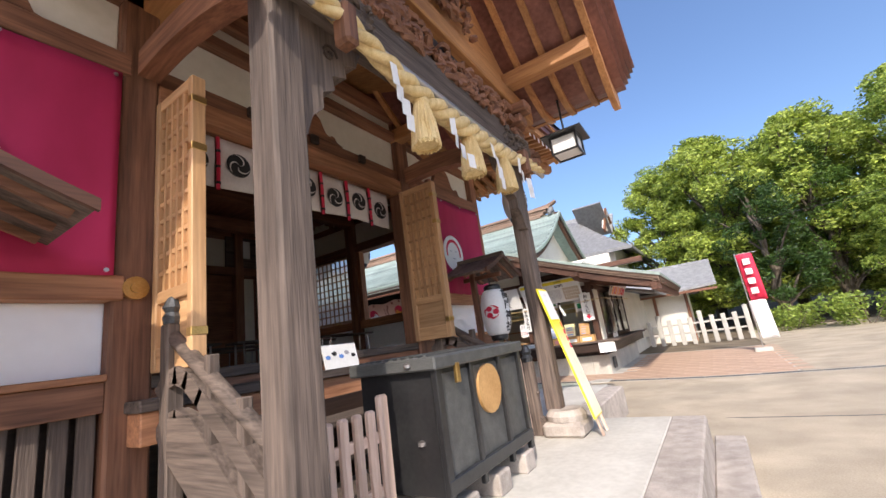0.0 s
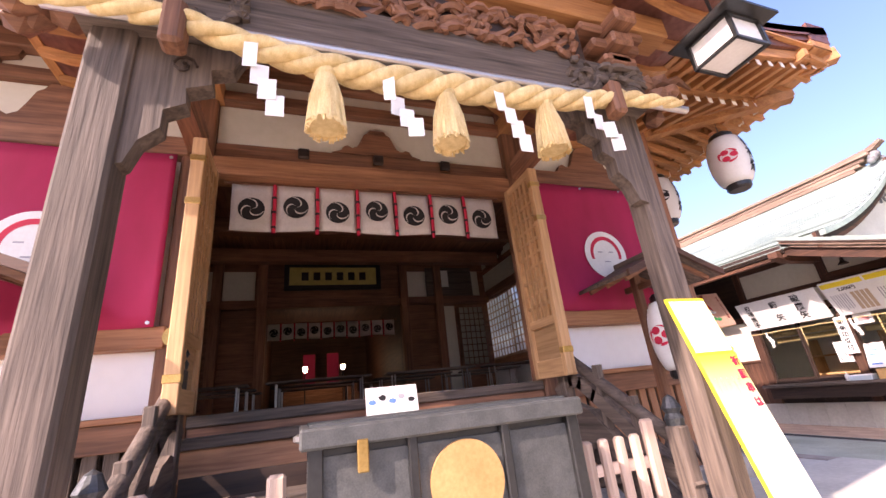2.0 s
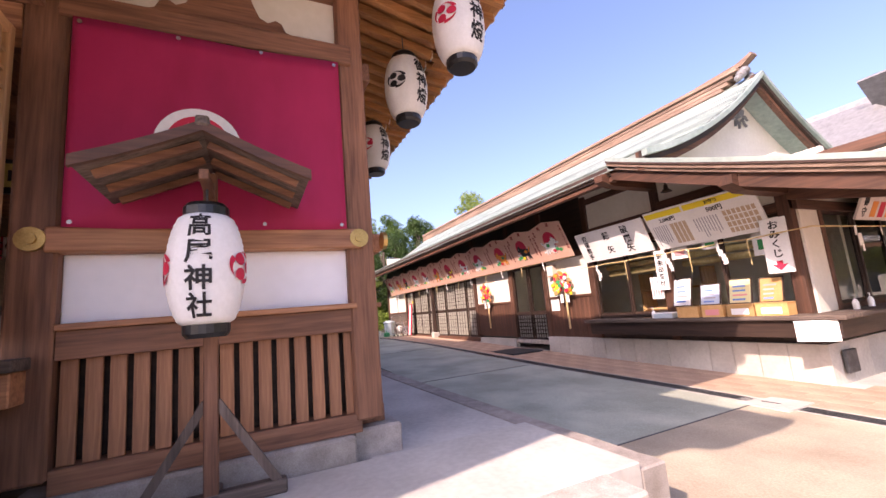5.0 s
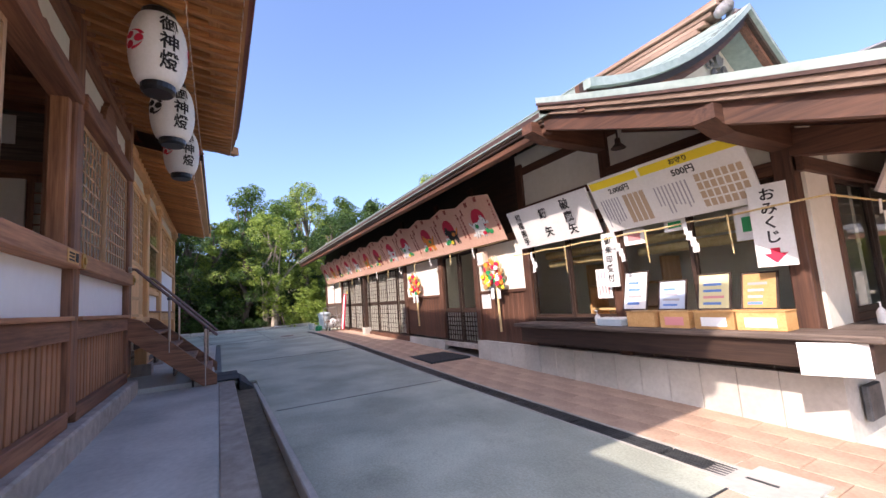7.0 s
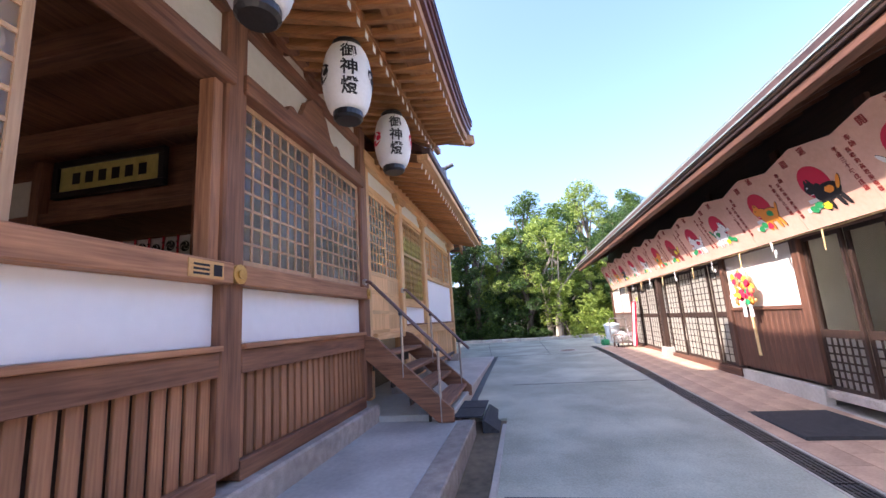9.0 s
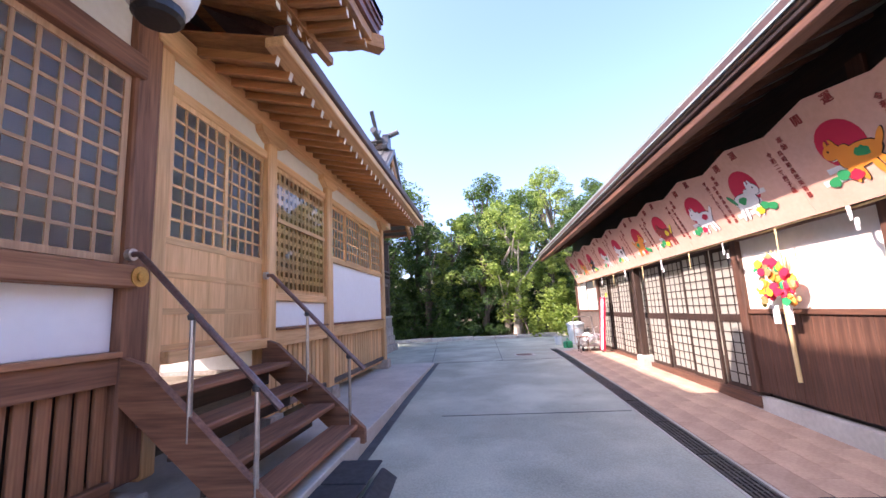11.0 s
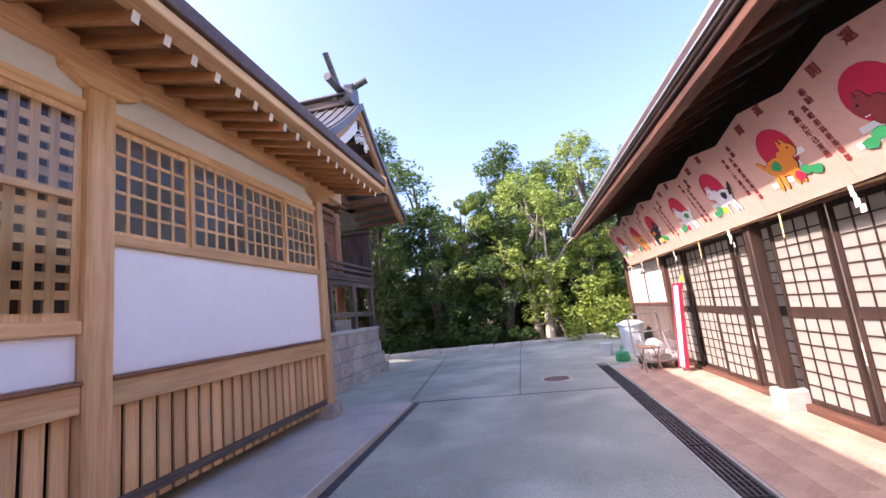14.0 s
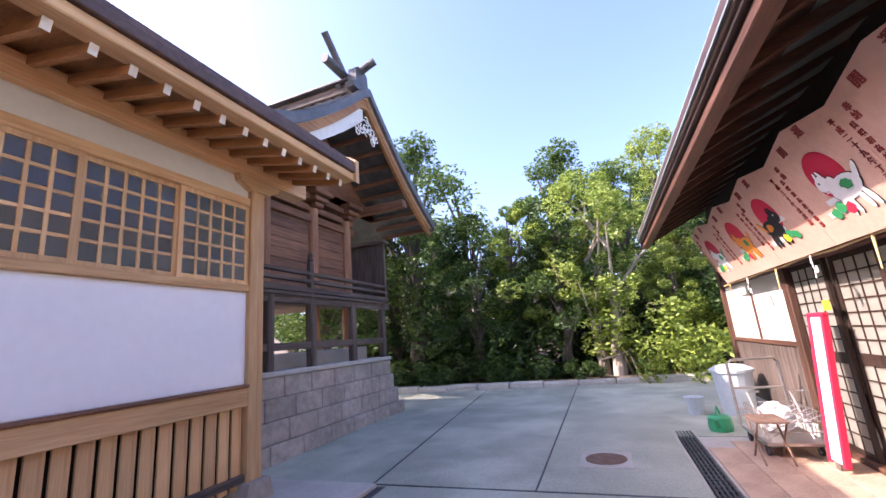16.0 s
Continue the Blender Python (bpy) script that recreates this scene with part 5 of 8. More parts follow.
for k in range(4):
    # the ridge: four lapped brown bands, the top one broadest
    w = (0.2, 0.17, 0.17, 0.22)[k]
    obeam(-22.0, -4.62 + 0.12 * k, 15 - w, 15 + w, 5.64 + 0.095 * k, 5.725 + 0.095 * k, LAYERED, "ridge_band", 0.012)
part("ridge_tip", slab(bmesh.new(), [(-5.2, 6.015), (-4.2, 6.03), (-3.98, 6.16), (-4.0, 6.22), (-4.3, 6.12), (-5.2, 6.075)], "y", 14.9, 15.1), LAYERED["x"], office, "upturned brown ridge tip")
bm = bmesh.new()
for k, (y, z, r) in enumerate(((15, 5.93, 0.11), (14.84, 5.82, 0.1), (15.16, 5.82, 0.1), (14.72, 5.72, 0.08), (15.28, 5.72, 0.08))):
    bmesh.ops.create_icosphere(bm, subdivisions=2, radius=r, matrix=Matrix.Translation((-4.22, y, z)))
part("ridge_ornament", bm, HOUSE_TILE, office)
# gable facing the forecourt, and the skirt roof below it
YS = [11.5 + 7.0 * i / 20 for i in range(21)]
part("gable", slab(bmesh.new(), [(11.9, 3.8)] + [(y, office_top(y) - 0.05) for y in YS if 11.9 < y < 18.1] + [(18.1, 3.8)], "x", -4.6, -4.55), PLASTER, office)
for w, dx, mat in ((0.3, 0.28, STAIN["y"]), (0.2, 0.34, DARK["y"]), (0.1, 0.4, VERDIGRIS)):
    for s in (0, 1):
        bm = bmesh.new()
        y_of = (lambda u: 11.1 - 0.05 * dx + (3.9 + 0.05 * dx) * u) if s == 0 else (lambda u: 18.9 - 3.9 * u)
        sheet(bm, lambda u, v: (-4.3 + dx - 0.1 * v, y_of(u), office_top(y_of(u)) + 0.03), 12, 1, w)
        part("bargeboard", bm, mat, office)
bm = bmesh.new()
for k in range(9):
    a = k * 0.75
    tube(bm, [(-4.5, 15 + 0.3 * math.sin(a) * (1 - j / 8) * (1 if k % 2 else -1), 5.02 + 0.16 * math.cos(a) + 0.1 * math.cos(a + 0.8 * j) * (1 - j / 8)) for j in range(7)], 0.028, 5)
part("gable_pendant", bm, HOUSE_TILE, office, "grey carved gable pendant")
part("gable_boss", disc(bmesh.new(), (15, 5.1), 0.1, "x", (-4.55, -4.44), 14), HOUSE_TILE, office)


def skirt_z(x):
    u = (x + 4.62) / 3.75
    return 3.78 - 1.35 * (1.12 * u - 0.12 * u * u)


part("skirt_roof", sheet(bmesh.new(), lambda u, v: (-4.7 + 3.85 * u, 11.05 + 8.0 * v, skirt_z(-4.7 + 3.85 * u) + 0.04), 12, 8, 0.07), VERDIGRIS, office, "green copper canopy roof")
for i in range(12):
    y = 11.3 + 0.62 * i
    bm = bmesh.new()
    sheet(bm, lambda u, v, y=y: (-4.6 + 3.7 * u, y + 0.03 * v, skirt_z(-4.6 + 3.7 * u) + 0.065), 8, 1, 0.025)
    part("seam", bm, VERDIGRIS, office)
for w, z, ins, mat in ((0.03, -0.028, 0.0, DARK_COPPER), (0.05, -0.06, 0.02, LAYERED["x"]), (0.05, -0.114, 0.05, LAYERED["x"]), (0.18, -0.168, 0.1, STAIN["x"])):
    bm = bmesh.new()
    sheet(bm, lambda u, v: (-4.7 + 3.8 * u, 11.05 + ins + 0.1 * v, skirt_z(-4.7 + 3.8 * u) + z), 10, 1, w)
    part("verge", bm, mat, office)
    part("canopy_edge", block(-1.02 - ins, -0.88 - ins, 11.1, 19.0, skirt_z(-0.9) + z - w, skirt_z(-0.9) + z, 0.005), mat, office)
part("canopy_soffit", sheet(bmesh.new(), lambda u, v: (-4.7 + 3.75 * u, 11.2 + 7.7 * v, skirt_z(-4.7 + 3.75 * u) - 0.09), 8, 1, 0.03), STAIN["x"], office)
for i in range(16):
    y = 11.4 + 0.48 * i
    part("canopy_rafter", bar(bmesh.new(), (-4.5, y, skirt_z(-4.5) - 0.17), (-1.05, y, skirt_z(-1.05) - 0.17), 0.06, 0.1), STAIN["x"], office)
for x, z in ((-2.85, 2.72), (-4.87, 3.42)):
    bm = slab(bmesh.new(), [(11.02, z + 0.04), (11.02, z + 0.16), (12.4, z + 0.24), (12.4, z - 0.04), (11.3, z - 0.04)], "x", x - 0.09, x + 0.09)
    part("bracket_beam", bm, STAIN["y"], office)
obeam(-4.8, -1.3, 12.3, 12.5, 2.98, 3.12, STAIN, "purlin")
bm = slab(bmesh.new(), [(-2.8, 2.6), (-1.2, 2.2), (-1.2, 2.36), (-2.8, 2.86)], "y", 12.3, 12.44)
part("bracket_beam", bm, STAIN["x"], office)
bm = bmesh.new()
lathe(bm, [(0.03, 0.12), (0.035, 0.06), (0.09, 0.0), (0.0, -0.005)], 10, (-4.2, 11.8, 3.12))
tube(bm, [(-4.2, 11.8, 3.24), (-4.2, 11.8, 3.6)], 0.012, 6)
part("spotlight", bm, DARK["z"], office, "small dark spotlight")

# signs on the office
def board(name, m, w, h, label, mat=PAPER, t=0.03):
    th = thing(name, m.translation, label, "sign")
    part("board", flat(rect(-w / 2, w / 2, -h / 2, h / 2), -t, 0, m), mat, th)
    return th


def lines(th, m, u0, u1, v0, v1, n, mat, fill=0.55, upright=True, seed=1, broken=True):
    """Rows of writing too small to read, as plain bars."""
    rnd = random.Random(seed)
    for i in range(n):
        if upright:
            c = u0 + (u1 - u0) * (i + 0.5) / n
            w = (u1 - u0) / n * fill / 2
            part("text_bar", flat(rect(c - w, c + w, v0 + (v1 - v0) * rnd.uniform(0, 0.35) * broken, v1), 0.001, 0.003, m), mat, th)
        else:
            c = v0 + (v1 - v0) * (i + 0.5) / n
            w = (v1 - v0) / n * fill / 2
            part("text_bar", flat(rect(u0, u1 - (u1 - u0) * rnd.uniform(0, 0.35) * broken, c - w, c + w), 0.001, 0.003, m), mat, th)


m = facing(-5.8, 12.12, 2.55, -90) @ pose(0, 0, 0, 22)
s = board("arrow_sign", m, 1.72, 0.66, "white price board with large black characters hung over the window")
column_words("破魔矢", 0.17, 0.19, INK, s, m @ pose(0.42, 0, 0.004))
column_words("鏑矢", 0.17, 0.3, INK, s, m @ pose(-0.05, 0, 0.004))
column_words("招福熊手", 0.13, 0.14, INK, s, m @ pose(-0.62, -0.02, 0.004))
m = facing(-3.93, 12.1, 2.55, -90) @ pose(0, 0, 0, 28)
s = board("charm_price_board", m, 1.8, 0.74, "white notice board with yellow headings and small print")
for a, b in ((-0.88, -0.2), (-0.16, 0.88)):
    part("heading", flat(rect(a, b, 0.24, 0.34), 0.001, 0.004, m), YELLOW, s)
words("2,000円", 0.09, INK, s, m @ pose(-0.5, 0.17, 0.004))
words("500円", 0.1, INK, s, m @ pose(0.3, 0.16, 0.004))
words("お守り", 0.07, INK, s, m @ pose(0.3, 0.29, 0.006))
lines(s, m, -0.84, -0.55, -0.32, 0.08, 7, GREYPRINT, 0.4)
lines(s, m, -0.1, 0.3, -0.3, 0.06, 9, GREYPRINT, 0.35, seed=2)
for j in range(4):
    part("picture", flat(rect(-0.5 + 0.075 * j, -0.44 + 0.075 * j, -0.3, 0.08), 0.001, 0.003, m), TAN_PRINT, s)
for i in range(7):
    for j in range(4):
        part("picture", flat(rect(0.38 + 0.068 * i, 0.43 + 0.068 * i, -0.3 + 0.1 * j, -0.22 + 0.1 * j), 0.001, 0.003, m), TAN_PRINT, s)
m = facing(-2.98, 12.18, 1.98, -78)
s = board("fortune_sign", m, 0.3, 0.78, "narrow white sign with black characters and a red arrow")
column_words("おみくじ", 0.13, 0.135, INK, s, m @ pose(0, 0.08, 0.004))
part("arrow", flat([(0, -0.36), (0.09, -0.27), (0.035, -0.27), (0.035, -0.22), (-0.035, -0.22), (-0.035, -0.27), (-0.09, -0.27)], 0.001, 0.004, m), CRIMSON, s)
m = facing(-4.87, 12.25, 1.86, -90)
s = board("seal_sign", m, 0.2, 0.72, "narrow white sign hung on the window post")
column_words("御朱印受付", 0.11, 0.125, INK, s, m @ pose(0, 0, 0.004))
m = facing(-5.05, 12.3, 1.55, -90)
s = board("paper_notice", m, 0.24, 0.4, "small white paper notice beside the window", PAPER, 0.006)
lines(s, m, -0.1, 0.1, 0.03, 0.17, 4, GREYPRINT)
lines(s, m, -0.1, 0.1, -0.17, -0.03, 4, PINK)
m = facing(-2.45, 14.9, 2.6, 0) @ pose(0, 0, 0, 24)
s = board("amulet_board", m, 2.6, 0.7, "long pale board of printed amulet pictures over the side window", CANVAS)
column_words("各種御守", 0.15, 0.16, INK, s, m @ pose(-1.12, 0, 0.004))
rnd = random.Random(8)
for i in range(8):
    for j in range(2):
        part("picture", flat(rect(-0.9 + 0.26 * i, -0.72 + 0.26 * i, -0.3 + 0.32 * j, -0.06 + 0.32 * j), 0.001, 0.003, m), rnd.choice((PINK, ORANGE, GREYPRINT, CRIMSON)), s)
m = facing(-2.6, 11.88, 0.82, -70)
s = board("counter_notice", m, 0.42, 0.26, "white paper notice taped to the counter's edge", PAPER, 0.004)
lines(s, m, -0.18, 0.18, -0.1, 0.1, 4, GREYPRINT, 0.4, False)

# things on the counter and in the window
rnd = random.Random(11)


def crate(x, y, z, w, d, h, mat, label, slip):
    th = thing("offering_box", (x, y, z), label, "box", "boxes on the counter")
    part("body", block(x - w / 2, x + w / 2, y - d / 2, y + d / 2, z, z + h, 0.004), mat, th)
    part("lid", block(x - w / 2 - 0.006, x + w / 2 + 0.006, y - d / 2 - 0.006, y + d / 2 + 0.006, z + h, z + h + 0.012, 0.003), mat, th)
    if slip is not None:
        part("slip", block(x - w * 0.32, x + w * 0.32, y - d / 2 - 0.003, y - d / 2 - 0.001, z + 0.03, z + h - 0.05, 0), slip, th)


for i, (w, slip) in enumerate(((0.36, None), (0.33, PINK), (0.38, PAPER), (0.4, PAPER))):
    crate(-4.35 + 0.41 * i, 12.12, 1.01, w, 0.22, 0.17, CARD, "small tan box with a paper slip on the counter", slip)


def stand(name, x, y, z, w, h, mat, label, tilt=15):
    m = facing(x, y, z + h / 2, -90) @ pose(0, 0, 0, -tilt)
    th = thing(name, (x, y, z), label, "display")
    part("frame", flat(rect(-w / 2 - 0.02, w / 2 + 0.02, -h / 2, h / 2 + 0.02), -0.015, 0, m), DARK["x"], th)
    part("sheet", flat(rect(-w / 2, w / 2, -h / 2 + 0.02, h / 2), 0, 0.003, m), mat, th)
    for i in range(4):
        part("print", flat(rect(-w * 0.35, w * rnd.uniform(0.1, 0.35), -h * 0.35 + h * 0.18 * i, -h * 0.28 + h * 0.18 * i), 0.003, 0.005, m), rnd.choice((GREYPRINT, PINK, BLUE)), th)


stand("arrow_display", -4.55, 12.26, 1.18, 0.3, 0.48, PAPER, "stand of white paper charms in the window")
stand("notice_stand", -4.08, 12.26, 1.18, 0.3, 0.34, DULL_BLUE, "pale blue printed card in a dark stand")
stand("notice_stand", -3.62, 12.26, 1.18, 0.3, 0.38, DULL_YELLOW, "pale yellow printed card in a dark stand")
stand("notice_stand", -3.2, 12.26, 1.18, 0.28, 0.36, CARD, "tan printed card in a dark stand")
for x, z, w, h, mt in ((-4.55, 2.12, 0.3, 0.2, PINK), (-4.0, 2.18, 0.26, 0.16, PAPER), (-3.2, 2.05, 0.34, 0.34, PAPER)):
    m = facing(x, OY - 0.035, z, -90)
    s = board("window_card", m, w, h, "small white card stuck on the window glass", PAPER, 0.004)
    part("picture", flat(rect(-w * 0.3, w * 0.3, -h * 0.25, h * 0.2), 0.001, 0.003, m), mt if mt is not PAPER else GREEN_PRINT, s)
for x, y in ((-5.05, 12.1), (-2.6, 13.5), (-2.55, 12.9)):
    th = thing("pump_bottle", (x, y, 1.01), "clear hand-sanitiser pump bottle on the counter", "bottle", "bottles on the counter")
    bm = bmesh.new()
    lathe(bm, [(0.035, 0), (0.037, 0.1), (0.02, 0.13), (0.014, 0.14)], 12, (x, y, 1.01))
    part("bottle", bm, PAPER, th)
    bm = bmesh.new()
    tube(bm, [(x, y, 1.15), (x, y, 1.2), (x, y - 0.04, 1.2)], 0.008, 6)
    part("pump", bm, PAPER, th)
th = thing("tissue_box", (-4.8, 12.1, 1.01), "white box with a blue lid beside the bottle", "box")
part("body", block(-4.98, -4.62, 12.0, 12.18, 1.01, 1.09, 0.005), PLASTIC_BLUE, th)
part("lid", block(-4.98, -4.62, 12.0, 12.18, 1.09, 1.11, 0.005), PAPER, th)
# pale shelf and bundle inside, seen through the glass
for x0, x1 in ((-6.4, -5.1), (-4.7, -3.1)):
    th = thing("window_blind", ((x0 + x1) / 2, 12.62, 2.0), "rolled straw blind hung behind the glass", "blind")
    for k in range(2):
        bm = bmesh.new()
        tube(bm, [(x0, 12.6 + 0.06 * k, 2.08 - 0.14 * k), (x1, 12.6 + 0.06 * k, 2.08 - 0.14 * k)], 0.06, 10)
        part("roll", bm, STRAW, th)
th = thing("shelf_unit", (-5.6, 13.6, 0.55), "pale shelf unit inside the office", "shelf")
for z in (0.6, 1.1, 1.5):
    part("shelf", block(-6.3, -4.9, 13.4, 13.85, z, z + 0.04), NEW["x"], th)
for x in (-6.3, -4.9):
    part("side", block(x - 0.02, x + 0.02, 13.4, 13.85, 0.55, 1.9), NEW["z"], th)

# votive banner of twelve zodiac panels
AW = 13.5 / 12
TILT_B = 24
for k in range(12):
    x = -6.85 - AW * (k + 0.5)
    m = facing(x, 12.12, 2.46, -90) @ pose(0, 0, 0, TILT_B)
    th = thing("votive_panel", m.translation, "salmon painted votive panel with a red sun and an animal", "banner", "votive panels under the eave")
    top = [(-AW / 2 + AW * i / 8, 0.86 + 0.1 * (1 - abs(i / 4 - 1))) for i in range(9)]
    part("panel", flat([(-AW / 2 + 0.002, 0), (AW / 2 - 0.002, 0)] + top[::-1], -0.012, 0, m), CREAM, th)
    rnd = random.Random(40 + k)
    side = rnd.uniform(-0.08, 0.12)
    part("sun", flat(ring(side, 0.5, 0.21), 0.001, 0.003, m), CRIMSON, th)
    for j in range(3):
        w = flat(rect(side - 0.35 + 0.1 * j, side + 0.02 + 0.12 * j, 0.2 + 0.09 * j, 0.25 + 0.09 * j), 0.0035, 0.005, m)
        part("cloud", w, PAPER, th)
    coat, extra = ((PAPER, GREEN_PRINT), (INK, ORANGE), (ORANGE, GREEN_PRINT), (PAPER, GREEN_PRINT), (PAPER, CRIMSON), (BROWN_INK, YELLOW), (ORANGE, GREEN_PRINT), (PAPER, INK))[k % 8]
    flip = -1 if k % 3 == 0 else 1
    def oval(u, v, a, b, turn=0.0, n=18):
        return [(side + flip * (0.08 + u + a * math.cos(q) * math.cos(turn) - b * math.sin(q) * math.sin(turn)), v + a * math.cos(q) * math.sin(turn) + b * math.sin(q) * math.cos(turn)) for q in [i * math.tau / n for i in range(n)]]
    shapes = [(oval(0, 0.36, 0.19, 0.095, 0.12), coat), (oval(-0.19, 0.46, 0.085, 0.065, 0.4), coat), (oval(-0.11, 0.41, 0.09, 0.06, 0.8), coat), (oval(0.2, 0.42, 0.09, 0.025, 0.9), extra if k % 2 else coat),
              (oval(-0.2, 0.53, 0.04, 0.015, 1.2), coat), (oval(-0.14, 0.53, 0.04, 0.015, 1.9), coat)] + [(oval(du, 0.24, 0.028, 0.09, 0.1 * j), coat) for j, du in enumerate((-0.13, -0.06, 0.08, 0.15))]
    for j, (o, mt) in enumerate(shapes):
        cu_, cv_ = sum(q[0] for q in o) / len(o), sum(q[1] for q in o) / len(o)
        part("outline", flat([(cu_ + (u - cu_) * 1.06 + 0.004, cv_ + (v - cv_) * 1.06) for u, v in o], 0.0052, 0.0056, m), INK, th)
        part("figure", flat(o, 0.0058 + 0.0003 * j, 0.0062 + 0.0003 * j, m), mt, th)
    part("eye", flat(oval(-0.21, 0.475, 0.01, 0.01), 0.0095, 0.0105, m), INK if coat is not INK else PAPER, th)
    for j in range(3):
        part("plant", flat(blob(rnd, side + flip * (-0.24 + 0.1 * j), 0.22 + 0.03 * (j % 2), 0.07), 0.0092, 0.0098, m), (GREEN_PRINT, GREEN_PRINT, YELLOW if k % 2 else CRIMSON)[j], th)
    part("patch", flat(blob(rnd, side + flip * 0.12, 0.38, 0.07), 0.0094, 0.01, m), extra, th)
    words("開", 0.1, BROWN_INK, th, m @ pose(side - 0.2, 0.83, 0.004))
    words("運", 0.1, BROWN_INK, th, m @ pose(side + 0.14, 0.86, 0.004))
    column_words("奉納", 0.065, 0.07, BROWN_INK, th, m @ pose(-0.42, 0.72, 0.004))
    column_words(("平成二十九年丁酉歳", "平成三十年戊戌歳", "令和元年己亥歳", "令和二年庚子歳")[k % 4], 0.06, 0.066, BROWN_INK, th, m @ pose(0.5, 0.48, 0.004))
    column_words("呉昭和高校美術部", 0.055, 0.065, BROWN_INK, th, m @ pose(-0.5, 0.42, 0.004))

# straw rope with paper streamers along the office lintel
rope = thing("straw_cord", (-12, 12.1, 2.5), "thin straw cord with paper streamers along the eave", "sacred rope")
bm = bmesh.new()
tube(bm, [(-6.9 - 0.6 * i, 12.16, 2.46 - 0.015 * (i % 2)) for i in range(24)], 0.012, 6)
part("cord", bm, STRAW, rope)
bm = bmesh.new()
tube(bm, [(-6.7 + 0.38 * i, 12.1, 2.14 - 0.015 * (i % 2)) for i in range(11)] + [(-2.55, 12.2, 2.16), (-2.55, 17.0, 2.2)], 0.01, 6)
part("cord", bm, STRAW, rope)


def streamer(parent, x, y, z, size, yaw, name="paper_streamer", seed=0):
    """A folded zigzag of paper."""
    m = pose(x, y, z, 90, 0, yaw + 90)
    rnd = random.Random(seed)
    bm = bmesh.new()
    u, v, s = -0.16 * size, 0.0, size
    for i in range(4):
        hgt, w = (0.42 if i == 0 else 0.3) * s, (0.17 if i == 0 else 0.22) * s
        bmt = slab(bmesh.new(), [(u, v), (u + w, v + 0.01 * s), (u + w, v - hgt), (u, v - hgt - 0.01 * s)], "z", 0.004 * i, 0.004 * i + 0.002)
        bmt.transform(m @ pose(0, 0, 0, rnd.uniform(-5, 5), rnd.uniform(-18, 18), 0))
        tmp = bpy.data.meshes.new("tmp")
        bmt.to_mesh(tmp)
        bmt.free()
        bm.from_mesh(tmp)
        bpy.data.meshes.remove(tmp)
        u, v = u + 0.1 * s, v - hgt + 0.07 * s
    return part(name, bm, PAPER, parent, "white folded paper streamer")


for i in range(14):
    x = -8.0 - 0.95 * i
    if i % 2:
        bm = bmesh.new()
        tube(bm, [(x, 12.15, 2.46), (x + 0.01, 12.14, 2.2)], [0.012, 0.006], 5)
        part("straw_end", bm, STRAW, rope)
    else:
        streamer(rope, x, 12.13, 2.46, 0.2, -90, seed=i)
for i, x in enumerate((-6.2, -5.5, -4.6, -4.2, -3.7, -3.3)):
    if i % 2:
        bm = bmesh.new()
        tube(bm, [(x, 12.09, 2.14), (x + 0.02, 12.08, 1.75)], [0.01, 0.005], 5)
        part("straw_end", bm, STRAW, rope)
    else:
        streamer(rope, x, 12.08, 2.14, 0.3, -90, seed=50 + i)
for i in range(4):
    streamer(rope, -2.53, 13.4 + 0.8 * i, 2.18, 0.34, 0, seed=70 + i)


def kumade(x, y, z):
    th = thing("lucky_rake", (x, y, z), "bamboo rake charm crowded with gold, red and green ornaments", "ornament", "rakes beside the entrance")
    bm = bmesh.new()
    tube(bm, [(x, y, z), (x, y - 0.02, z + 1.0)], 0.022, 8)
    part("handle", bm, STRAW, th)
    rnd = random.Random(int(x * 10))
    bm = bmesh.new()
    for i in range(9):
        a = radians(30 + 15 * i)
        tube(bm, [(x, y - 0.02, z + 0.95), (x + 0.2 * math.cos(a), y - 0.03, z + 1.08 + 0.2 * math.sin(a)), (x + 0.3 * math.cos(a), y - 0.07, z + 1.1 + 0.34 * math.sin(a))], 0.008, 5)
    part("tines", bm, STRAW, th)
    for i in range(84):
        a, r = rnd.uniform(-0.5, 3.64), 0.4 * math.sqrt(rnd.uniform(0, 1))
        u, v = x + r * math.cos(a) * 0.72, z + 1.05 + r * math.sin(a) * 0.95 - 0.08
        bm = bmesh.new()
        if i % 3:
            bmesh.ops.create_icosphere(bm, subdivisions=1, radius=rnd.uniform(0.025, 0.06), matrix=Matrix.Translation((u, y - 0.05 - rnd.uniform(0, 0.07), v)) @ Matrix.Diagonal((1, 0.6, 1.2, 1)))
        else:
            slab(bm, blob(rnd, u, v, 0.075, 9), "y", y - 0.12 - 0.0004 * i, y - 0.11 - 0.0004 * i)
        part("ornament", bm, (CRIMSON, YELLOW, GOLD, ORANGE, CRIMSON, PAPER, GREEN_PRINT)[i % 7], th)
    for du in (-0.1, 0.1):
        part("paper_tag", block(x + du - 0.05, x + du + 0.05, y - 0.06, y - 0.05, z + 0.62, z + 0.82, 0.002), PAPER, th)


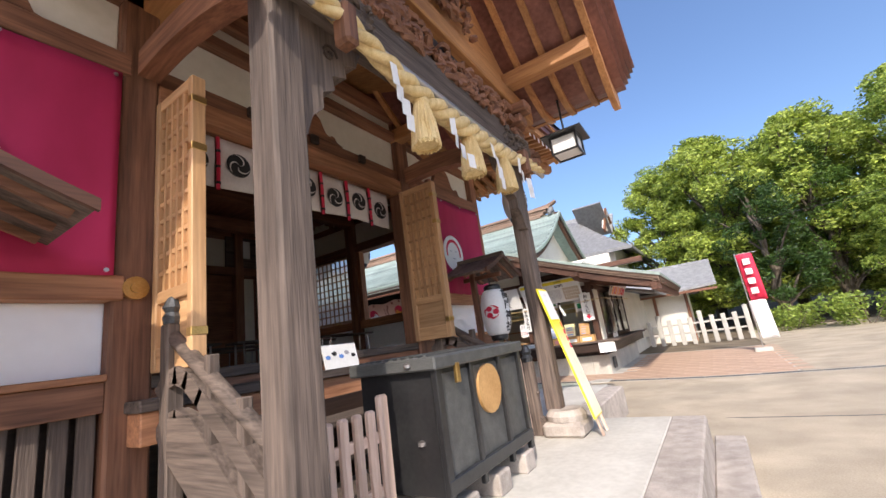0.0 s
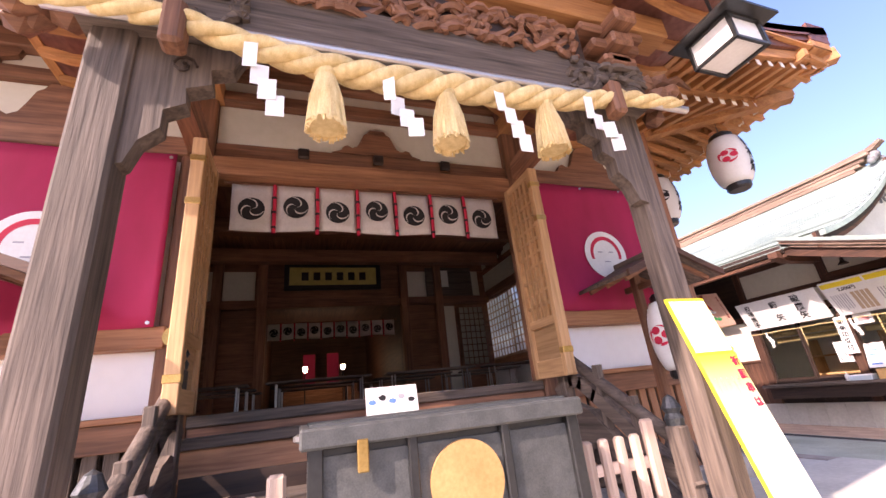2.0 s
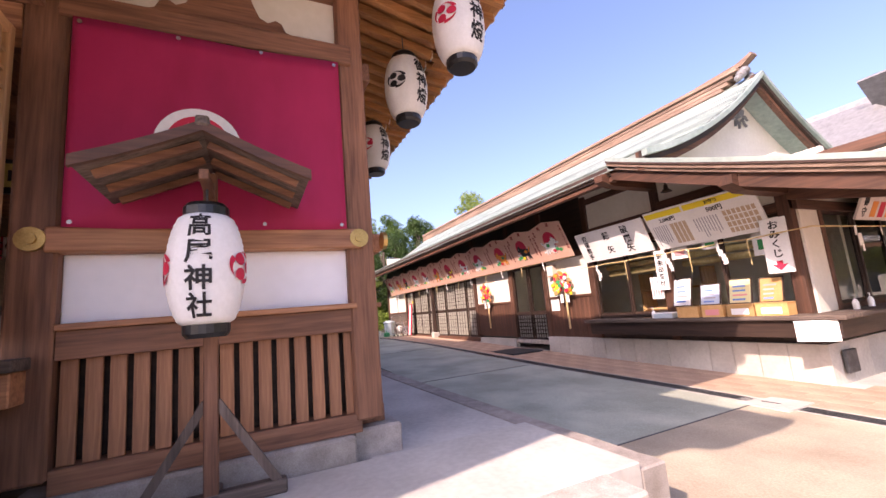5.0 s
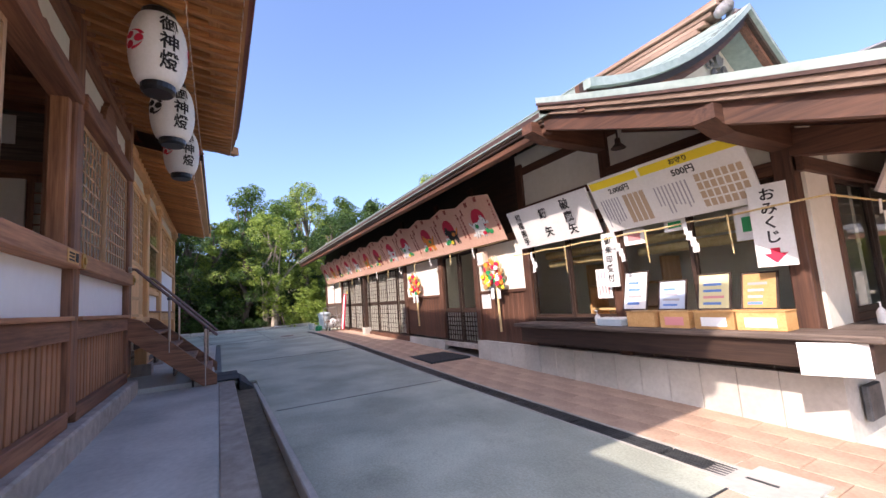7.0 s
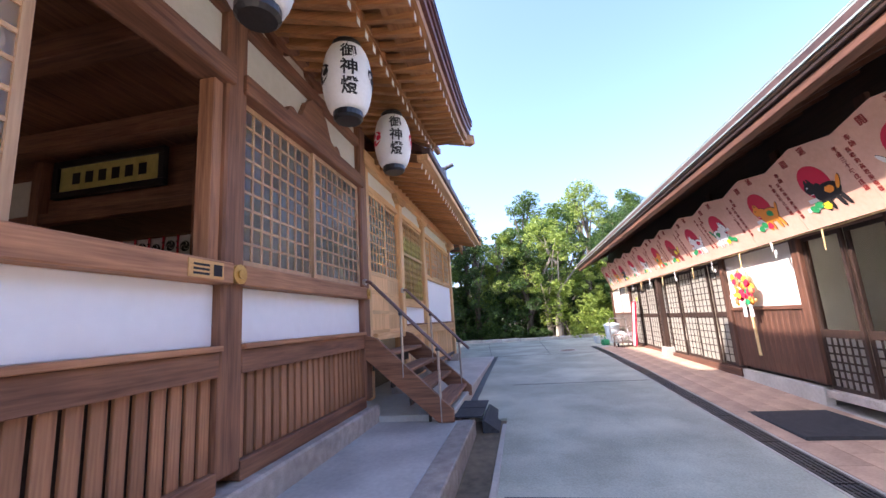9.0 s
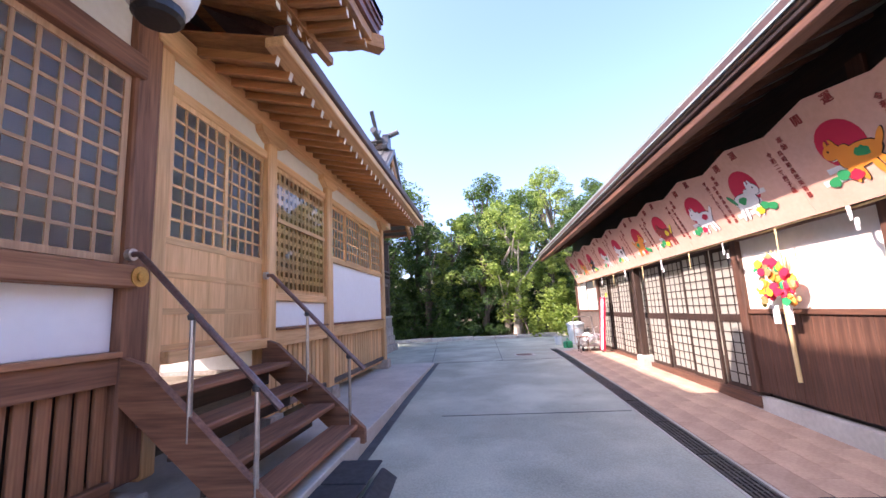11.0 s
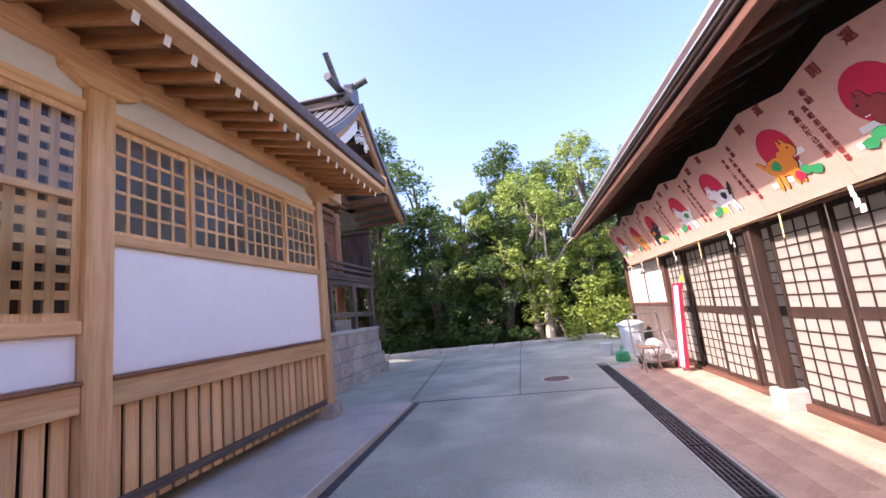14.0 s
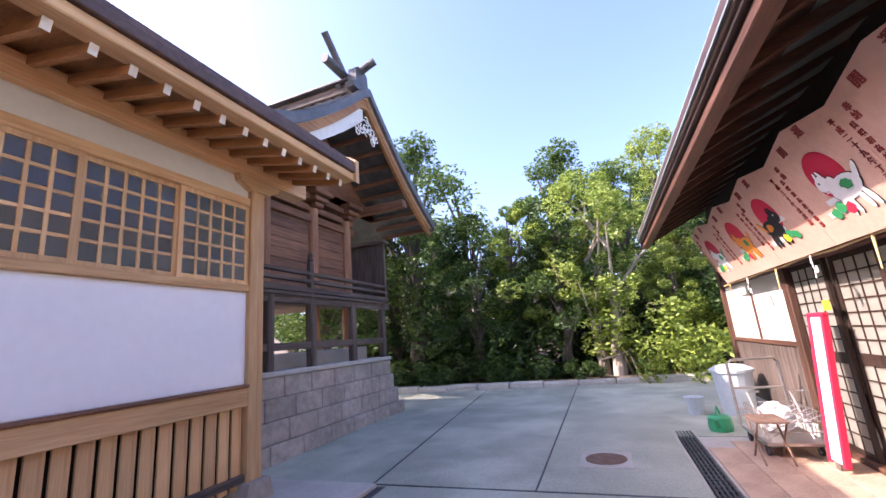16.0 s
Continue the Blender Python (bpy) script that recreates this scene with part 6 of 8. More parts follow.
kumade(-7.5, 12.3, 0.8)
kumade(-11.1, 12.3, 0.8)
th = thing("wall_lamp", (-7.95, 12.3, 2.2), "square pale wooden wall lamp", "lamp")
part("box", block(-8.05, -7.8, 12.24, 12.36, 2.08, 2.36, 0.01), PALE_FENCE["z"], th)
part("shade", block(-8.02, -7.83, 12.228, 12.238, 2.11, 2.33, 0), PAPER, th)
m = facing(-8.0, 12.36, 1.4, -90)
s = board("paper_notice", m, 0.3, 0.34, "white paper notice on the boards", PAPER, 0.004)
lines(s, m, -0.12, 0.12, -0.12, 0.12, 5, GREYPRINT, 0.4, False)
tagged(part("doormat", block(-10.0, -8.5, 11.3, 12.2, 0.2, 0.275, 0.01), RUBBER), "dark grey rubber doormat before the entrance", "mat")
m = facing(-17.9, 12.3, 1.98, -90)
s = board("yellow_label", m, 0.14, 0.1, "small yellow label stuck on the screen", YELLOW, 0.006)

# clutter at the lane's end
th = thing("red_board", (-17.7, 12.0, 0.46), "white sign board edged in red leaning by the screens", "sign board")
m = facing(-17.9, 12.12, 1.2, -86) @ pose(0, 0, 0, -6)
part("board", flat(rect(-0.11, 0.11, -0.68, 0.68), -0.03, 0, m), PAPER, th)
for u in (-0.12, 0.12):
    part("edge", flat(rect(u - 0.022, u + 0.022, -0.7, 0.7), -0.04, 0.01, m), CRIMSON, th)
part("edge", flat(rect(-0.142, 0.142, 0.68, 0.72), -0.04, 0.01, m), CRIMSON, th)
part("leg", flat(rect(-0.04, 0.04, -0.76, -0.68), -0.04, 0.0, m), GREY["z"], th)
bn = thing("dustbin", (-20.6, 11.95, 0.46), "pale blue plastic dustbin with a lid", "bin")
bm = bmesh.new()
lathe(bm, [(0.22, 0.0), (0.28, 0.62), (0.29, 0.64)], 16, (-20.6, 11.95, 0.455))
part("body", bm, PLASTIC_BLUE, bn)
bm = bmesh.new()
lathe(bm, [(0.31, 0.64), (0.31, 0.68), (0.2, 0.74), (0.05, 0.76)], 16, (-20.6, 11.95, 0.455))
part("lid", bm, PLASTIC_BLUE, bn)
bk = thing("bucket", (-20.6, 11.4, 0.46), "pale blue plastic bucket with a wire handle", "bucket")
bm = bmesh.new()
lathe(bm, [(0.1, 0.0), (0.14, 0.27), (0.15, 0.28)], 14, (-20.6, 11.35, 0.455))
part("body", bm, PLASTIC_BLUE, bk)
bm = bmesh.new()
tube(bm, [(-20.6 + 0.15 * math.cos(a), 11.35 - 0.06 * math.sin(a), 0.72 - 0.08 * math.sin(a)) for a in [i * math.pi / 8 for i in range(9)]], 0.006, 5)
part("handle", bm, STEEL, bk)
wc = thing("watering_can", (-19.5, 11.45, 0.46), "green plastic watering can on the ground", "watering can")
bm = bmesh.new()
lathe(bm, [(0.14, 0), (0.15, 0.05), (0.14, 0.17), (0.1, 0.2)], 14, (-19.5, 11.45, 0.46))
part("body", bm, PLASTIC_GREEN, wc)
bm = bmesh.new()
tube(bm, [(-19.4, 11.4, 0.52), (-19.2, 11.35, 0.66)], [0.03, 0.02], 8)
part("spout", bm, PLASTIC_GREEN, wc)
bm = bmesh.new()
tube(bm, [(-19.6, 11.5, 0.62), (-19.55, 11.45, 0.76), (-19.42, 11.4, 0.66)], 0.012, 6)
part("handle", bm, PLASTIC_GREEN, wc)
tr = thing("hand_truck", (-18.6, 11.9, 0.46), "tubular steel hand truck with a wire basket and small wheels", "cart")


def pipe(name, pts, r, mat, parent):
    return part(name, tube(bmesh.new(), pts, r, 8), mat, parent)


pipe("handle", [(-19.1, 11.6, 0.62), (-19.15, 11.6, 1.35), (-19.1, 11.65, 1.4), (-19.1, 12.1, 1.4), (-19.15, 12.15, 1.35), (-19.1, 12.15, 0.62)], 0.018, STEEL, tr)
for z in (0.8, 1.05):
    pipe("crossbar", [(-19.12, 11.6, z), (-19.12, 12.15, z)], 0.014, STEEL, tr)
part("deck", block(-19.1, -18.2, 11.6, 12.15, 0.58, 0.62, 0.008), STEEL, tr)
for i in range(9):
    pipe("wire", [(-18.85 + 0.08 * i, 11.65, 0.62), (-18.85 + 0.08 * i, 11.62, 0.92)], 0.004, STEEL, tr)
    pipe("wire", [(-18.85 + 0.08 * i, 12.1, 0.62), (-18.85 + 0.08 * i, 12.12, 0.92)], 0.004, STEEL, tr)
for z in (0.72, 0.82, 0.92):
    pipe("wire", [(-18.85, 11.63, z), (-18.2, 11.63, z), (-18.2, 12.11, z), (-18.85, 12.11, z), (-18.85, 11.63, z)], 0.005, STEEL, tr)
for x in (-18.95, -18.35):
    for y in (11.64, 12.1):
        bm = bmesh.new()
        disc(bm, (x, 0.515), 0.055, "y", (y - 0.015, y + 0.015), 14)
        part("wheel", bm, RUBBER, tr)
for i in range(5):
    pipe("wire", [(-18.9 + 0.16 * i, 11.62, 0.64), (-18.8 + 0.16 * i, 12.12, 0.9)], 0.005, STEEL, tr)
for dy in (0.0, 0.42):
    pipe("prop", [(-18.3, 11.66 + dy, 0.5), (-18.75, 11.66 + dy, 1.05), (-18.3, 11.66 + dy, 1.12)], 0.012, STEEL, tr)
sc = thing("sack", (-18.75, 11.9, 0.62), "crumpled white plastic sack in the wire basket", "sack")
bm = bmesh.new()
bmesh.ops.create_icosphere(bm, subdivisions=3, radius=0.17, matrix=Matrix.Translation((-18.7, 11.87, 0.78)))
rs = random.Random(77)
for v in bm.verts:
    v.co += Vector((rs.uniform(-1, 1), rs.uniform(-1, 1), rs.uniform(-1, 0.6))) * 0.022
part("bag", bm, PAPER, sc)
fs = thing("folding_stool", (-18.15, 11.62, 0.46), "rusty folding steel stool", "stool")
for s in (-1, 1):
    for y in (11.5, 11.75):
        pipe("leg", [(-18.15 - s * 0.18, y, 0.455), (-18.15 + s * 0.18, y, 0.86)], 0.01, RUST, fs)
part("seat", block(-18.36, -17.94, 11.48, 11.77, 0.86, 0.88, 0.005), RUST, fs)

# ---- main sanctuary on its stone base ----
sanct = thing("main_sanctuary", (-19.3, 3, 0.45), "old dark timber sanctuary raised on a granite base", "shrine building")
SY = 5.5


def base_course(i):
    z0, z1 = 0.4 + 0.31 * i, 0.4 + 0.31 * (i + 1)
    out = 0.45 * (1 - i / 4) ** 2
    n = 7
    for k in range(n):
        shift = 0.33 if i % 2 else 0.0
        a = -21.2 - out + (4.4 + out) * (k + shift) / n
        b = min(-16.8, -21.2 - out + (4.4 + out) * (k + 1 + shift) / n)
        if k == 0:
            a = -21.2 - out
        if b - a > 0.05:
            part("stone", block(a + 0.005, b - 0.005, SY - 0.4 + (0.2 * out), SY + 0.2 * out, z0 + 0.005, z1, 0.012), GRANITE, sanct)


for i in range(4):
    base_course(i)
part("base_core", block(-21.15, -16.9, -1.0, SY - 0.38, 0.3, 1.6, 0.02), GRANITE, sanct)
part("coping", block(-21.22, -16.8, SY - 0.5, SY + 0.04, 1.64, 1.72, 0.015), PALE_CONCRETE, sanct)
part("coping", block(-21.1, -16.8, SY - 0.75, SY - 0.52, 1.64, 1.98, 0.02), PALE_CONCRETE, sanct)
for x in (-17.62, -18.62, -19.89, -21.1):
    post(sanct, x, SY - 0.1, 1.7, 2.95, 0.14, GREY, "deck_post")
post(sanct, -18.62, SY - 0.1, 2.95, 3.55, 0.1, GREY, "rail_post")
bm = bmesh.new()
lathe(bm, [(0.05, 0), (0.06, 0.05), (0.035, 0.09), (0.055, 0.13), (0.0, 0.2)], 10, (-18.62, SY - 0.1, 3.55))
part("finial", bm, GREY["z"], sanct)
for z, h in ((2.02, 0.12), (2.78, 0.14), (2.98, 0.1), (3.16, 0.06), (3.3, 0.06)):
    beam(sanct, -21.4 if z > 2.7 else -21.1, -16.8, SY - 0.16, SY - 0.05, z, z + h, GREY, "deck_rail")
part("deck", block(-21.2, -16.8, 4.3, SY, 2.9, 2.96, 0.01), GREY["x"], sanct)
WY = 4.55
for x in (-17.1, -18.35, -19.75, -21.0):
    bm = bmesh.new()
    tube(bm, [(x, WY, 1.6), (x, WY, 5.05)], 0.13, 14)
    part("column", bm, BROWN["z"], sanct)
for i in range(9):
    z = 2.96 + 0.21 * i
    part("wall_board", block(-21.0, -18.35, WY - 0.06, WY + 0.0, z + 0.003, z + 0.207, 0.004), OLD["x"], sanct)
lattice(sanct, "x", WY, -18.25, -17.2, 2.96, 4.7, 9, 15, OLD, None, 0.08, 0.03, 0.06, name="lattice_door")
part("wall_board", block(-18.3, -17.1, WY - 0.16, WY - 0.1, 2.96, 4.8, 0), DARK["z"], sanct)
part("body", block(-21.0, -17.0, -0.4, WY - 0.2, 2.96, 5.0, 0.01), OLD["x"], sanct)
for z, h, d in ((4.72, 0.16, 0.08), (4.98, 0.14, 0.05), (5.2, 0.14, 0.14), (5.42, 0.16, 0.1)):
    beam(sanct, -21.3, -16.8, WY - 0.15, WY + d, z, z + h, OLD, "beam")
for x in (-17.1, -18.35, -19.75, -21.0):
    for k, (w, z) in enumerate(((0.3, 5.06), (0.46, 5.18), (0.62, 5.32))):
        part("bracket_block", block(x - w / 2, x + w / 2, WY - 0.05, WY + 0.22 + 0.08 * k, z, z + 0.1, 0.02), OLD["x"], sanct)
part("screen_board", block(-21.35, -21.28, 4.3, SY - 0.05, 2.96, 4.4, 0.01), GREY["z"], sanct)
part("screen_cap", block(-21.45, -21.18, 4.2, SY + 0.02, 4.4, 4.48, 0.02), GREY["y"], sanct)


# curved gabled roof: ridge along y, gable towards the lane
def sanct_top(x):
    d = x + 19.75
    if d > 0:
        v = d / 4.2
        return 7.62 - 2.82 * (1.45 * v - 0.45 * v * v) + (0.55 * max(0.0, v - 0.55))
    v = -d / 3.4
    return 7.62 - 2.42 * (1.35 * v - 0.35 * v * v)


def sanct_skin(x0, x1, y0, y1, dz=0.0):
    return lambda u, v: (x0 + (x1 - x0) * u, y0 + (y1 - y0) * v, sanct_top(x0 + (x1 - x0) * u) + dz)


part("roof", sheet(bmesh.new(), sanct_skin(-23.1, -15.6, -1.2, 6.15), 34, 4, 0.2), RIB, sanct, "dark grey ribbed roof with a sweeping curve")
for i in range(26):
    y = 6.08 - 0.28 * i
    bm = bmesh.new()
    sheet(bm, lambda u, v, y=y: (-23.05 + 7.4 * u, y - 0.05 * v, sanct_top(-23.05 + 7.4 * u) + 0.035), 30, 1, 0.04)
    part("roof_rib", bm, RIB, sanct)
part("gable", slab(bmesh.new(), [(-22.2, 5.5)] + [(-22.4 + 5.2 * i / 16, sanct_top(-22.4 + 5.2 * i / 16) - 0.25) for i in range(17)] + [(-17.2, 5.5)], "y", WY, WY + 0.1), OLD["x"], sanct)
for dx, w, dz, mat, yy in ((0.0, 0.26, -0.16, EAVE["x"], 6.02), (0.0, 0.1, -0.02, RIB, 6.1), (0.0, 0.07, -0.14, PALE_FENCE["x"], 6.07)):
    bm = bmesh.new()
    sheet(bm, lambda u, v: (-23.0 + 7.3 * u, yy - 0.08 * v, sanct_top(-23.0 + 7.3 * u) + dz), 30, 1, w)
    part("bargeboard", bm, mat, sanct)
bm = bmesh.new()
sheet(bm, lambda u, v: (-19.75 + 2.5 * u, 5.93 + 0.03 * v, sanct_top(-19.75 + 2.5 * u) - 0.25), 14, 1, low=lambda u, v: (-19.75 + 2.5 * u, 5.93 + 0.03 * v, sanct_top(-19.75 + 2.5 * u) - 0.25 - 0.55 * (1 - 0.45 * u)))
part("gable_fill", bm, TIP, sanct, "pale weathered inner bargeboard")
rnd = random.Random(21)
bm = bmesh.new()
for i in range(26):
    u, a = rnd.uniform(0, 1), rnd.uniform(0, 6)
    x, z = -20.15 + 0.8 * u, 6.75 - 0.5 * abs(u - 0.5) + rnd.uniform(-0.3, 0.05)
    tube(bm, [(x + 0.1 * math.cos(a + 0.7 * j) * (1 - j / 9), 6.05, z + 0.1 * math.sin(a + 0.7 * j) * (1 - j / 9)) for j in range(7)], 0.016, 5)
tagged(part("gable_pendant", bm, TIP, sanct, "white scrolled gable pendant"), kind="stuff")
for i in range(12):
    x = -22.9 + 0.32 * i
    if x < -20:
        part("rafter", bar(bmesh.new(), (x, 6.0, sanct_top(x) - 0.3), (x, WY, sanct_top(x) - 0.3), 0.07, 0.09), OLD["y"], sanct)
part("purlin", block(-21.6, -21.4, WY, 6.0, 5.3, 5.5, 0.02), OLD["y"], sanct)
part("ridge", block(-19.9, -19.6, -1.2, 5.75, 7.55, 7.7, 0.02), GREY["y"], sanct)
part("ridge", block(-19.87, -19.63, -1.2, 5.75, 7.7, 7.79, 0.02), LAYERED["y"], sanct)
part("ridge", block(-20.0, -19.5, -1.2, 5.85, 7.79, 7.86, 0.02), RIB, sanct)
# one rising pair of crossed beams, a round log across the ridge and one along it
part("crossed_finial", bar(bmesh.new(), (-19.95, 5.6, 7.7), (-18.98, 5.56, 8.68), 0.1, 0.12, (0, 1, 0)), RIB, sanct)
part("crossed_finial", bar(bmesh.new(), (-19.55, 5.48, 7.7), (-20.5, 5.44, 8.65), 0.1, 0.12, (0, 1, 0)), RIB, sanct)
part("ridge_log", tube(bmesh.new(), [(-18.88, 5.62, 7.95), (-20.62, 5.62, 7.95)], 0.1, 12), RIB, sanct)
part("ridge_log", tube(bmesh.new(), [(-19.75, 5.6, 7.93), (-19.75, 6.32, 8.2)], 0.09, 12), RIB, sanct)
part("ridge_end", slab(bmesh.new(), [(-20.1, 7.5), (-19.4, 7.5), (-19.35, 7.6), (-19.5, 7.68), (-19.52, 8.02), (-19.62, 8.1), (-19.88, 8.1), (-19.98, 8.02), (-20.0, 7.68), (-20.15, 7.6)], "y", 5.78, 5.98), RIB, sanct, "dark carved ridge-end block")

# ---- offerings and furnishings before the worship hall ----
box = thing("offering_chest", (-1.75, 2.7, TERRACE), "large black offering chest with a round gilt crest", "offering chest")
for y in (2.15, 2.6, 3.05):
    part("foot", block(-2.08, -1.42, y, y + 0.18, TERRACE, 0.62, 0.01), GRANITE, box)
part("body", block(-2.06, -1.46, 2.06, 3.24, 0.66, 1.36, 0.006), LACQUER, box)
for y0, y1 in ((2.03, 2.09), (2.43, 2.47), (2.86, 2.9), (3.21, 3.27)):
    part("stile", block(-1.46, -1.42, y0, y1, 0.62, 1.38, 0.005), LACQUER, box)
for y0, y1 in ((2.09, 2.43), (2.47, 2.86), (2.9, 3.21)):
    part("panel", block(-1.462, -1.445, y0, y1, 0.75, 1.33, 0), GREYWOOD, box, "charcoal-green panel")
part("rail", block(-1.46, -1.415, 2.03, 3.27, 0.68, 0.76, 0.005), LACQUER, box)
part("rim", block(-2.1, -1.4, 2.0, 3.3, 1.36, 1.44, 0.01), GREYWOOD, box)
bm = bmesh.new()
disc(bm, (2.68, 1.16), 0.165, "x", (-1.445, -1.425), 36)
part("crest", bm, GOLD, box, "round gilt crest")
for i in range(9):
    part("slat", block(-2.04 + 0.066 * i, -2.01 + 0.066 * i, 2.04, 3.26, 1.42, 1.45, 0), GREYWOOD, box)
for y, z in ((2.055, 0.95), (2.0, 1.4), (3.25, 0.95)):
    bm = bmesh.new()
    lathe(bm, [(0.0, -0.02), (0.025, -0.01), (0.025, 0.01), (0.0, 0.02)], 10, (-1.6, y, z))
    part("stud", bm, STEEL, box)
for y in (2.24,):
    part("corner_plate", block(-1.42, -1.395, y - 0.022, y + 0.022, 1.26, 1.38, 0.004), BRASS, box, "brass fitting")


def low_fence(y0, y1):
    th = thing("low_fence", (-1.76, (y0 + y1) / 2, TERRACE), "low pale wooden picket fence beside the chest", "fence", "fences beside the chest")
    n = 6
    for i in range(n):
        y = y0 + 0.03 + (y1 - y0 - 0.06) * i / (n - 1)
        w = 0.04 if i in (0, n - 1) else 0.03
        part("picket", block(-1.78, -1.73, y - w, y + w, TERRACE, 1.26 if i in (0, n - 1) else 1.19, 0.014), PALE_FENCE["z"], th)
    for z in (0.72, 1.0):
        part("rail", block(-1.79, -1.76, y0, y1, z, z + 0.06, 0.005), PALE_FENCE["y"], th)


low_fence(3.38, 4.0)
low_fence(1.36, 1.94)
card = thing("notice_card", (-2.86, 2.67, 1.42), "white printed card propped on the hall's sill", "notice")
m = facing(-2.86, 2.67, 1.422, 0) @ pose(0, 0, 0, -12)
part("card", flat(rect(-0.2, 0.2, -0.0, 0.21), -0.006, 0, m), PAPER, card)
rnd = random.Random(3)
for i in range(5):
    part("figure", flat(blob(rnd, -0.15 + 0.075 * i, 0.1 + 0.03 * (i % 2), 0.03), 0.001, 0.003, m), (BLUE, INK, BLUE, GREYPRINT, INK)[i], card)

# red cloths with a round mask crest
for y0, y1 in ((4.42, 6.17), (-0.79, 1.0)):
    th = thing("red_cloth", (HX1 + 0.06, (y0 + y1) / 2, 2.2), "crimson cloth hanging with a white round crest", "cloth", "cloths on the front wall")
    bm = bmesh.new()
    fn = lambda u, v: (HX1 + 0.17 + 0.012 * math.sin(u * 17 + v * 2) * (0.25 + v) + 0.01 * math.sin(u * 7), y0 + (y1 - y0) * u, 3.64 - 1.45 * v - 0.012 * math.sin(u * math.pi))
    sheet(bm, fn, 40, 14, low=lambda u, v: Vector(fn(u, v)) - Vector((0.004, 0, 0)))
    cl = part("cloth", bm, RED, th, "", True)
    c = 5.15 if y0 > 3 else 0.2
    f = HX1 + 0.192
    part("crest", disc(bmesh.new(), (c, 2.79), 0.27, "x", (f, f + 0.003), 40), PAPER, th, "white round crest")
    part("crest_hood", slab(bmesh.new(), [(c + 0.2 * math.cos(a), 2.79 + 0.21 * math.sin(a)) for a in [radians(-15 + 210 * i / 24) for i in range(25)]] + [(c + 0.165 * math.cos(a), 2.78 + 0.175 * math.sin(a)) for a in [radians(195 - 210 * i / 24) for i in range(25)]], "x", f + 0.003, f + 0.005), CRIMSON, th)
    for k in (-1, 1):
        part("crest_line", slab(bmesh.new(), rect(c + k * 0.07 - 0.03, c + k * 0.07 + 0.03, 2.81, 2.822), "x", f + 0.003, f + 0.005), GREYPRINT, th)
    part("crest_line", slab(bmesh.new(), rect(c - 0.04, c + 0.04, 2.7, 2.712), "x", f + 0.003, f + 0.005), GREYPRINT, th)
    for y in (y0 + 0.04, y0 + 0.6, y1 - 0.6, y1 - 0.04):
        for z in (3.6, 2.22):
            part("eyelet", disc(bmesh.new(), (y, z), 0.014, "x", (f - 0.012, f - 0.004), 10), STEEL, th)

# sacred rope of the porch
rp = thing("sacred_rope", (-1.33, 2.7, 3.2), "thick twisted straw rope with tassels and paper streamers", "sacred rope")


def rope_axis(t):
    y = 0.93 + 3.66 * t
    k = (y - 2.74) / 1.3
    z = 3.14 + 0.17 * min(1.0, abs(k)) ** 2.4 + 0.05 * max(0.0, k - 1)
    return Vector((-1.31, y, z + 0.012 * math.cos(t * 11)))


def rope_r(t):
    k = abs((0.93 + 3.66 * t - MID) / 1.95)
    return 0.019 + 0.03 * max(0.0, 1 - k) ** 0.6


for s in range(3):
    pts, rad = [], []
    for i in range(121):
        t = i / 120
        a = t * 46 + s * math.tau / 3
        r = rope_r(t)
        pts.append(rope_axis(t) + Vector((math.cos(a), 0, math.sin(a))) * r * 0.85)
        rad.append(r * 0.95)
    part("strand", tube(bmesh.new(), pts, rad, 9), STRAW, rp, "", True)
bm = bmesh.new()
lathe(bm, [(0.022, 0), (0.032, 0.02), (0.045, 0.12), (0.04, 0.13)], 12)
bm.transform(pose(-1.31, 0.97, 3.31, 90, 0, 0))
part("rope_end", bm, STRAW, rp)
pole = thing("rope_pole", (-1.33, 2.7, 3.46), "long straight steel pole carrying the rope", "pole")
part("pole", tube(bmesh.new(), [(-1.33, 0.9, 3.3), (-1.33, 4.66, 3.3)], 0.028, 12), STEEL, pole)
for y in (1.42, 3.96):
    part("hook", block(-1.36, -1.24, y - 0.05, y + 0.05, 3.12, 3.38, 0.02), OLD["z"], pole, "dark wooden hook block")
for i, y in enumerate((2.1, 2.75, 3.4)):
    t = (y - 0.93) / 3.66
    z = rope_axis(t).z - 0.04
    tas = part("tassel_head", lathe(bmesh.new(), [(0.02, 0.03), (0.05, 0.02), (0.058, -0.02), (0.045, -0.05)], 14, (-1.31, y, z)), STRAW, rp)
    part("tassel_core", lathe(bmesh.new(), [(0.046, -0.03), (0.066, -0.12), (0.088, -0.24), (0.098, -0.33), (0.06, -0.335)], 16, (-1.31, y, z)), STRAW, tas)
    rnd = random.Random(60 + i)
    bm = bmesh.new()
    for k in range(110):
        a, r = rnd.uniform(0, math.tau), math.sqrt(rnd.uniform(0.75, 1.1))
        tube(bm, [(-1.31 + 0.042 * r * math.cos(a), y + 0.042 * r * math.sin(a), z - 0.03), (-1.31 + 0.075 * r * math.cos(a), y + 0.075 * r * math.sin(a), z - 0.17), (-1.31 + 0.095 * r * math.cos(a + 0.05), y + 0.095 * r * math.sin(a + 0.05), z - 0.34 - rnd.uniform(0, 0.02))], [0.009, 0.01, 0.006], 4)
    tagged(part("tassel", bm, STRAW, tas, "bundle of straw stalks"), kind="stuff")
for i, y in enumerate((1.78, 2.44, 3.08, 3.72)):
    z = rope_axis((y - 0.93) / 3.66).z - 0.03
    streamer(rp, -1.25, y, z, 0.36, 0, "paper_streamer", 100 + i)

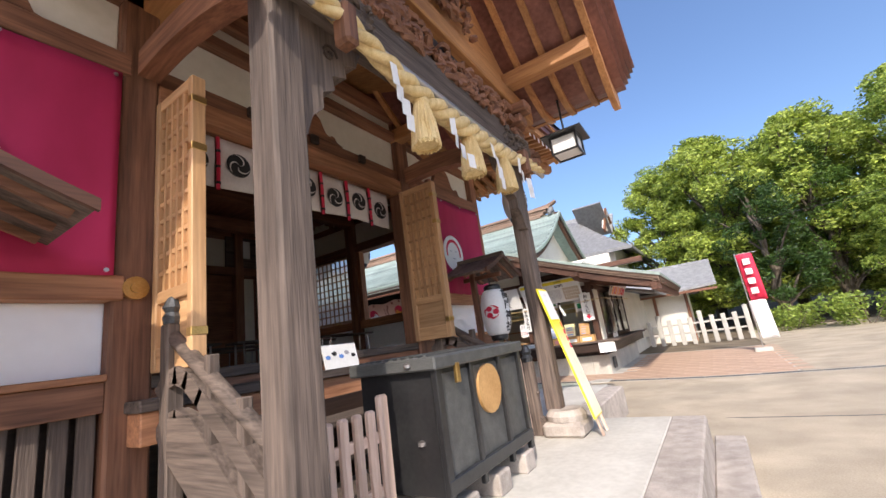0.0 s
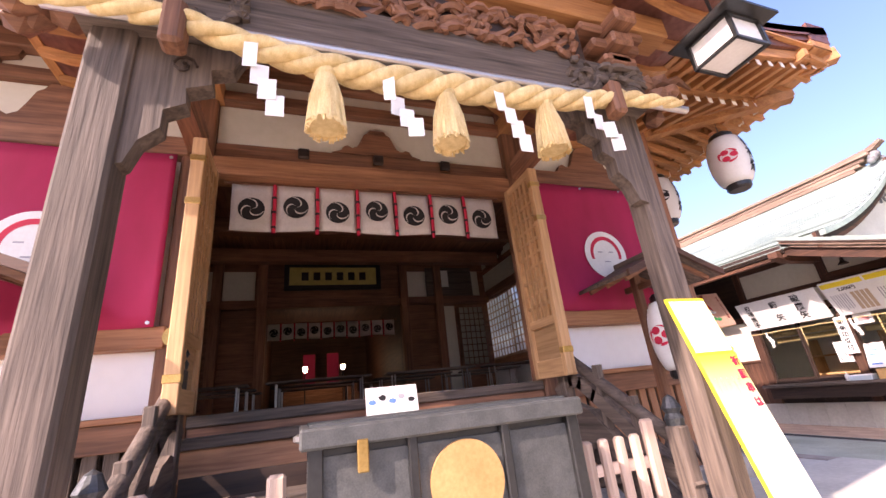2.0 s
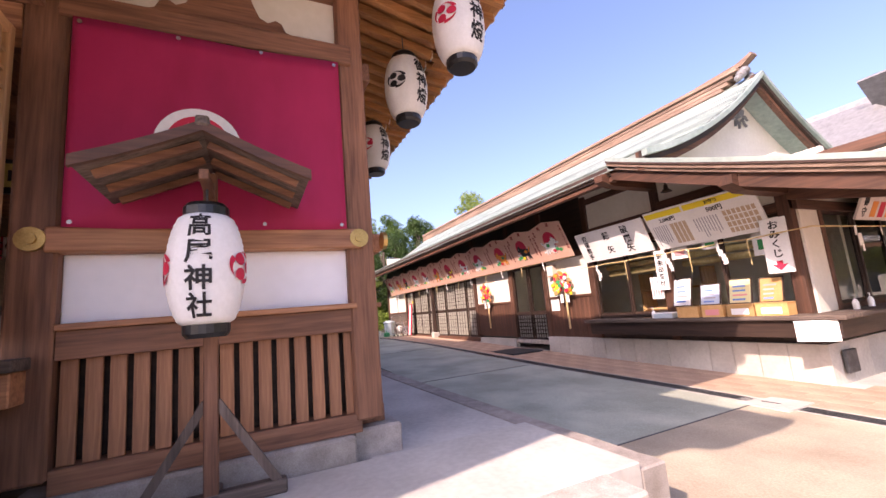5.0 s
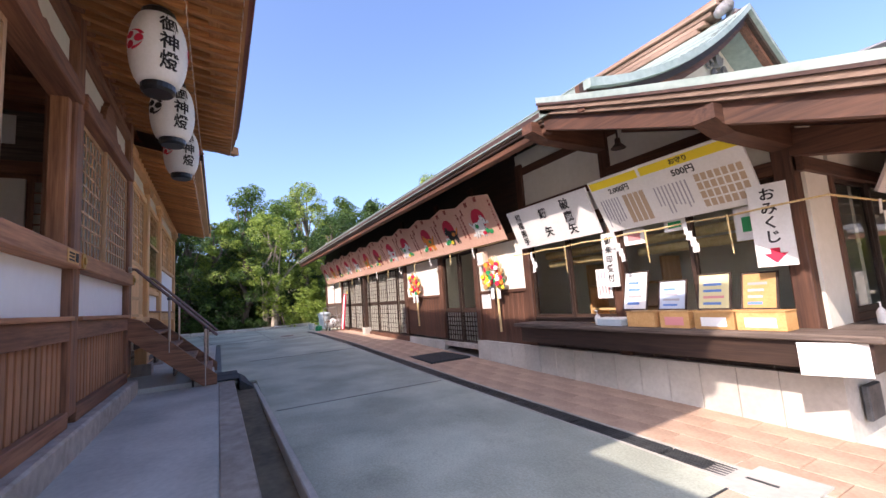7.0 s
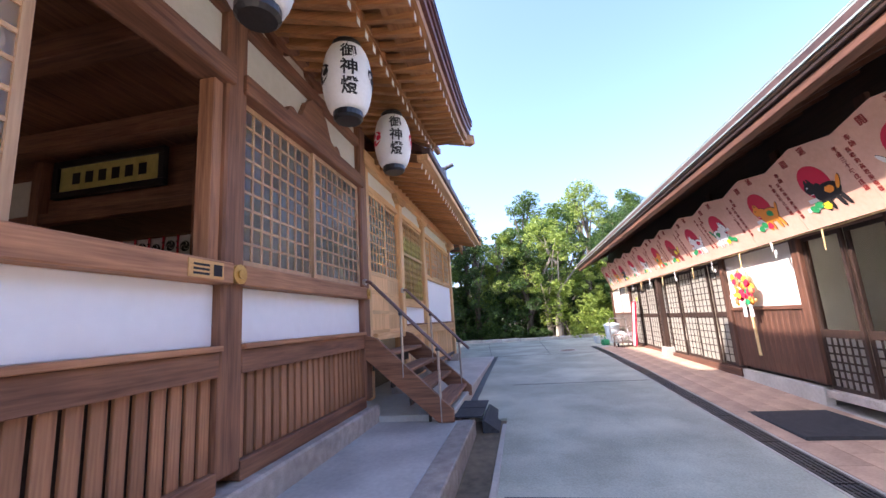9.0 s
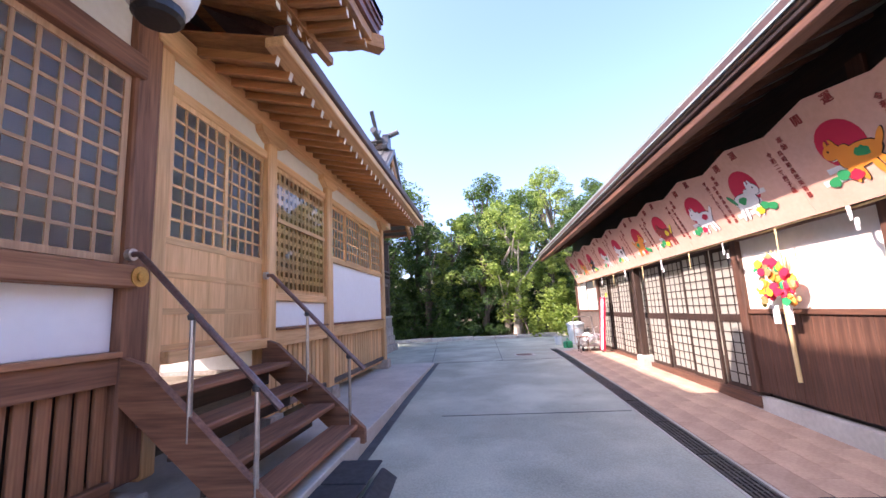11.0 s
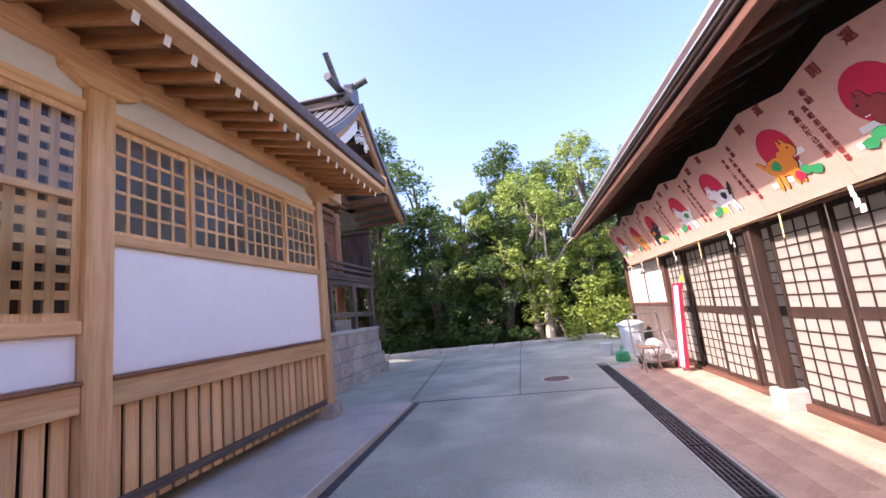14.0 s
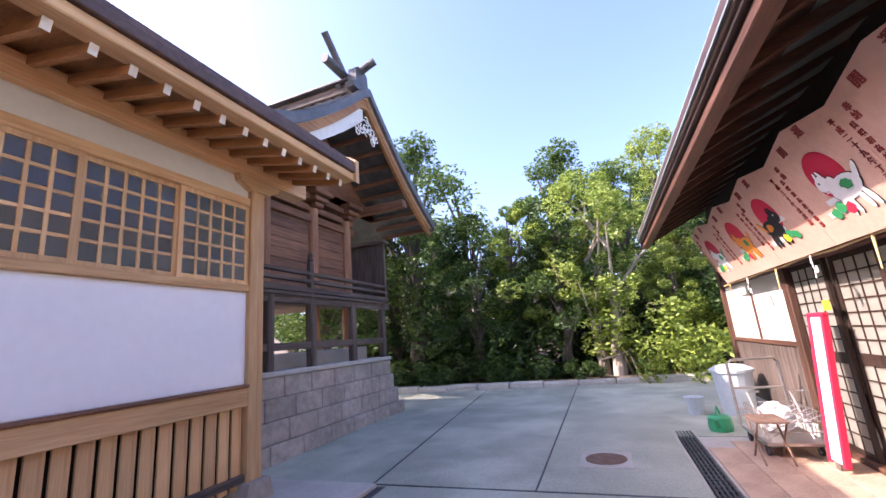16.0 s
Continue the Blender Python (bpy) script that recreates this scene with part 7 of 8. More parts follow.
lb = thing("porch_lamp", (-1.0, 4.8, 3.6), "black square hanging lantern with frosted panes under the porch eave", "lamp")
bm = bmesh.new()
slab(bm, rect(-1.24, -0.76, 4.56, 5.04), "z", 3.72, 3.74)
part("hood", bm, LACQUER, lb)
part("shade", slab(bmesh.new(), rect(-1.14, -0.86, 4.66, 4.94), "z", 3.52, 3.72), PAPER, lb, "frosted glass shade")
for x in (-1.15, -0.85):
    for y in (4.65, 4.95):
        part("corner_bar", block(x - 0.012, x + 0.012, y - 0.012, y + 0.012, 3.5, 3.72, 0), LACQUER, lb)
for z in (3.5, 3.7):
    for a in ((-1.15, -0.85, 4.64, 4.66), (-1.15, -0.85, 4.94, 4.96), (-1.16, -1.14, 4.65, 4.95), (-0.86, -0.84, 4.65, 4.95)):
        part("edge_bar", block(*a, z, z + 0.02, 0), LACQUER, lb)
part("stem", tube(bmesh.new(), [(-1.0, 4.8, 3.74), (-1.0, 4.8, 4.25)], 0.012, 8), LACQUER, lb)


# paper lanterns
def lantern(name, text, crest_mat, group, label, r=0.23, h=0.66, size=0.2):
    """Built about its own middle; the writing faces +x and the crest -y and +y."""
    th = thing(name, (0, 0, 0), label, "lantern", group)
    prof = []
    for i in range(33):
        u = i / 32
        rr = r * (0.6 + 0.4 * math.sin(math.pi * min(1, max(0, u))) ** 0.55) + (0.004 if i % 2 else 0.0)
        prof.append((rr, -h / 2 + h * u))
    part("shade", lathe(bmesh.new(), prof, 28), PAPER, th, "ribbed white paper", True)
    for z, s in ((-h / 2, -1), (h / 2, 1)):
        part("cap", lathe(bmesh.new(), [(r * 0.6, z), (r * 0.6, z + s * 0.05), (r * 0.5, z + s * 0.075)][::s], 20), LACQUER, th, "black rim")
    for j, ch in enumerate(text):
        n = len(text)
        z = ((n - 1) / 2 - j) * size * 1.05
        g = words(ch, size, INK, th, Matrix.Identity(4), depth=0.001)
        for v in g.data.vertices:
            a = v.co.x / r
            zz = z + v.co.y
            rr = r * (0.6 + 0.4 * max(0.02, math.cos(math.pi * zz / h)) ** 0.55) + 0.007 + v.co.z
            v.co = (rr * math.cos(a), rr * math.sin(a), zz)
    for sgn in (-1, 1):
        bm = bmesh.new()
        for k in range(3):
            a0 = k * math.tau / 3
            o = [(0.05 * math.cos(a0) + 0.036 * math.cos(a), 0.05 * math.sin(a0) + 0.036 * math.sin(a)) for a in [i * math.tau / 12 for i in range(12)]]
            t = [((0.098 - 0.002 * i) * math.cos(a0 + 0.4 + i * 0.22), (0.098 - 0.002 * i) * math.sin(a0 + 0.4 + i * 0.22)) for i in range(8)]
            b = [((0.066 + 0.003 * i) * math.cos(a0 + 0.4 + i * 0.22), (0.066 + 0.003 * i) * math.sin(a0 + 0.4 + i * 0.22)) for i in range(8)][::-1]
            for shape in (o, t + b):
                vs = []
                for u, v in shape:
                    rr = r * (0.6 + 0.4 * max(0.02, math.cos(math.pi * v / h)) ** 0.55) + 0.009
                    a = sgn * 1.3 + u * 1.2 / r
                    vs.append(bm.verts.new((rr * math.cos(a), rr * math.sin(a), v)))
                bm.faces.new(vs)
        part("crest", bm, crest_mat, th)
    return th


la = lantern("paper_lantern", "御神燈", CRIMSON, "lanterns under the eave", "white paper lantern with black characters and a red crest", size=0.165)
lb2 = lantern("paper_lantern", "御神燈", INK, "lanterns under the eave", "white paper lantern with black characters and a black crest", size=0.165)
for i, x in enumerate((-2.68, -3.68, -5.46, -6.8, -8.2)):
    src = lb2 if i % 2 else la
    tgt = src if i < 2 else copy_thing(src, Matrix.Identity(4))
    tgt.matrix_basis = pose(x, 7.04 if i == 1 else 7.18, 3.9 if i == 1 else 3.96, 0, 0, 18 if i == 0 else 28)
    part("hanger", tube(bmesh.new(), [(0, 0, 0.4), (0, 0, 0.62)], 0.006, 6), IRON, None).parent = tgt


def roofed_lantern(y):
    th = thing("roofed_lantern", (-2.7, y, TERRACE), "standing paper lantern under a small gabled wooden roof", "lantern stand", "lantern stands before the hall")
    part("mast", block(-2.84, -2.76, y - 0.04, y + 0.04, TERRACE - 0.03, 2.5, 0.008), OLD["z"], th)
    part("cross_foot", block(-2.85, -2.75, y - 0.42, y + 0.42, TERRACE - 0.03, TERRACE + 0.05, 0.01), GREY["y"], th)
    part("cross_foot", block(-3.1 + 0.1, -2.3, y - 0.05, y + 0.05, TERRACE - 0.03, TERRACE + 0.045, 0.01), GREY["x"], th)
    for s in (-1, 1):
        part("brace", bar(bmesh.new(), (-2.8, y + s * 0.38, TERRACE + 0.02), (-2.8, y + s * 0.03, 1.05), 0.04, 0.05), GREY["z"], th)
        bm = bmesh.new()
        sheet(bm, lambda u, v: (-3.0 + 0.7 * u, y + s * 0.56 * v, 2.62 - 0.25 * v - 0.012 * math.sin(v * math.pi)), 1, 6, 0.035)
        part("roof_slope", bm, GREY["y"], th, "weathered board roof")
        bm = bmesh.new()
        sheet(bm, lambda u, v: (-2.3 + 0.03 * u, y + s * 0.57 * v, 2.635 - 0.25 * v - 0.012 * math.sin(v * math.pi)), 1, 6, 0.06)
        part("roof_edge", bm, STAIN["y"], th)
        for x in (-2.9, -2.65, -2.4):
            part("rafter", bar(bmesh.new(), (x, y + s * 0.02, 2.54), (x, y + s * 0.5, 2.33), 0.03, 0.04), OLD["y"], th)
    part("ridge", block(-3.02, -2.26, y - 0.035, y + 0.035, 2.6, 2.66, 0.01), GREY["x"], th)
    part("arm", block(-2.95, -2.35, y - 0.025, y + 0.025, 2.32, 2.38, 0.005), OLD["x"], th)
    part("hook", tube(bmesh.new(), [(-2.55, y, 2.32), (-2.55, y, 2.18)], 0.008, 6), IRON, th)
    ln = lantern("paper_lantern", "高尾神社", CRIMSON, "lanterns on stands", "white paper lantern with black characters hung in a roofed stand", 0.2, 0.62, 0.14)
    ln.matrix_basis = pose(-2.52, y, 1.83, 0, 0, -6 if y > 3 else 30)


roofed_lantern(5.24)
roofed_lantern(0.12)

PALE_PRINT, PALE_PINK = plain("pale_print", (0.55, 0.54, 0.5), 0.7), plain("pale_pink_print", (0.75, 0.5, 0.48), 0.7)
# yellow prayer notice leaning on the porch post
yn = thing("prayer_notice", (-1.3, 4.35, TERRACE), "tall white notice board edged in yellow with red characters", "sign board")
m = facing(-1.3, 4.24, 1.28, 3) @ pose(0, 0, 0, -14)
part("board", flat(rect(-0.16, 0.16, -0.66, 0.66), -0.02, 0, m), YELLOW, yn)
part("sheet", flat(rect(-0.15, 0.15, 0.32, 0.64), 0.0, 0.003, m), PAPER, yn)
part("sheet", flat(rect(-0.156, 0.156, -0.65, 0.3), 0.0, 0.003, m), FADING, yn, "yellow sheet fading to white")
column_words("祈願串は", 0.058, 0.076, CRIMSON, yn, m @ pose(0.116, 0.14, 0.005))
for j in range(6):
    lines(yn, m, -0.14, 0.085, -0.62 + 0.135 * j, -0.5 + 0.135 * j, 5, PALE_PRINT, 0.16, seed=5 + j)
for j in range(4):
    lines(yn, m, -0.13, 0.13, 0.345 + 0.073 * j, 0.395 + 0.073 * j, 10, PALE_PINK if j == 2 else PALE_PRINT, 0.35, seed=6 + j)
for u in (-0.1, 0.1):
    part("leg", flat(rect(u - 0.02, u + 0.02, -0.82, -0.66), -0.02, 0.0, m), PALE_FENCE["z"], yn)

# ---- beyond: house, wing, fence, flag ----
house = thing("two_storey_house", (-6, 29, 0), "white two-storey house with a grey tiled hip roof", "house")
part("wall", block(-12.0, -4.2, 26.6, 34.0, 0.0, 6.0, 0.01), PLASTER, house)
part("upper_wall", block(-11.0, -4.6, 27.2, 33.0, 6.0, 6.6, 0.01), PLASTER, house)
for a, b, z in (((-13.2, 25.4), (-3.0, 35.2), 5.6),):
    bm = bmesh.new()
    mid = (30.3, 8.7)
    def hip(u, v):
        x = a[0] + (b[0] - a[0]) * u
        y = a[1] + (b[1] - a[1]) * v
        d = min(min(x - a[0], b[0] - x) * 1.1, min(y - a[1], b[1] - y))
        return (x, y, z + 3.1 * (0.75 * min(1, d / 4.0) + 0.25 * min(1, d / 4.0) ** 2))
    sheet(bm, hip, 24, 24, 0.2)
    part("roof", bm, HOUSE_TILE, house, "grey tiled roof")
part("gable", slab(bmesh.new(), [(28.5, 7.6), (30.3, 9.3), (32.1, 7.6)], "x", -4.9, -4.8), PLASTER, house)
part("ridge", block(-10.5, -4.6, 30.1, 30.5, 8.7, 9.15, 0.05), HOUSE_TILE, house)
for s in (-1, 1):
    part("bargeboard", bar(bmesh.new(), (-4.7, 30.3, 9.25), (-4.7, 30.3 + s * 2.2, 7.3), 0.12, 0.25), OLD["y"], house)
    part("gable_roof", bar(bmesh.new(), (-6.5, 30.3 + s * 1.1, 8.4), (-4.6, 30.3 + s * 1.1, 8.4), 2.7, 0.14, (0, -s * 0.65, 0.75)), HOUSE_TILE, house)
wn_ = part("window", block(-4.2, -4.14, 29.5, 30.9, 3.6, 4.7, 0.01), LACQUER, house)
part("pane", block(-4.14, -4.13, 29.55, 30.85, 3.65, 4.65, 0), FROSTED, wn_)

wing = thing("office_wing", (-3, 22, 0), "low white-walled wing with a grey sheet roof", "building")
part("wall", block(-6.0, -0.95, 23.6, 27.0, -0.1, 2.5, 0.01), PLASTER, wing)
part("wall", block(-6.0, -2.9, 17.4, 23.6, -0.1, 2.6, 0.01), PLASTER, wing)
for x in (-3.9, -2.4, -0.98):
    part("post", block(x - 0.07, x + 0.07, 23.52, 23.6, -0.1, 2.5, 0.01), OLD["z"], wing)
bm = bmesh.new()
sheet(bm, lambda u, v: (-6.0 + 6.4 * u, 22.6 + 3.0 * v, 2.45 + 1.4 * v + 0.12 * (2 * u - 1) ** 2), 8, 6, 0.1)
part("roof", bm, HOUSE_TILE, wing, "grey sheet roof")
bm = bmesh.new()
sheet(bm, lambda u, v: (-6.0 + 6.4 * u, 28.6 - 3.0 * v, 2.45 + 1.4 * v), 8, 3, 0.1)
part("roof", bm, HOUSE_TILE, wing)
part("eave_edge", block(-6.0, 0.4, 22.6, 22.7, 2.26, 2.38, 0.01), OLD["x"], wing)
bm = bmesh.new()
sheet(bm, lambda u, v: (-2.6 + 0.9 * v - 1.2 * (1 - v), 17.5 + 5.5 * u, 3.0 - 0.6 * v), 2, 2, 0.1)
part("lean_roof", bm, HOUSE_TILE, wing)
part("ridge", block(-6.0, 0.3, 25.5, 25.7, 3.8, 3.95, 0.02), HOUSE_TILE, wing)
fence = thing("stone_fence", (-1.4, 21.6, 0), "row of pale granite fence posts with rails", "fence")
for i in range(12):
    x = -3.5 + 0.42 * i
    bm = bmesh.new()
    cuboid(bm, x - 0.09, x + 0.09, 21.5, 21.68, -0.02, 1.15 + 0.25 * (i % 4 == 3), 0.02)
    part("stone_post", bm, PALE_CONCRETE, fence)
for z in (0.45, 0.85):
    part("rail", block(-3.5, 1.2, 21.55, 21.63, z, z + 0.08, 0.01), PALE_CONCRETE, fence)
flag = thing("banner_flag", (0.9, 15.8, 0), "tall red and white cloth banner on a pole", "banner")
part("pole", tube(bmesh.new(), [(0.98, 15.75, 0), (0.95, 15.75, 3.0)], 0.018, 8), STEEL, flag)
part("arm", tube(bmesh.new(), [(0.95, 15.75, 2.96), (1.5, 15.75, 2.96)], 0.01, 6), STEEL, flag)
for z0, z1, mat in ((1.5, 2.95, CRIMSON), (0.35, 1.5, PAPER)):
    bm = bmesh.new()
    fn = lambda u, v: (0.97 + 0.42 * u + 0.06 * (1 - v), 15.75 + 0.05 * math.sin(u * 4 + v * 3), z0 + (z1 - z0) * v)
    sheet(bm, fn, 8, 10, low=lambda u, v: Vector(fn(u, v)) + Vector((0, 0.004, 0)))
    part("cloth", bm, mat, flag, "", True)
part("foot", block(0.75, 1.2, 15.55, 15.95, -0.01, 0.1, 0.02), PALE_CONCRETE, flag)
for i in range(4):
    part("mark", block(1.1, 1.28, 15.66, 15.68, 1.7 + 0.3 * i, 1.88 + 0.3 * i, 0.002), PAPER, flag)

# joints and covers in the lane
for x0, x1, y in ((-17.05, -17.02, None),):
    tagged(part("joint", block(x0, x1, 7.5, 10.86, gz(-17) - 0.02, gz(-17) + 0.003, 0), IRON), "dark expansion joint in the lane", "joint", kind="structure")
for p, q, z in (((-17.05, 9.33), (-24.4, 9.26), 0), ((-17.05, 7.5), (-24.4, 6.8), 0), ((-7.2, 8.3), (-7.2, 10.8), 0), ((-12.0, 8.3), (-12.0, 10.8), 0), ((-2.9, 8.3), (-2.9, 10.8), 0)):
    bm = bmesh.new()
    bar(bm, (p[0], p[1], gz(p[0]) - 0.001), (q[0], q[1], gz(q[0]) - 0.001), 0.018, 0.01)
    tagged(part("joint", bm, IRON), "dark expansion joint in the lane", "joint", kind="structure")
for y in (4.2, 7.0, -2.0):
    tagged(part("joint", block(-0.25, 14, y, y + 0.018, -0.01, 0.004, 0), IRON), "dark joint in the forecourt paving", "joint", kind="structure")
mh = thing("manhole_cover", (-18.1, 9.98, 0.46), "rusty oval inspection cover in a pale frame", "manhole cover")
part("frame", slab(bmesh.new(), rect(-18.42, -17.8, 9.7, 10.26), "z", gz(-18) - 0.02, gz(-18) + 0.006), PALE_CONCRETE, mh)
part("lid", disc(bmesh.new(), (-18.11, 9.98), 0.23, "z", (gz(-18), gz(-18) + 0.012), 28), RUST, mh)
cv = thing("drain_cover", (-2.6, 10.98, 0.08), "square pale concrete drain lid", "drain cover")
part("lid", slab(bmesh.new(), rect(-3.15, -2.5, 10.72, 11.25), "z", gz(-2.8) - 0.03, gz(-2.8) + 0.008), PALE_CONCRETE, cv)
part("slot", slab(bmesh.new(), rect(-2.9, -2.7, 10.96, 10.99), "z", gz(-2.8) + 0.008, gz(-2.8) + 0.011), IRON, cv)
# low bank kerb at the lane's end
for i in range(22):
    y = -4 + 0.95 * i
    rnd = random.Random(900 + i)
    tagged(part("kerb_stone", block(-25.0, -24.62, y + 0.01, y + 0.94, 0.35, 0.62 + rnd.uniform(-0.03, 0.03), 0.03), PALE_CONCRETE), "pale low kerb stone before the trees", "kerb", "kerb stones at the lane's end")

# drain gratings
me = bpy.data.meshes.new("grating")
bm = bmesh.new()
for k in range(5):
    cuboid(bm, -0.49, 0.49, 10.885 + 0.042 * k, 10.905 + 0.042 * k, -0.03, 0.0)
for k in range(9):
    cuboid(bm, -0.47 + 0.117 * k - 0.008, -0.47 + 0.117 * k + 0.008, 10.88, 11.08, -0.03, -0.004)
bm.to_mesh(me)
bm.free()
me.materials.append(IRON)
dr = thing("drain_grating", (-10, 10.98, 0.2), "dark iron grating over the drain channel", "drain grating")
for i in range(22):
    x = -19.0 + 1.0 * i
    slope = math.degrees(math.atan2(gz(x + 0.5) - gz(x - 0.5), 1.0))
    piece("grating", me, (0, 0, 0), dr, m=pose(x, 0, gz(x) + 0.002, 0, -slope, 0))
    if x > 1.5:
        break
for y in (10.85, 11.1):
    ground_strip("drain_edge", -19.5, 10.0, y - 0.014, y + 0.014, 0.004, PALE_CONCRETE, "pale steel edge of the drain", "drain")

# clay tiles of the office walk
tile_me = bpy.data.meshes.new("tile")
bm = cuboid(bmesh.new(), -0.2975, 0.2975, -0.1475, 0.1475, -0.02, 0.0, 0.003)
bm.to_mesh(tile_me)
bm.free()
tile_me.materials.append(TILE)
walk_tiles = []
k = 0
for j in range(23):
    y = 11.27 + 0.3 * j
    if y > 17.8:
        break
    for i in range(34):
        x = 0.85 - 0.6 * i + (0.3 if j % 2 else 0.0)
        if x < -18.9 or (y > 12.2 and x < -2.4) or (y > 12.6 and x < -2.3):
            continue
        slope = math.degrees(math.atan2(gz(x + 0.3) - gz(x - 0.3), 0.6))
        piece("tile", tile_me, (0, 0, 0), terrace_bed, m=pose(x, y, gz(x) + 0.004, 0, -slope, 0))
        k += 1

# ---- trees ----
def leaf_mesh(name, clumps, per, size, seed, mat, spread):
    rnd = np.random.RandomState(seed)
    verts, faces = [], []
    for c, r in clumps:
        d = rnd.normal(size=(per, 3))
        d /= np.linalg.norm(d, axis=1)[:, None] + 1e-9
        pos = np.array(c) + d * (r * rnd.uniform(0.45, 1.08, (per, 1)) ** 0.6) * np.array([1, 1, spread])
        for p in pos:
            a, b = rnd.normal(size=3), rnd.normal(size=3)
            a[2] *= 0.5
            a /= np.linalg.norm(a)
            b -= a * a.dot(b)
            b /= np.linalg.norm(b)
            s = size * rnd.uniform(0.6, 1.25)
            n = len(verts)
            verts += [p - a * s, p + b * s * 0.42, p + a * s, p - b * s * 0.42]
            faces.append((n, n + 1, n + 2, n + 3))
    me = bpy.data.meshes.new(name)
    me.from_pydata([tuple(v) for v in verts], [], faces)
    me.materials.append(mat)
    return me


def tree(seed, h, bare, width, leaf_mat, bark, n_clumps=66, per=230, size=0.086, label="leafy broad-crowned tree"):
    rnd = random.Random(seed)
    th = thing("tree", (0, 0, 0), label, "tree", "trees of the precinct wood")
    bm = bmesh.new()
    pts = [Vector((0, 0, -0.3))]
    for i in range(1, 8):
        pts.append(Vector((rnd.uniform(-0.12, 0.12) * i * 0.6, rnd.uniform(-0.12, 0.12) * i * 0.6, h * 0.85 * i / 7)))
    tube(bm, pts, [0.035 * h * (1 - 0.85 * i / 7) for i in range(8)], 8)
    part("trunk", bm, bark, th)
    clumps = []
    for i in range(n_clumps):
        v = bare + (1 - bare) * ((i + rnd.random()) / n_clumps)
        w = width * math.sin(math.pi * min(1.0, (v - bare) / (1 - bare) * 0.82 + 0.16)) ** 0.75
        a, r = rnd.uniform(0, math.tau), w * math.sqrt(rnd.uniform(0.1, 1.0)) * rnd.uniform(0.8, 1.15)
        base = pts[min(7, int(v * 7 / 0.85))]
        clumps.append(((base.x + r * math.cos(a), base.y + r * math.sin(a), v * h), rnd.uniform(0.32, 0.72) * h / 9))
    for c, r in clumps[::4]:
        st = pts[max(1, min(6, int(c[2] / h * 7) - 1))]
        bm = bmesh.new()
        mid = st.lerp(Vector(c), 0.55) + Vector((0, 0, 0.15))
        tube(bm, [st, mid, Vector(c)], [0.009 * h, 0.006 * h, 0.002 * h], 5)
        part("limb", bm, bark, th)
    ob = new("crown", leaf_mesh("crown", clumps, per, size, seed, leaf_mat, 0.75))
    ob.parent = th
    return th


# the last kind takes lighter leaves to imitate a sunlit crown
KINDS = [tree(1, 9.5, 0.24, 2.3, LEAF_MID, BARK, label="tall leafy tree with a dense green crown"),
         tree(2, 8.0, 0.2, 2.4, LEAF_DARK, BARK, label="dark evergreen tree with a dense crown"),
         tree(3, 7.0, 0.28, 2.0, LEAF_LIGHT, BARK, 50, 210, label="lighter yellow-green leafy tree"),
         tree(4, 10.5, 0.2, 2.7, LEAF_LIGHT, BARK, 84, 220, label="tall spreading green tree")]
slim = tree(5, 6.2, 0.3, 1.6, LEAF_LIGHT, PALE_BARK, 36, 150, 0.075, "slim pale-trunked tree with light foliage")
slim.matrix_basis = pose(-26.0, 10.4, 0.6, 0, 0, 20)
s2 = copy_thing(slim, pose(-26.3, 10.0, 0.6, 0, -7, 200) @ Matrix.Scale(0.9, 4))
# broad crowns wear the leaf colour with sunlight painted in
broad = tree(7, 11.0, 0.12, 4.0, LEAF_SUNNY, BARK, 150, 250, 0.12, "broad rounded tree with sunlight painted into its dense yellow-green crown")
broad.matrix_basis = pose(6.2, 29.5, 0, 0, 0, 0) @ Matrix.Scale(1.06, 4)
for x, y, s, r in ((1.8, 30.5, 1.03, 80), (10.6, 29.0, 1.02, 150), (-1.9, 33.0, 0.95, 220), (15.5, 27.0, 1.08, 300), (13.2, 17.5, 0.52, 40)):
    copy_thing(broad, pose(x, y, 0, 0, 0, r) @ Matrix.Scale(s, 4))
bare_tree = tree(6, 8.0, 0.45, 1.4, LEAF_LIGHT, BARK, 26, 32, 0.11, "thin sparse tree with small leaves")
bare_tree.matrix_basis = pose(-27.5, 5.4, 0.6)
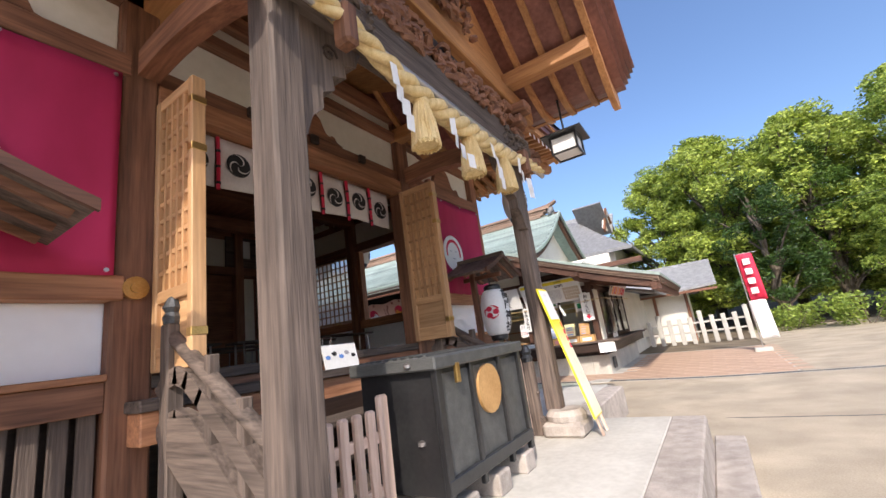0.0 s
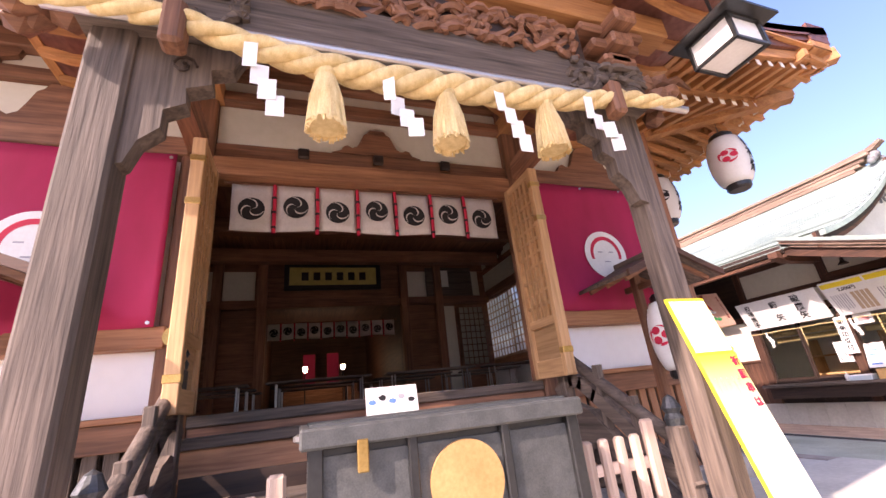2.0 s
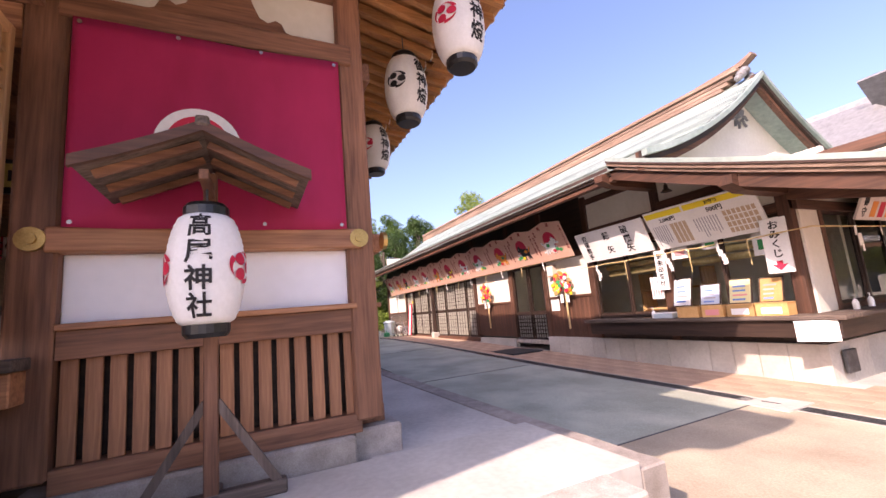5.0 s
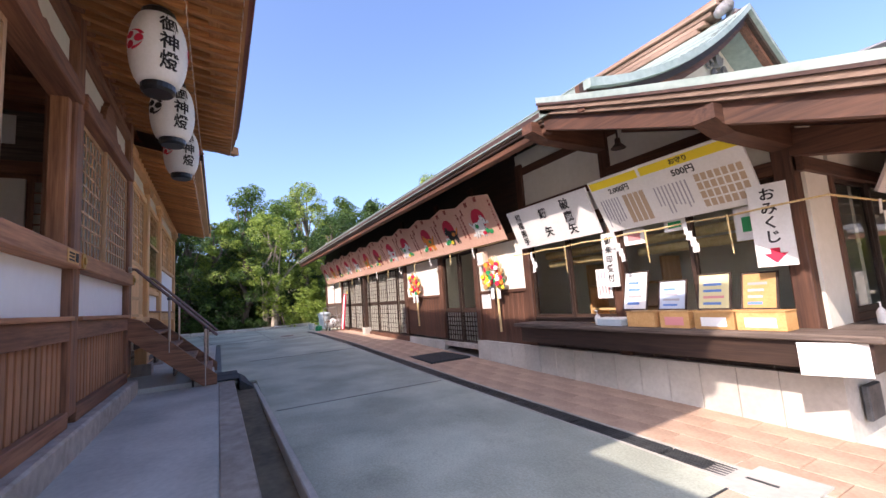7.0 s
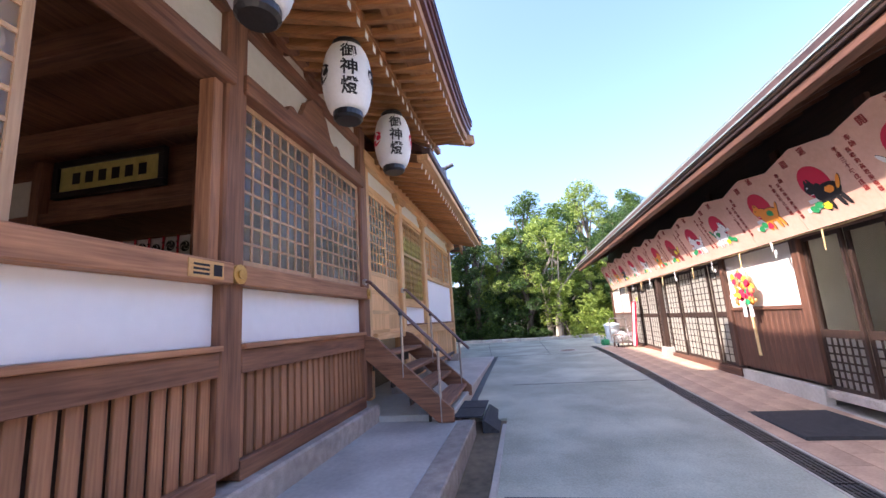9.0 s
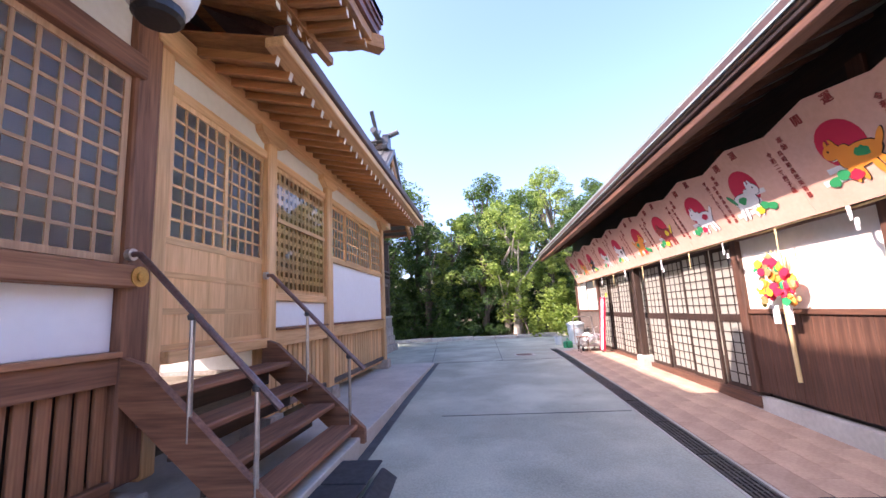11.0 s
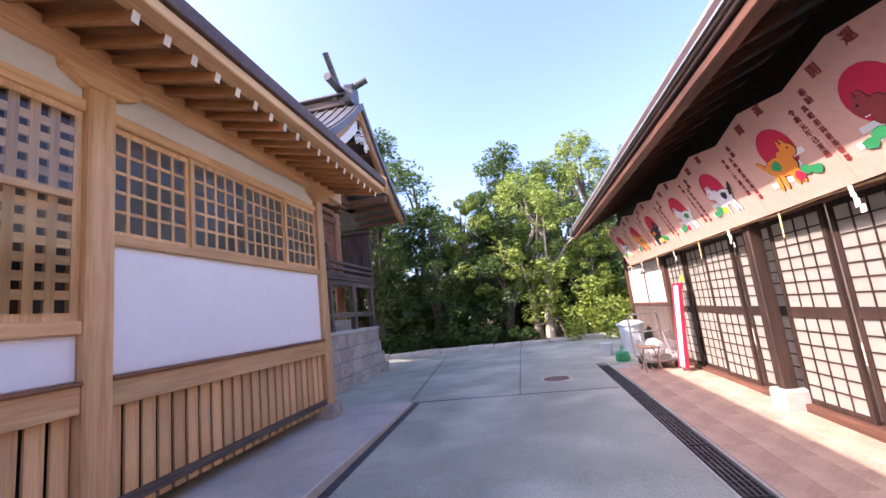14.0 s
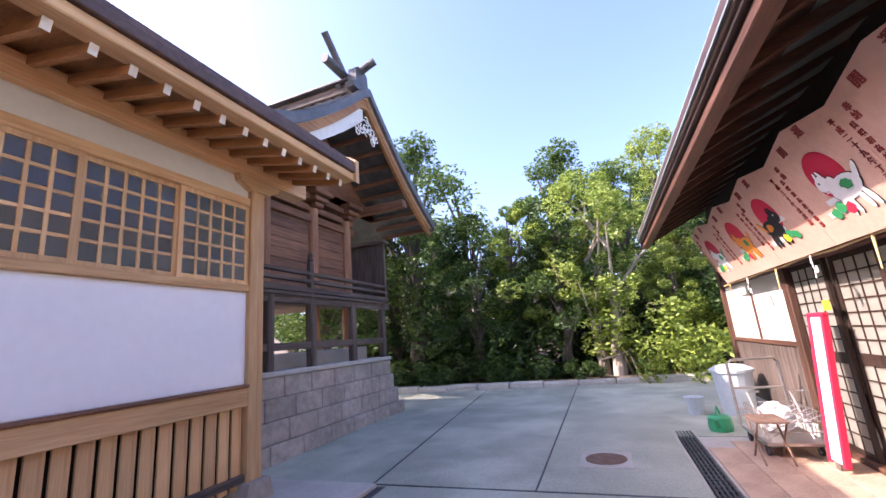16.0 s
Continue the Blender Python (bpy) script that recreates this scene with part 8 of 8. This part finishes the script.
PLACES = [(-27.2, 2.6, 1, 1.0), (-27.0, 7.6, 2, 0.85), (-28.6, 9.2, 0, 0.88), (-28.0, 12.6, 2, 0.74), (-29.8, 6.5, 2, 0.74), (-30.5, 11.3, 0, 0.98), (-29.2, 14.6, 1, 0.88), (-31.5, 3.2, 0, 0.7),
          (-26.6, -0.6, 1, 1.2), (-32.5, 8.2, 1, 0.79), (-33.5, 13.5, 3, 0.93), (-33.5, -1.0, 3, 1.0), (-36, 5, 1, 0.85), (-36, 10.5, 1, 0.93), (-35, 17.5, 0, 1.1), (-31, 18.5, 1, 1.05),
          (-39, 0, 3, 0.9), (-39, 14, 1, 1.16), (-26.3, 3.9, 0, 1.08), (-26.2, 12.2, 2, 0.6), (-40, 7, 1, 0.84), (-23.6, 1.8, 0, 0.95), (-38, 21, 1, 1.2), (-30, 23.5, 3, 1.1),
          (-36, -6, 1, 1.2), (-30, -5, 1, 1.2), (-26.2, 6.2, 1, 0.7), (-26.4, 9.0, 1, 0.75), (-26.0, 14.4, 1, 0.8), (2.2, 31, 3, 1.05), (5.8, 28, 0, 1.07), (9.5, 26.5, 3, 1.06),
          (13.5, 24.5, 1, 1.38), (0.5, 36, 0, 1.37), (5, 34.5, 1, 1.45), (9.5, 33, 3, 1.14), (14.5, 31, 0, 1.38), (19, 27, 1, 1.6), (-1.5, 38, 3, 1.26), (18, 34, 3, 1.35),
          (24, 28, 3, 1.34), (7.5, 24, 2, 1), (12, 20.5, 2, 1.19), (17, 20, 1, 1.31), (3, 26.5, 1, 1), (24, 20, 3, 1.16), (10, 40, 1, 1.6), (2, 42, 1, 1.71)]
used = set()
for i, (x, y, k, s) in enumerate(PLACES):
    z = 0.55 + max(0.0, -x - 30) * 0.12 if x < -20 else max(0.0, y - 30) * 0.12
    m = pose(x, y, z - 0.05, 0, 0, 47 * i) @ Matrix.Scale(s, 4)
    if k in used:
        copy_thing(KINDS[k], m)
    else:
        used.add(k)
        KINDS[k].matrix_basis = m


def shrub(name, x, y, r, seed, mat, label):
    rnd = random.Random(seed)
    cl = [((rnd.uniform(-r, r), rnd.uniform(-r, r), rnd.uniform(0.1, r * 0.9)), r * 0.42) for _ in range(14)]
    th = thing(name, (0, 0, 0), label, "shrub", "shrubs along the bank")
    for j in range(4):
        part("stem", tube(bmesh.new(), [(0.05 * j, 0, -0.1), (cl[j][0][0] * 0.6, cl[j][0][1] * 0.6, cl[j][0][2])], [0.02, 0.008], 5), BARK, th)
    ob = new("foliage", leaf_mesh("foliage", cl, 170, 0.075, seed, mat, 0.8))
    ob.parent = th
    th.matrix_basis = pose(x, y, 0.55)
    return th


# dark leaves here imitate the shade below the crowns
sh = shrub("shrub", -25.8, 5.2, 0.7, 31, LEAF_DARK, "low leafy shrub on the bank, darkened as if shaded")
s3 = shrub("shrub", -25.6, 11.9, 1.0, 32, LEAF_LIGHT, "light green shrub at the lane's end")
for i, (x, y, s) in enumerate(((-25.7, 3.6, 1.1), (-25.9, 6.6, 0.7), (-25.8, 8.3, 0.8), (-25.6, 9.4, 0.6), (-26.2, 2.2, 1.3), (-25.9, 7.4, 0.9))):
    copy_thing(sh, pose(x, y, 0.55, 0, 0, 70 * i) @ Matrix.Scale(s, 4))
for i, (x, y, z, s) in enumerate(((-25.4, 13.2, 0.55, 1.2), (-26.2, 11.5, 1.3, 1.2), (9.0, 19.5, 0.0, 1.2), (5.2, 23.0, 0, 1.2), (3.0, 24.0, 0, 1.0), (7.0, 21.6, 0, 0.9))):
    copy_thing(s3, pose(x, y, z, 0, 0, 50 * i) @ Matrix.Scale(s, 4))
# undergrowth behind the bank, the wood's shade painted as dark leaf colour
dk = shrub("shrub", -27.6, 4.4, 1.2, 33, LEAF_DARK, "undergrowth shrub with the wood's shade put into dark leaves")
for i in range(18):
    copy_thing(dk, pose(-27.2 - 1.3 * (i % 3), -1.5 + 1.0 * i, 0.5, 0, 0, 83 * i) @ Matrix.Scale(1.1 + 0.25 * (i % 4), 4))

# timber prop round the slim tree, and a service wire over the forecourt
prop = thing("tree_prop", (-25.6, 10.4, 0.6), "weathered timber prop frame bracing a slim tree", "tree support")
for p, q in (((-25.5, 10.9, 0.5), (-25.65, 10.7, 1.28)), ((-25.55, 9.85, 0.5), (-25.65, 10.1, 1.12)), ((-25.9, 10.75, 0.5), (-25.75, 10.55, 1.25))):
    part("stake", tube(bmesh.new(), [p, q], [0.04, 0.033], 7), BARK, prop)
part("crossbar", tube(bmesh.new(), [(-25.6, 9.95, 1.02), (-25.6, 10.85, 1.27)], 0.032, 7), BARK, prop)
wire = thing("service_wire", (3.0, 22.0, 5.3), "thin dark service wire strung across the forecourt", "cable")
part("cable", tube(bmesh.new(), [(-3.0 + 1.6 * i, 25.0 - 0.55 * i, 5.35 - 0.012 * i * (12 - i)) for i in range(13)], 0.012, 5), LACQUER, wire)
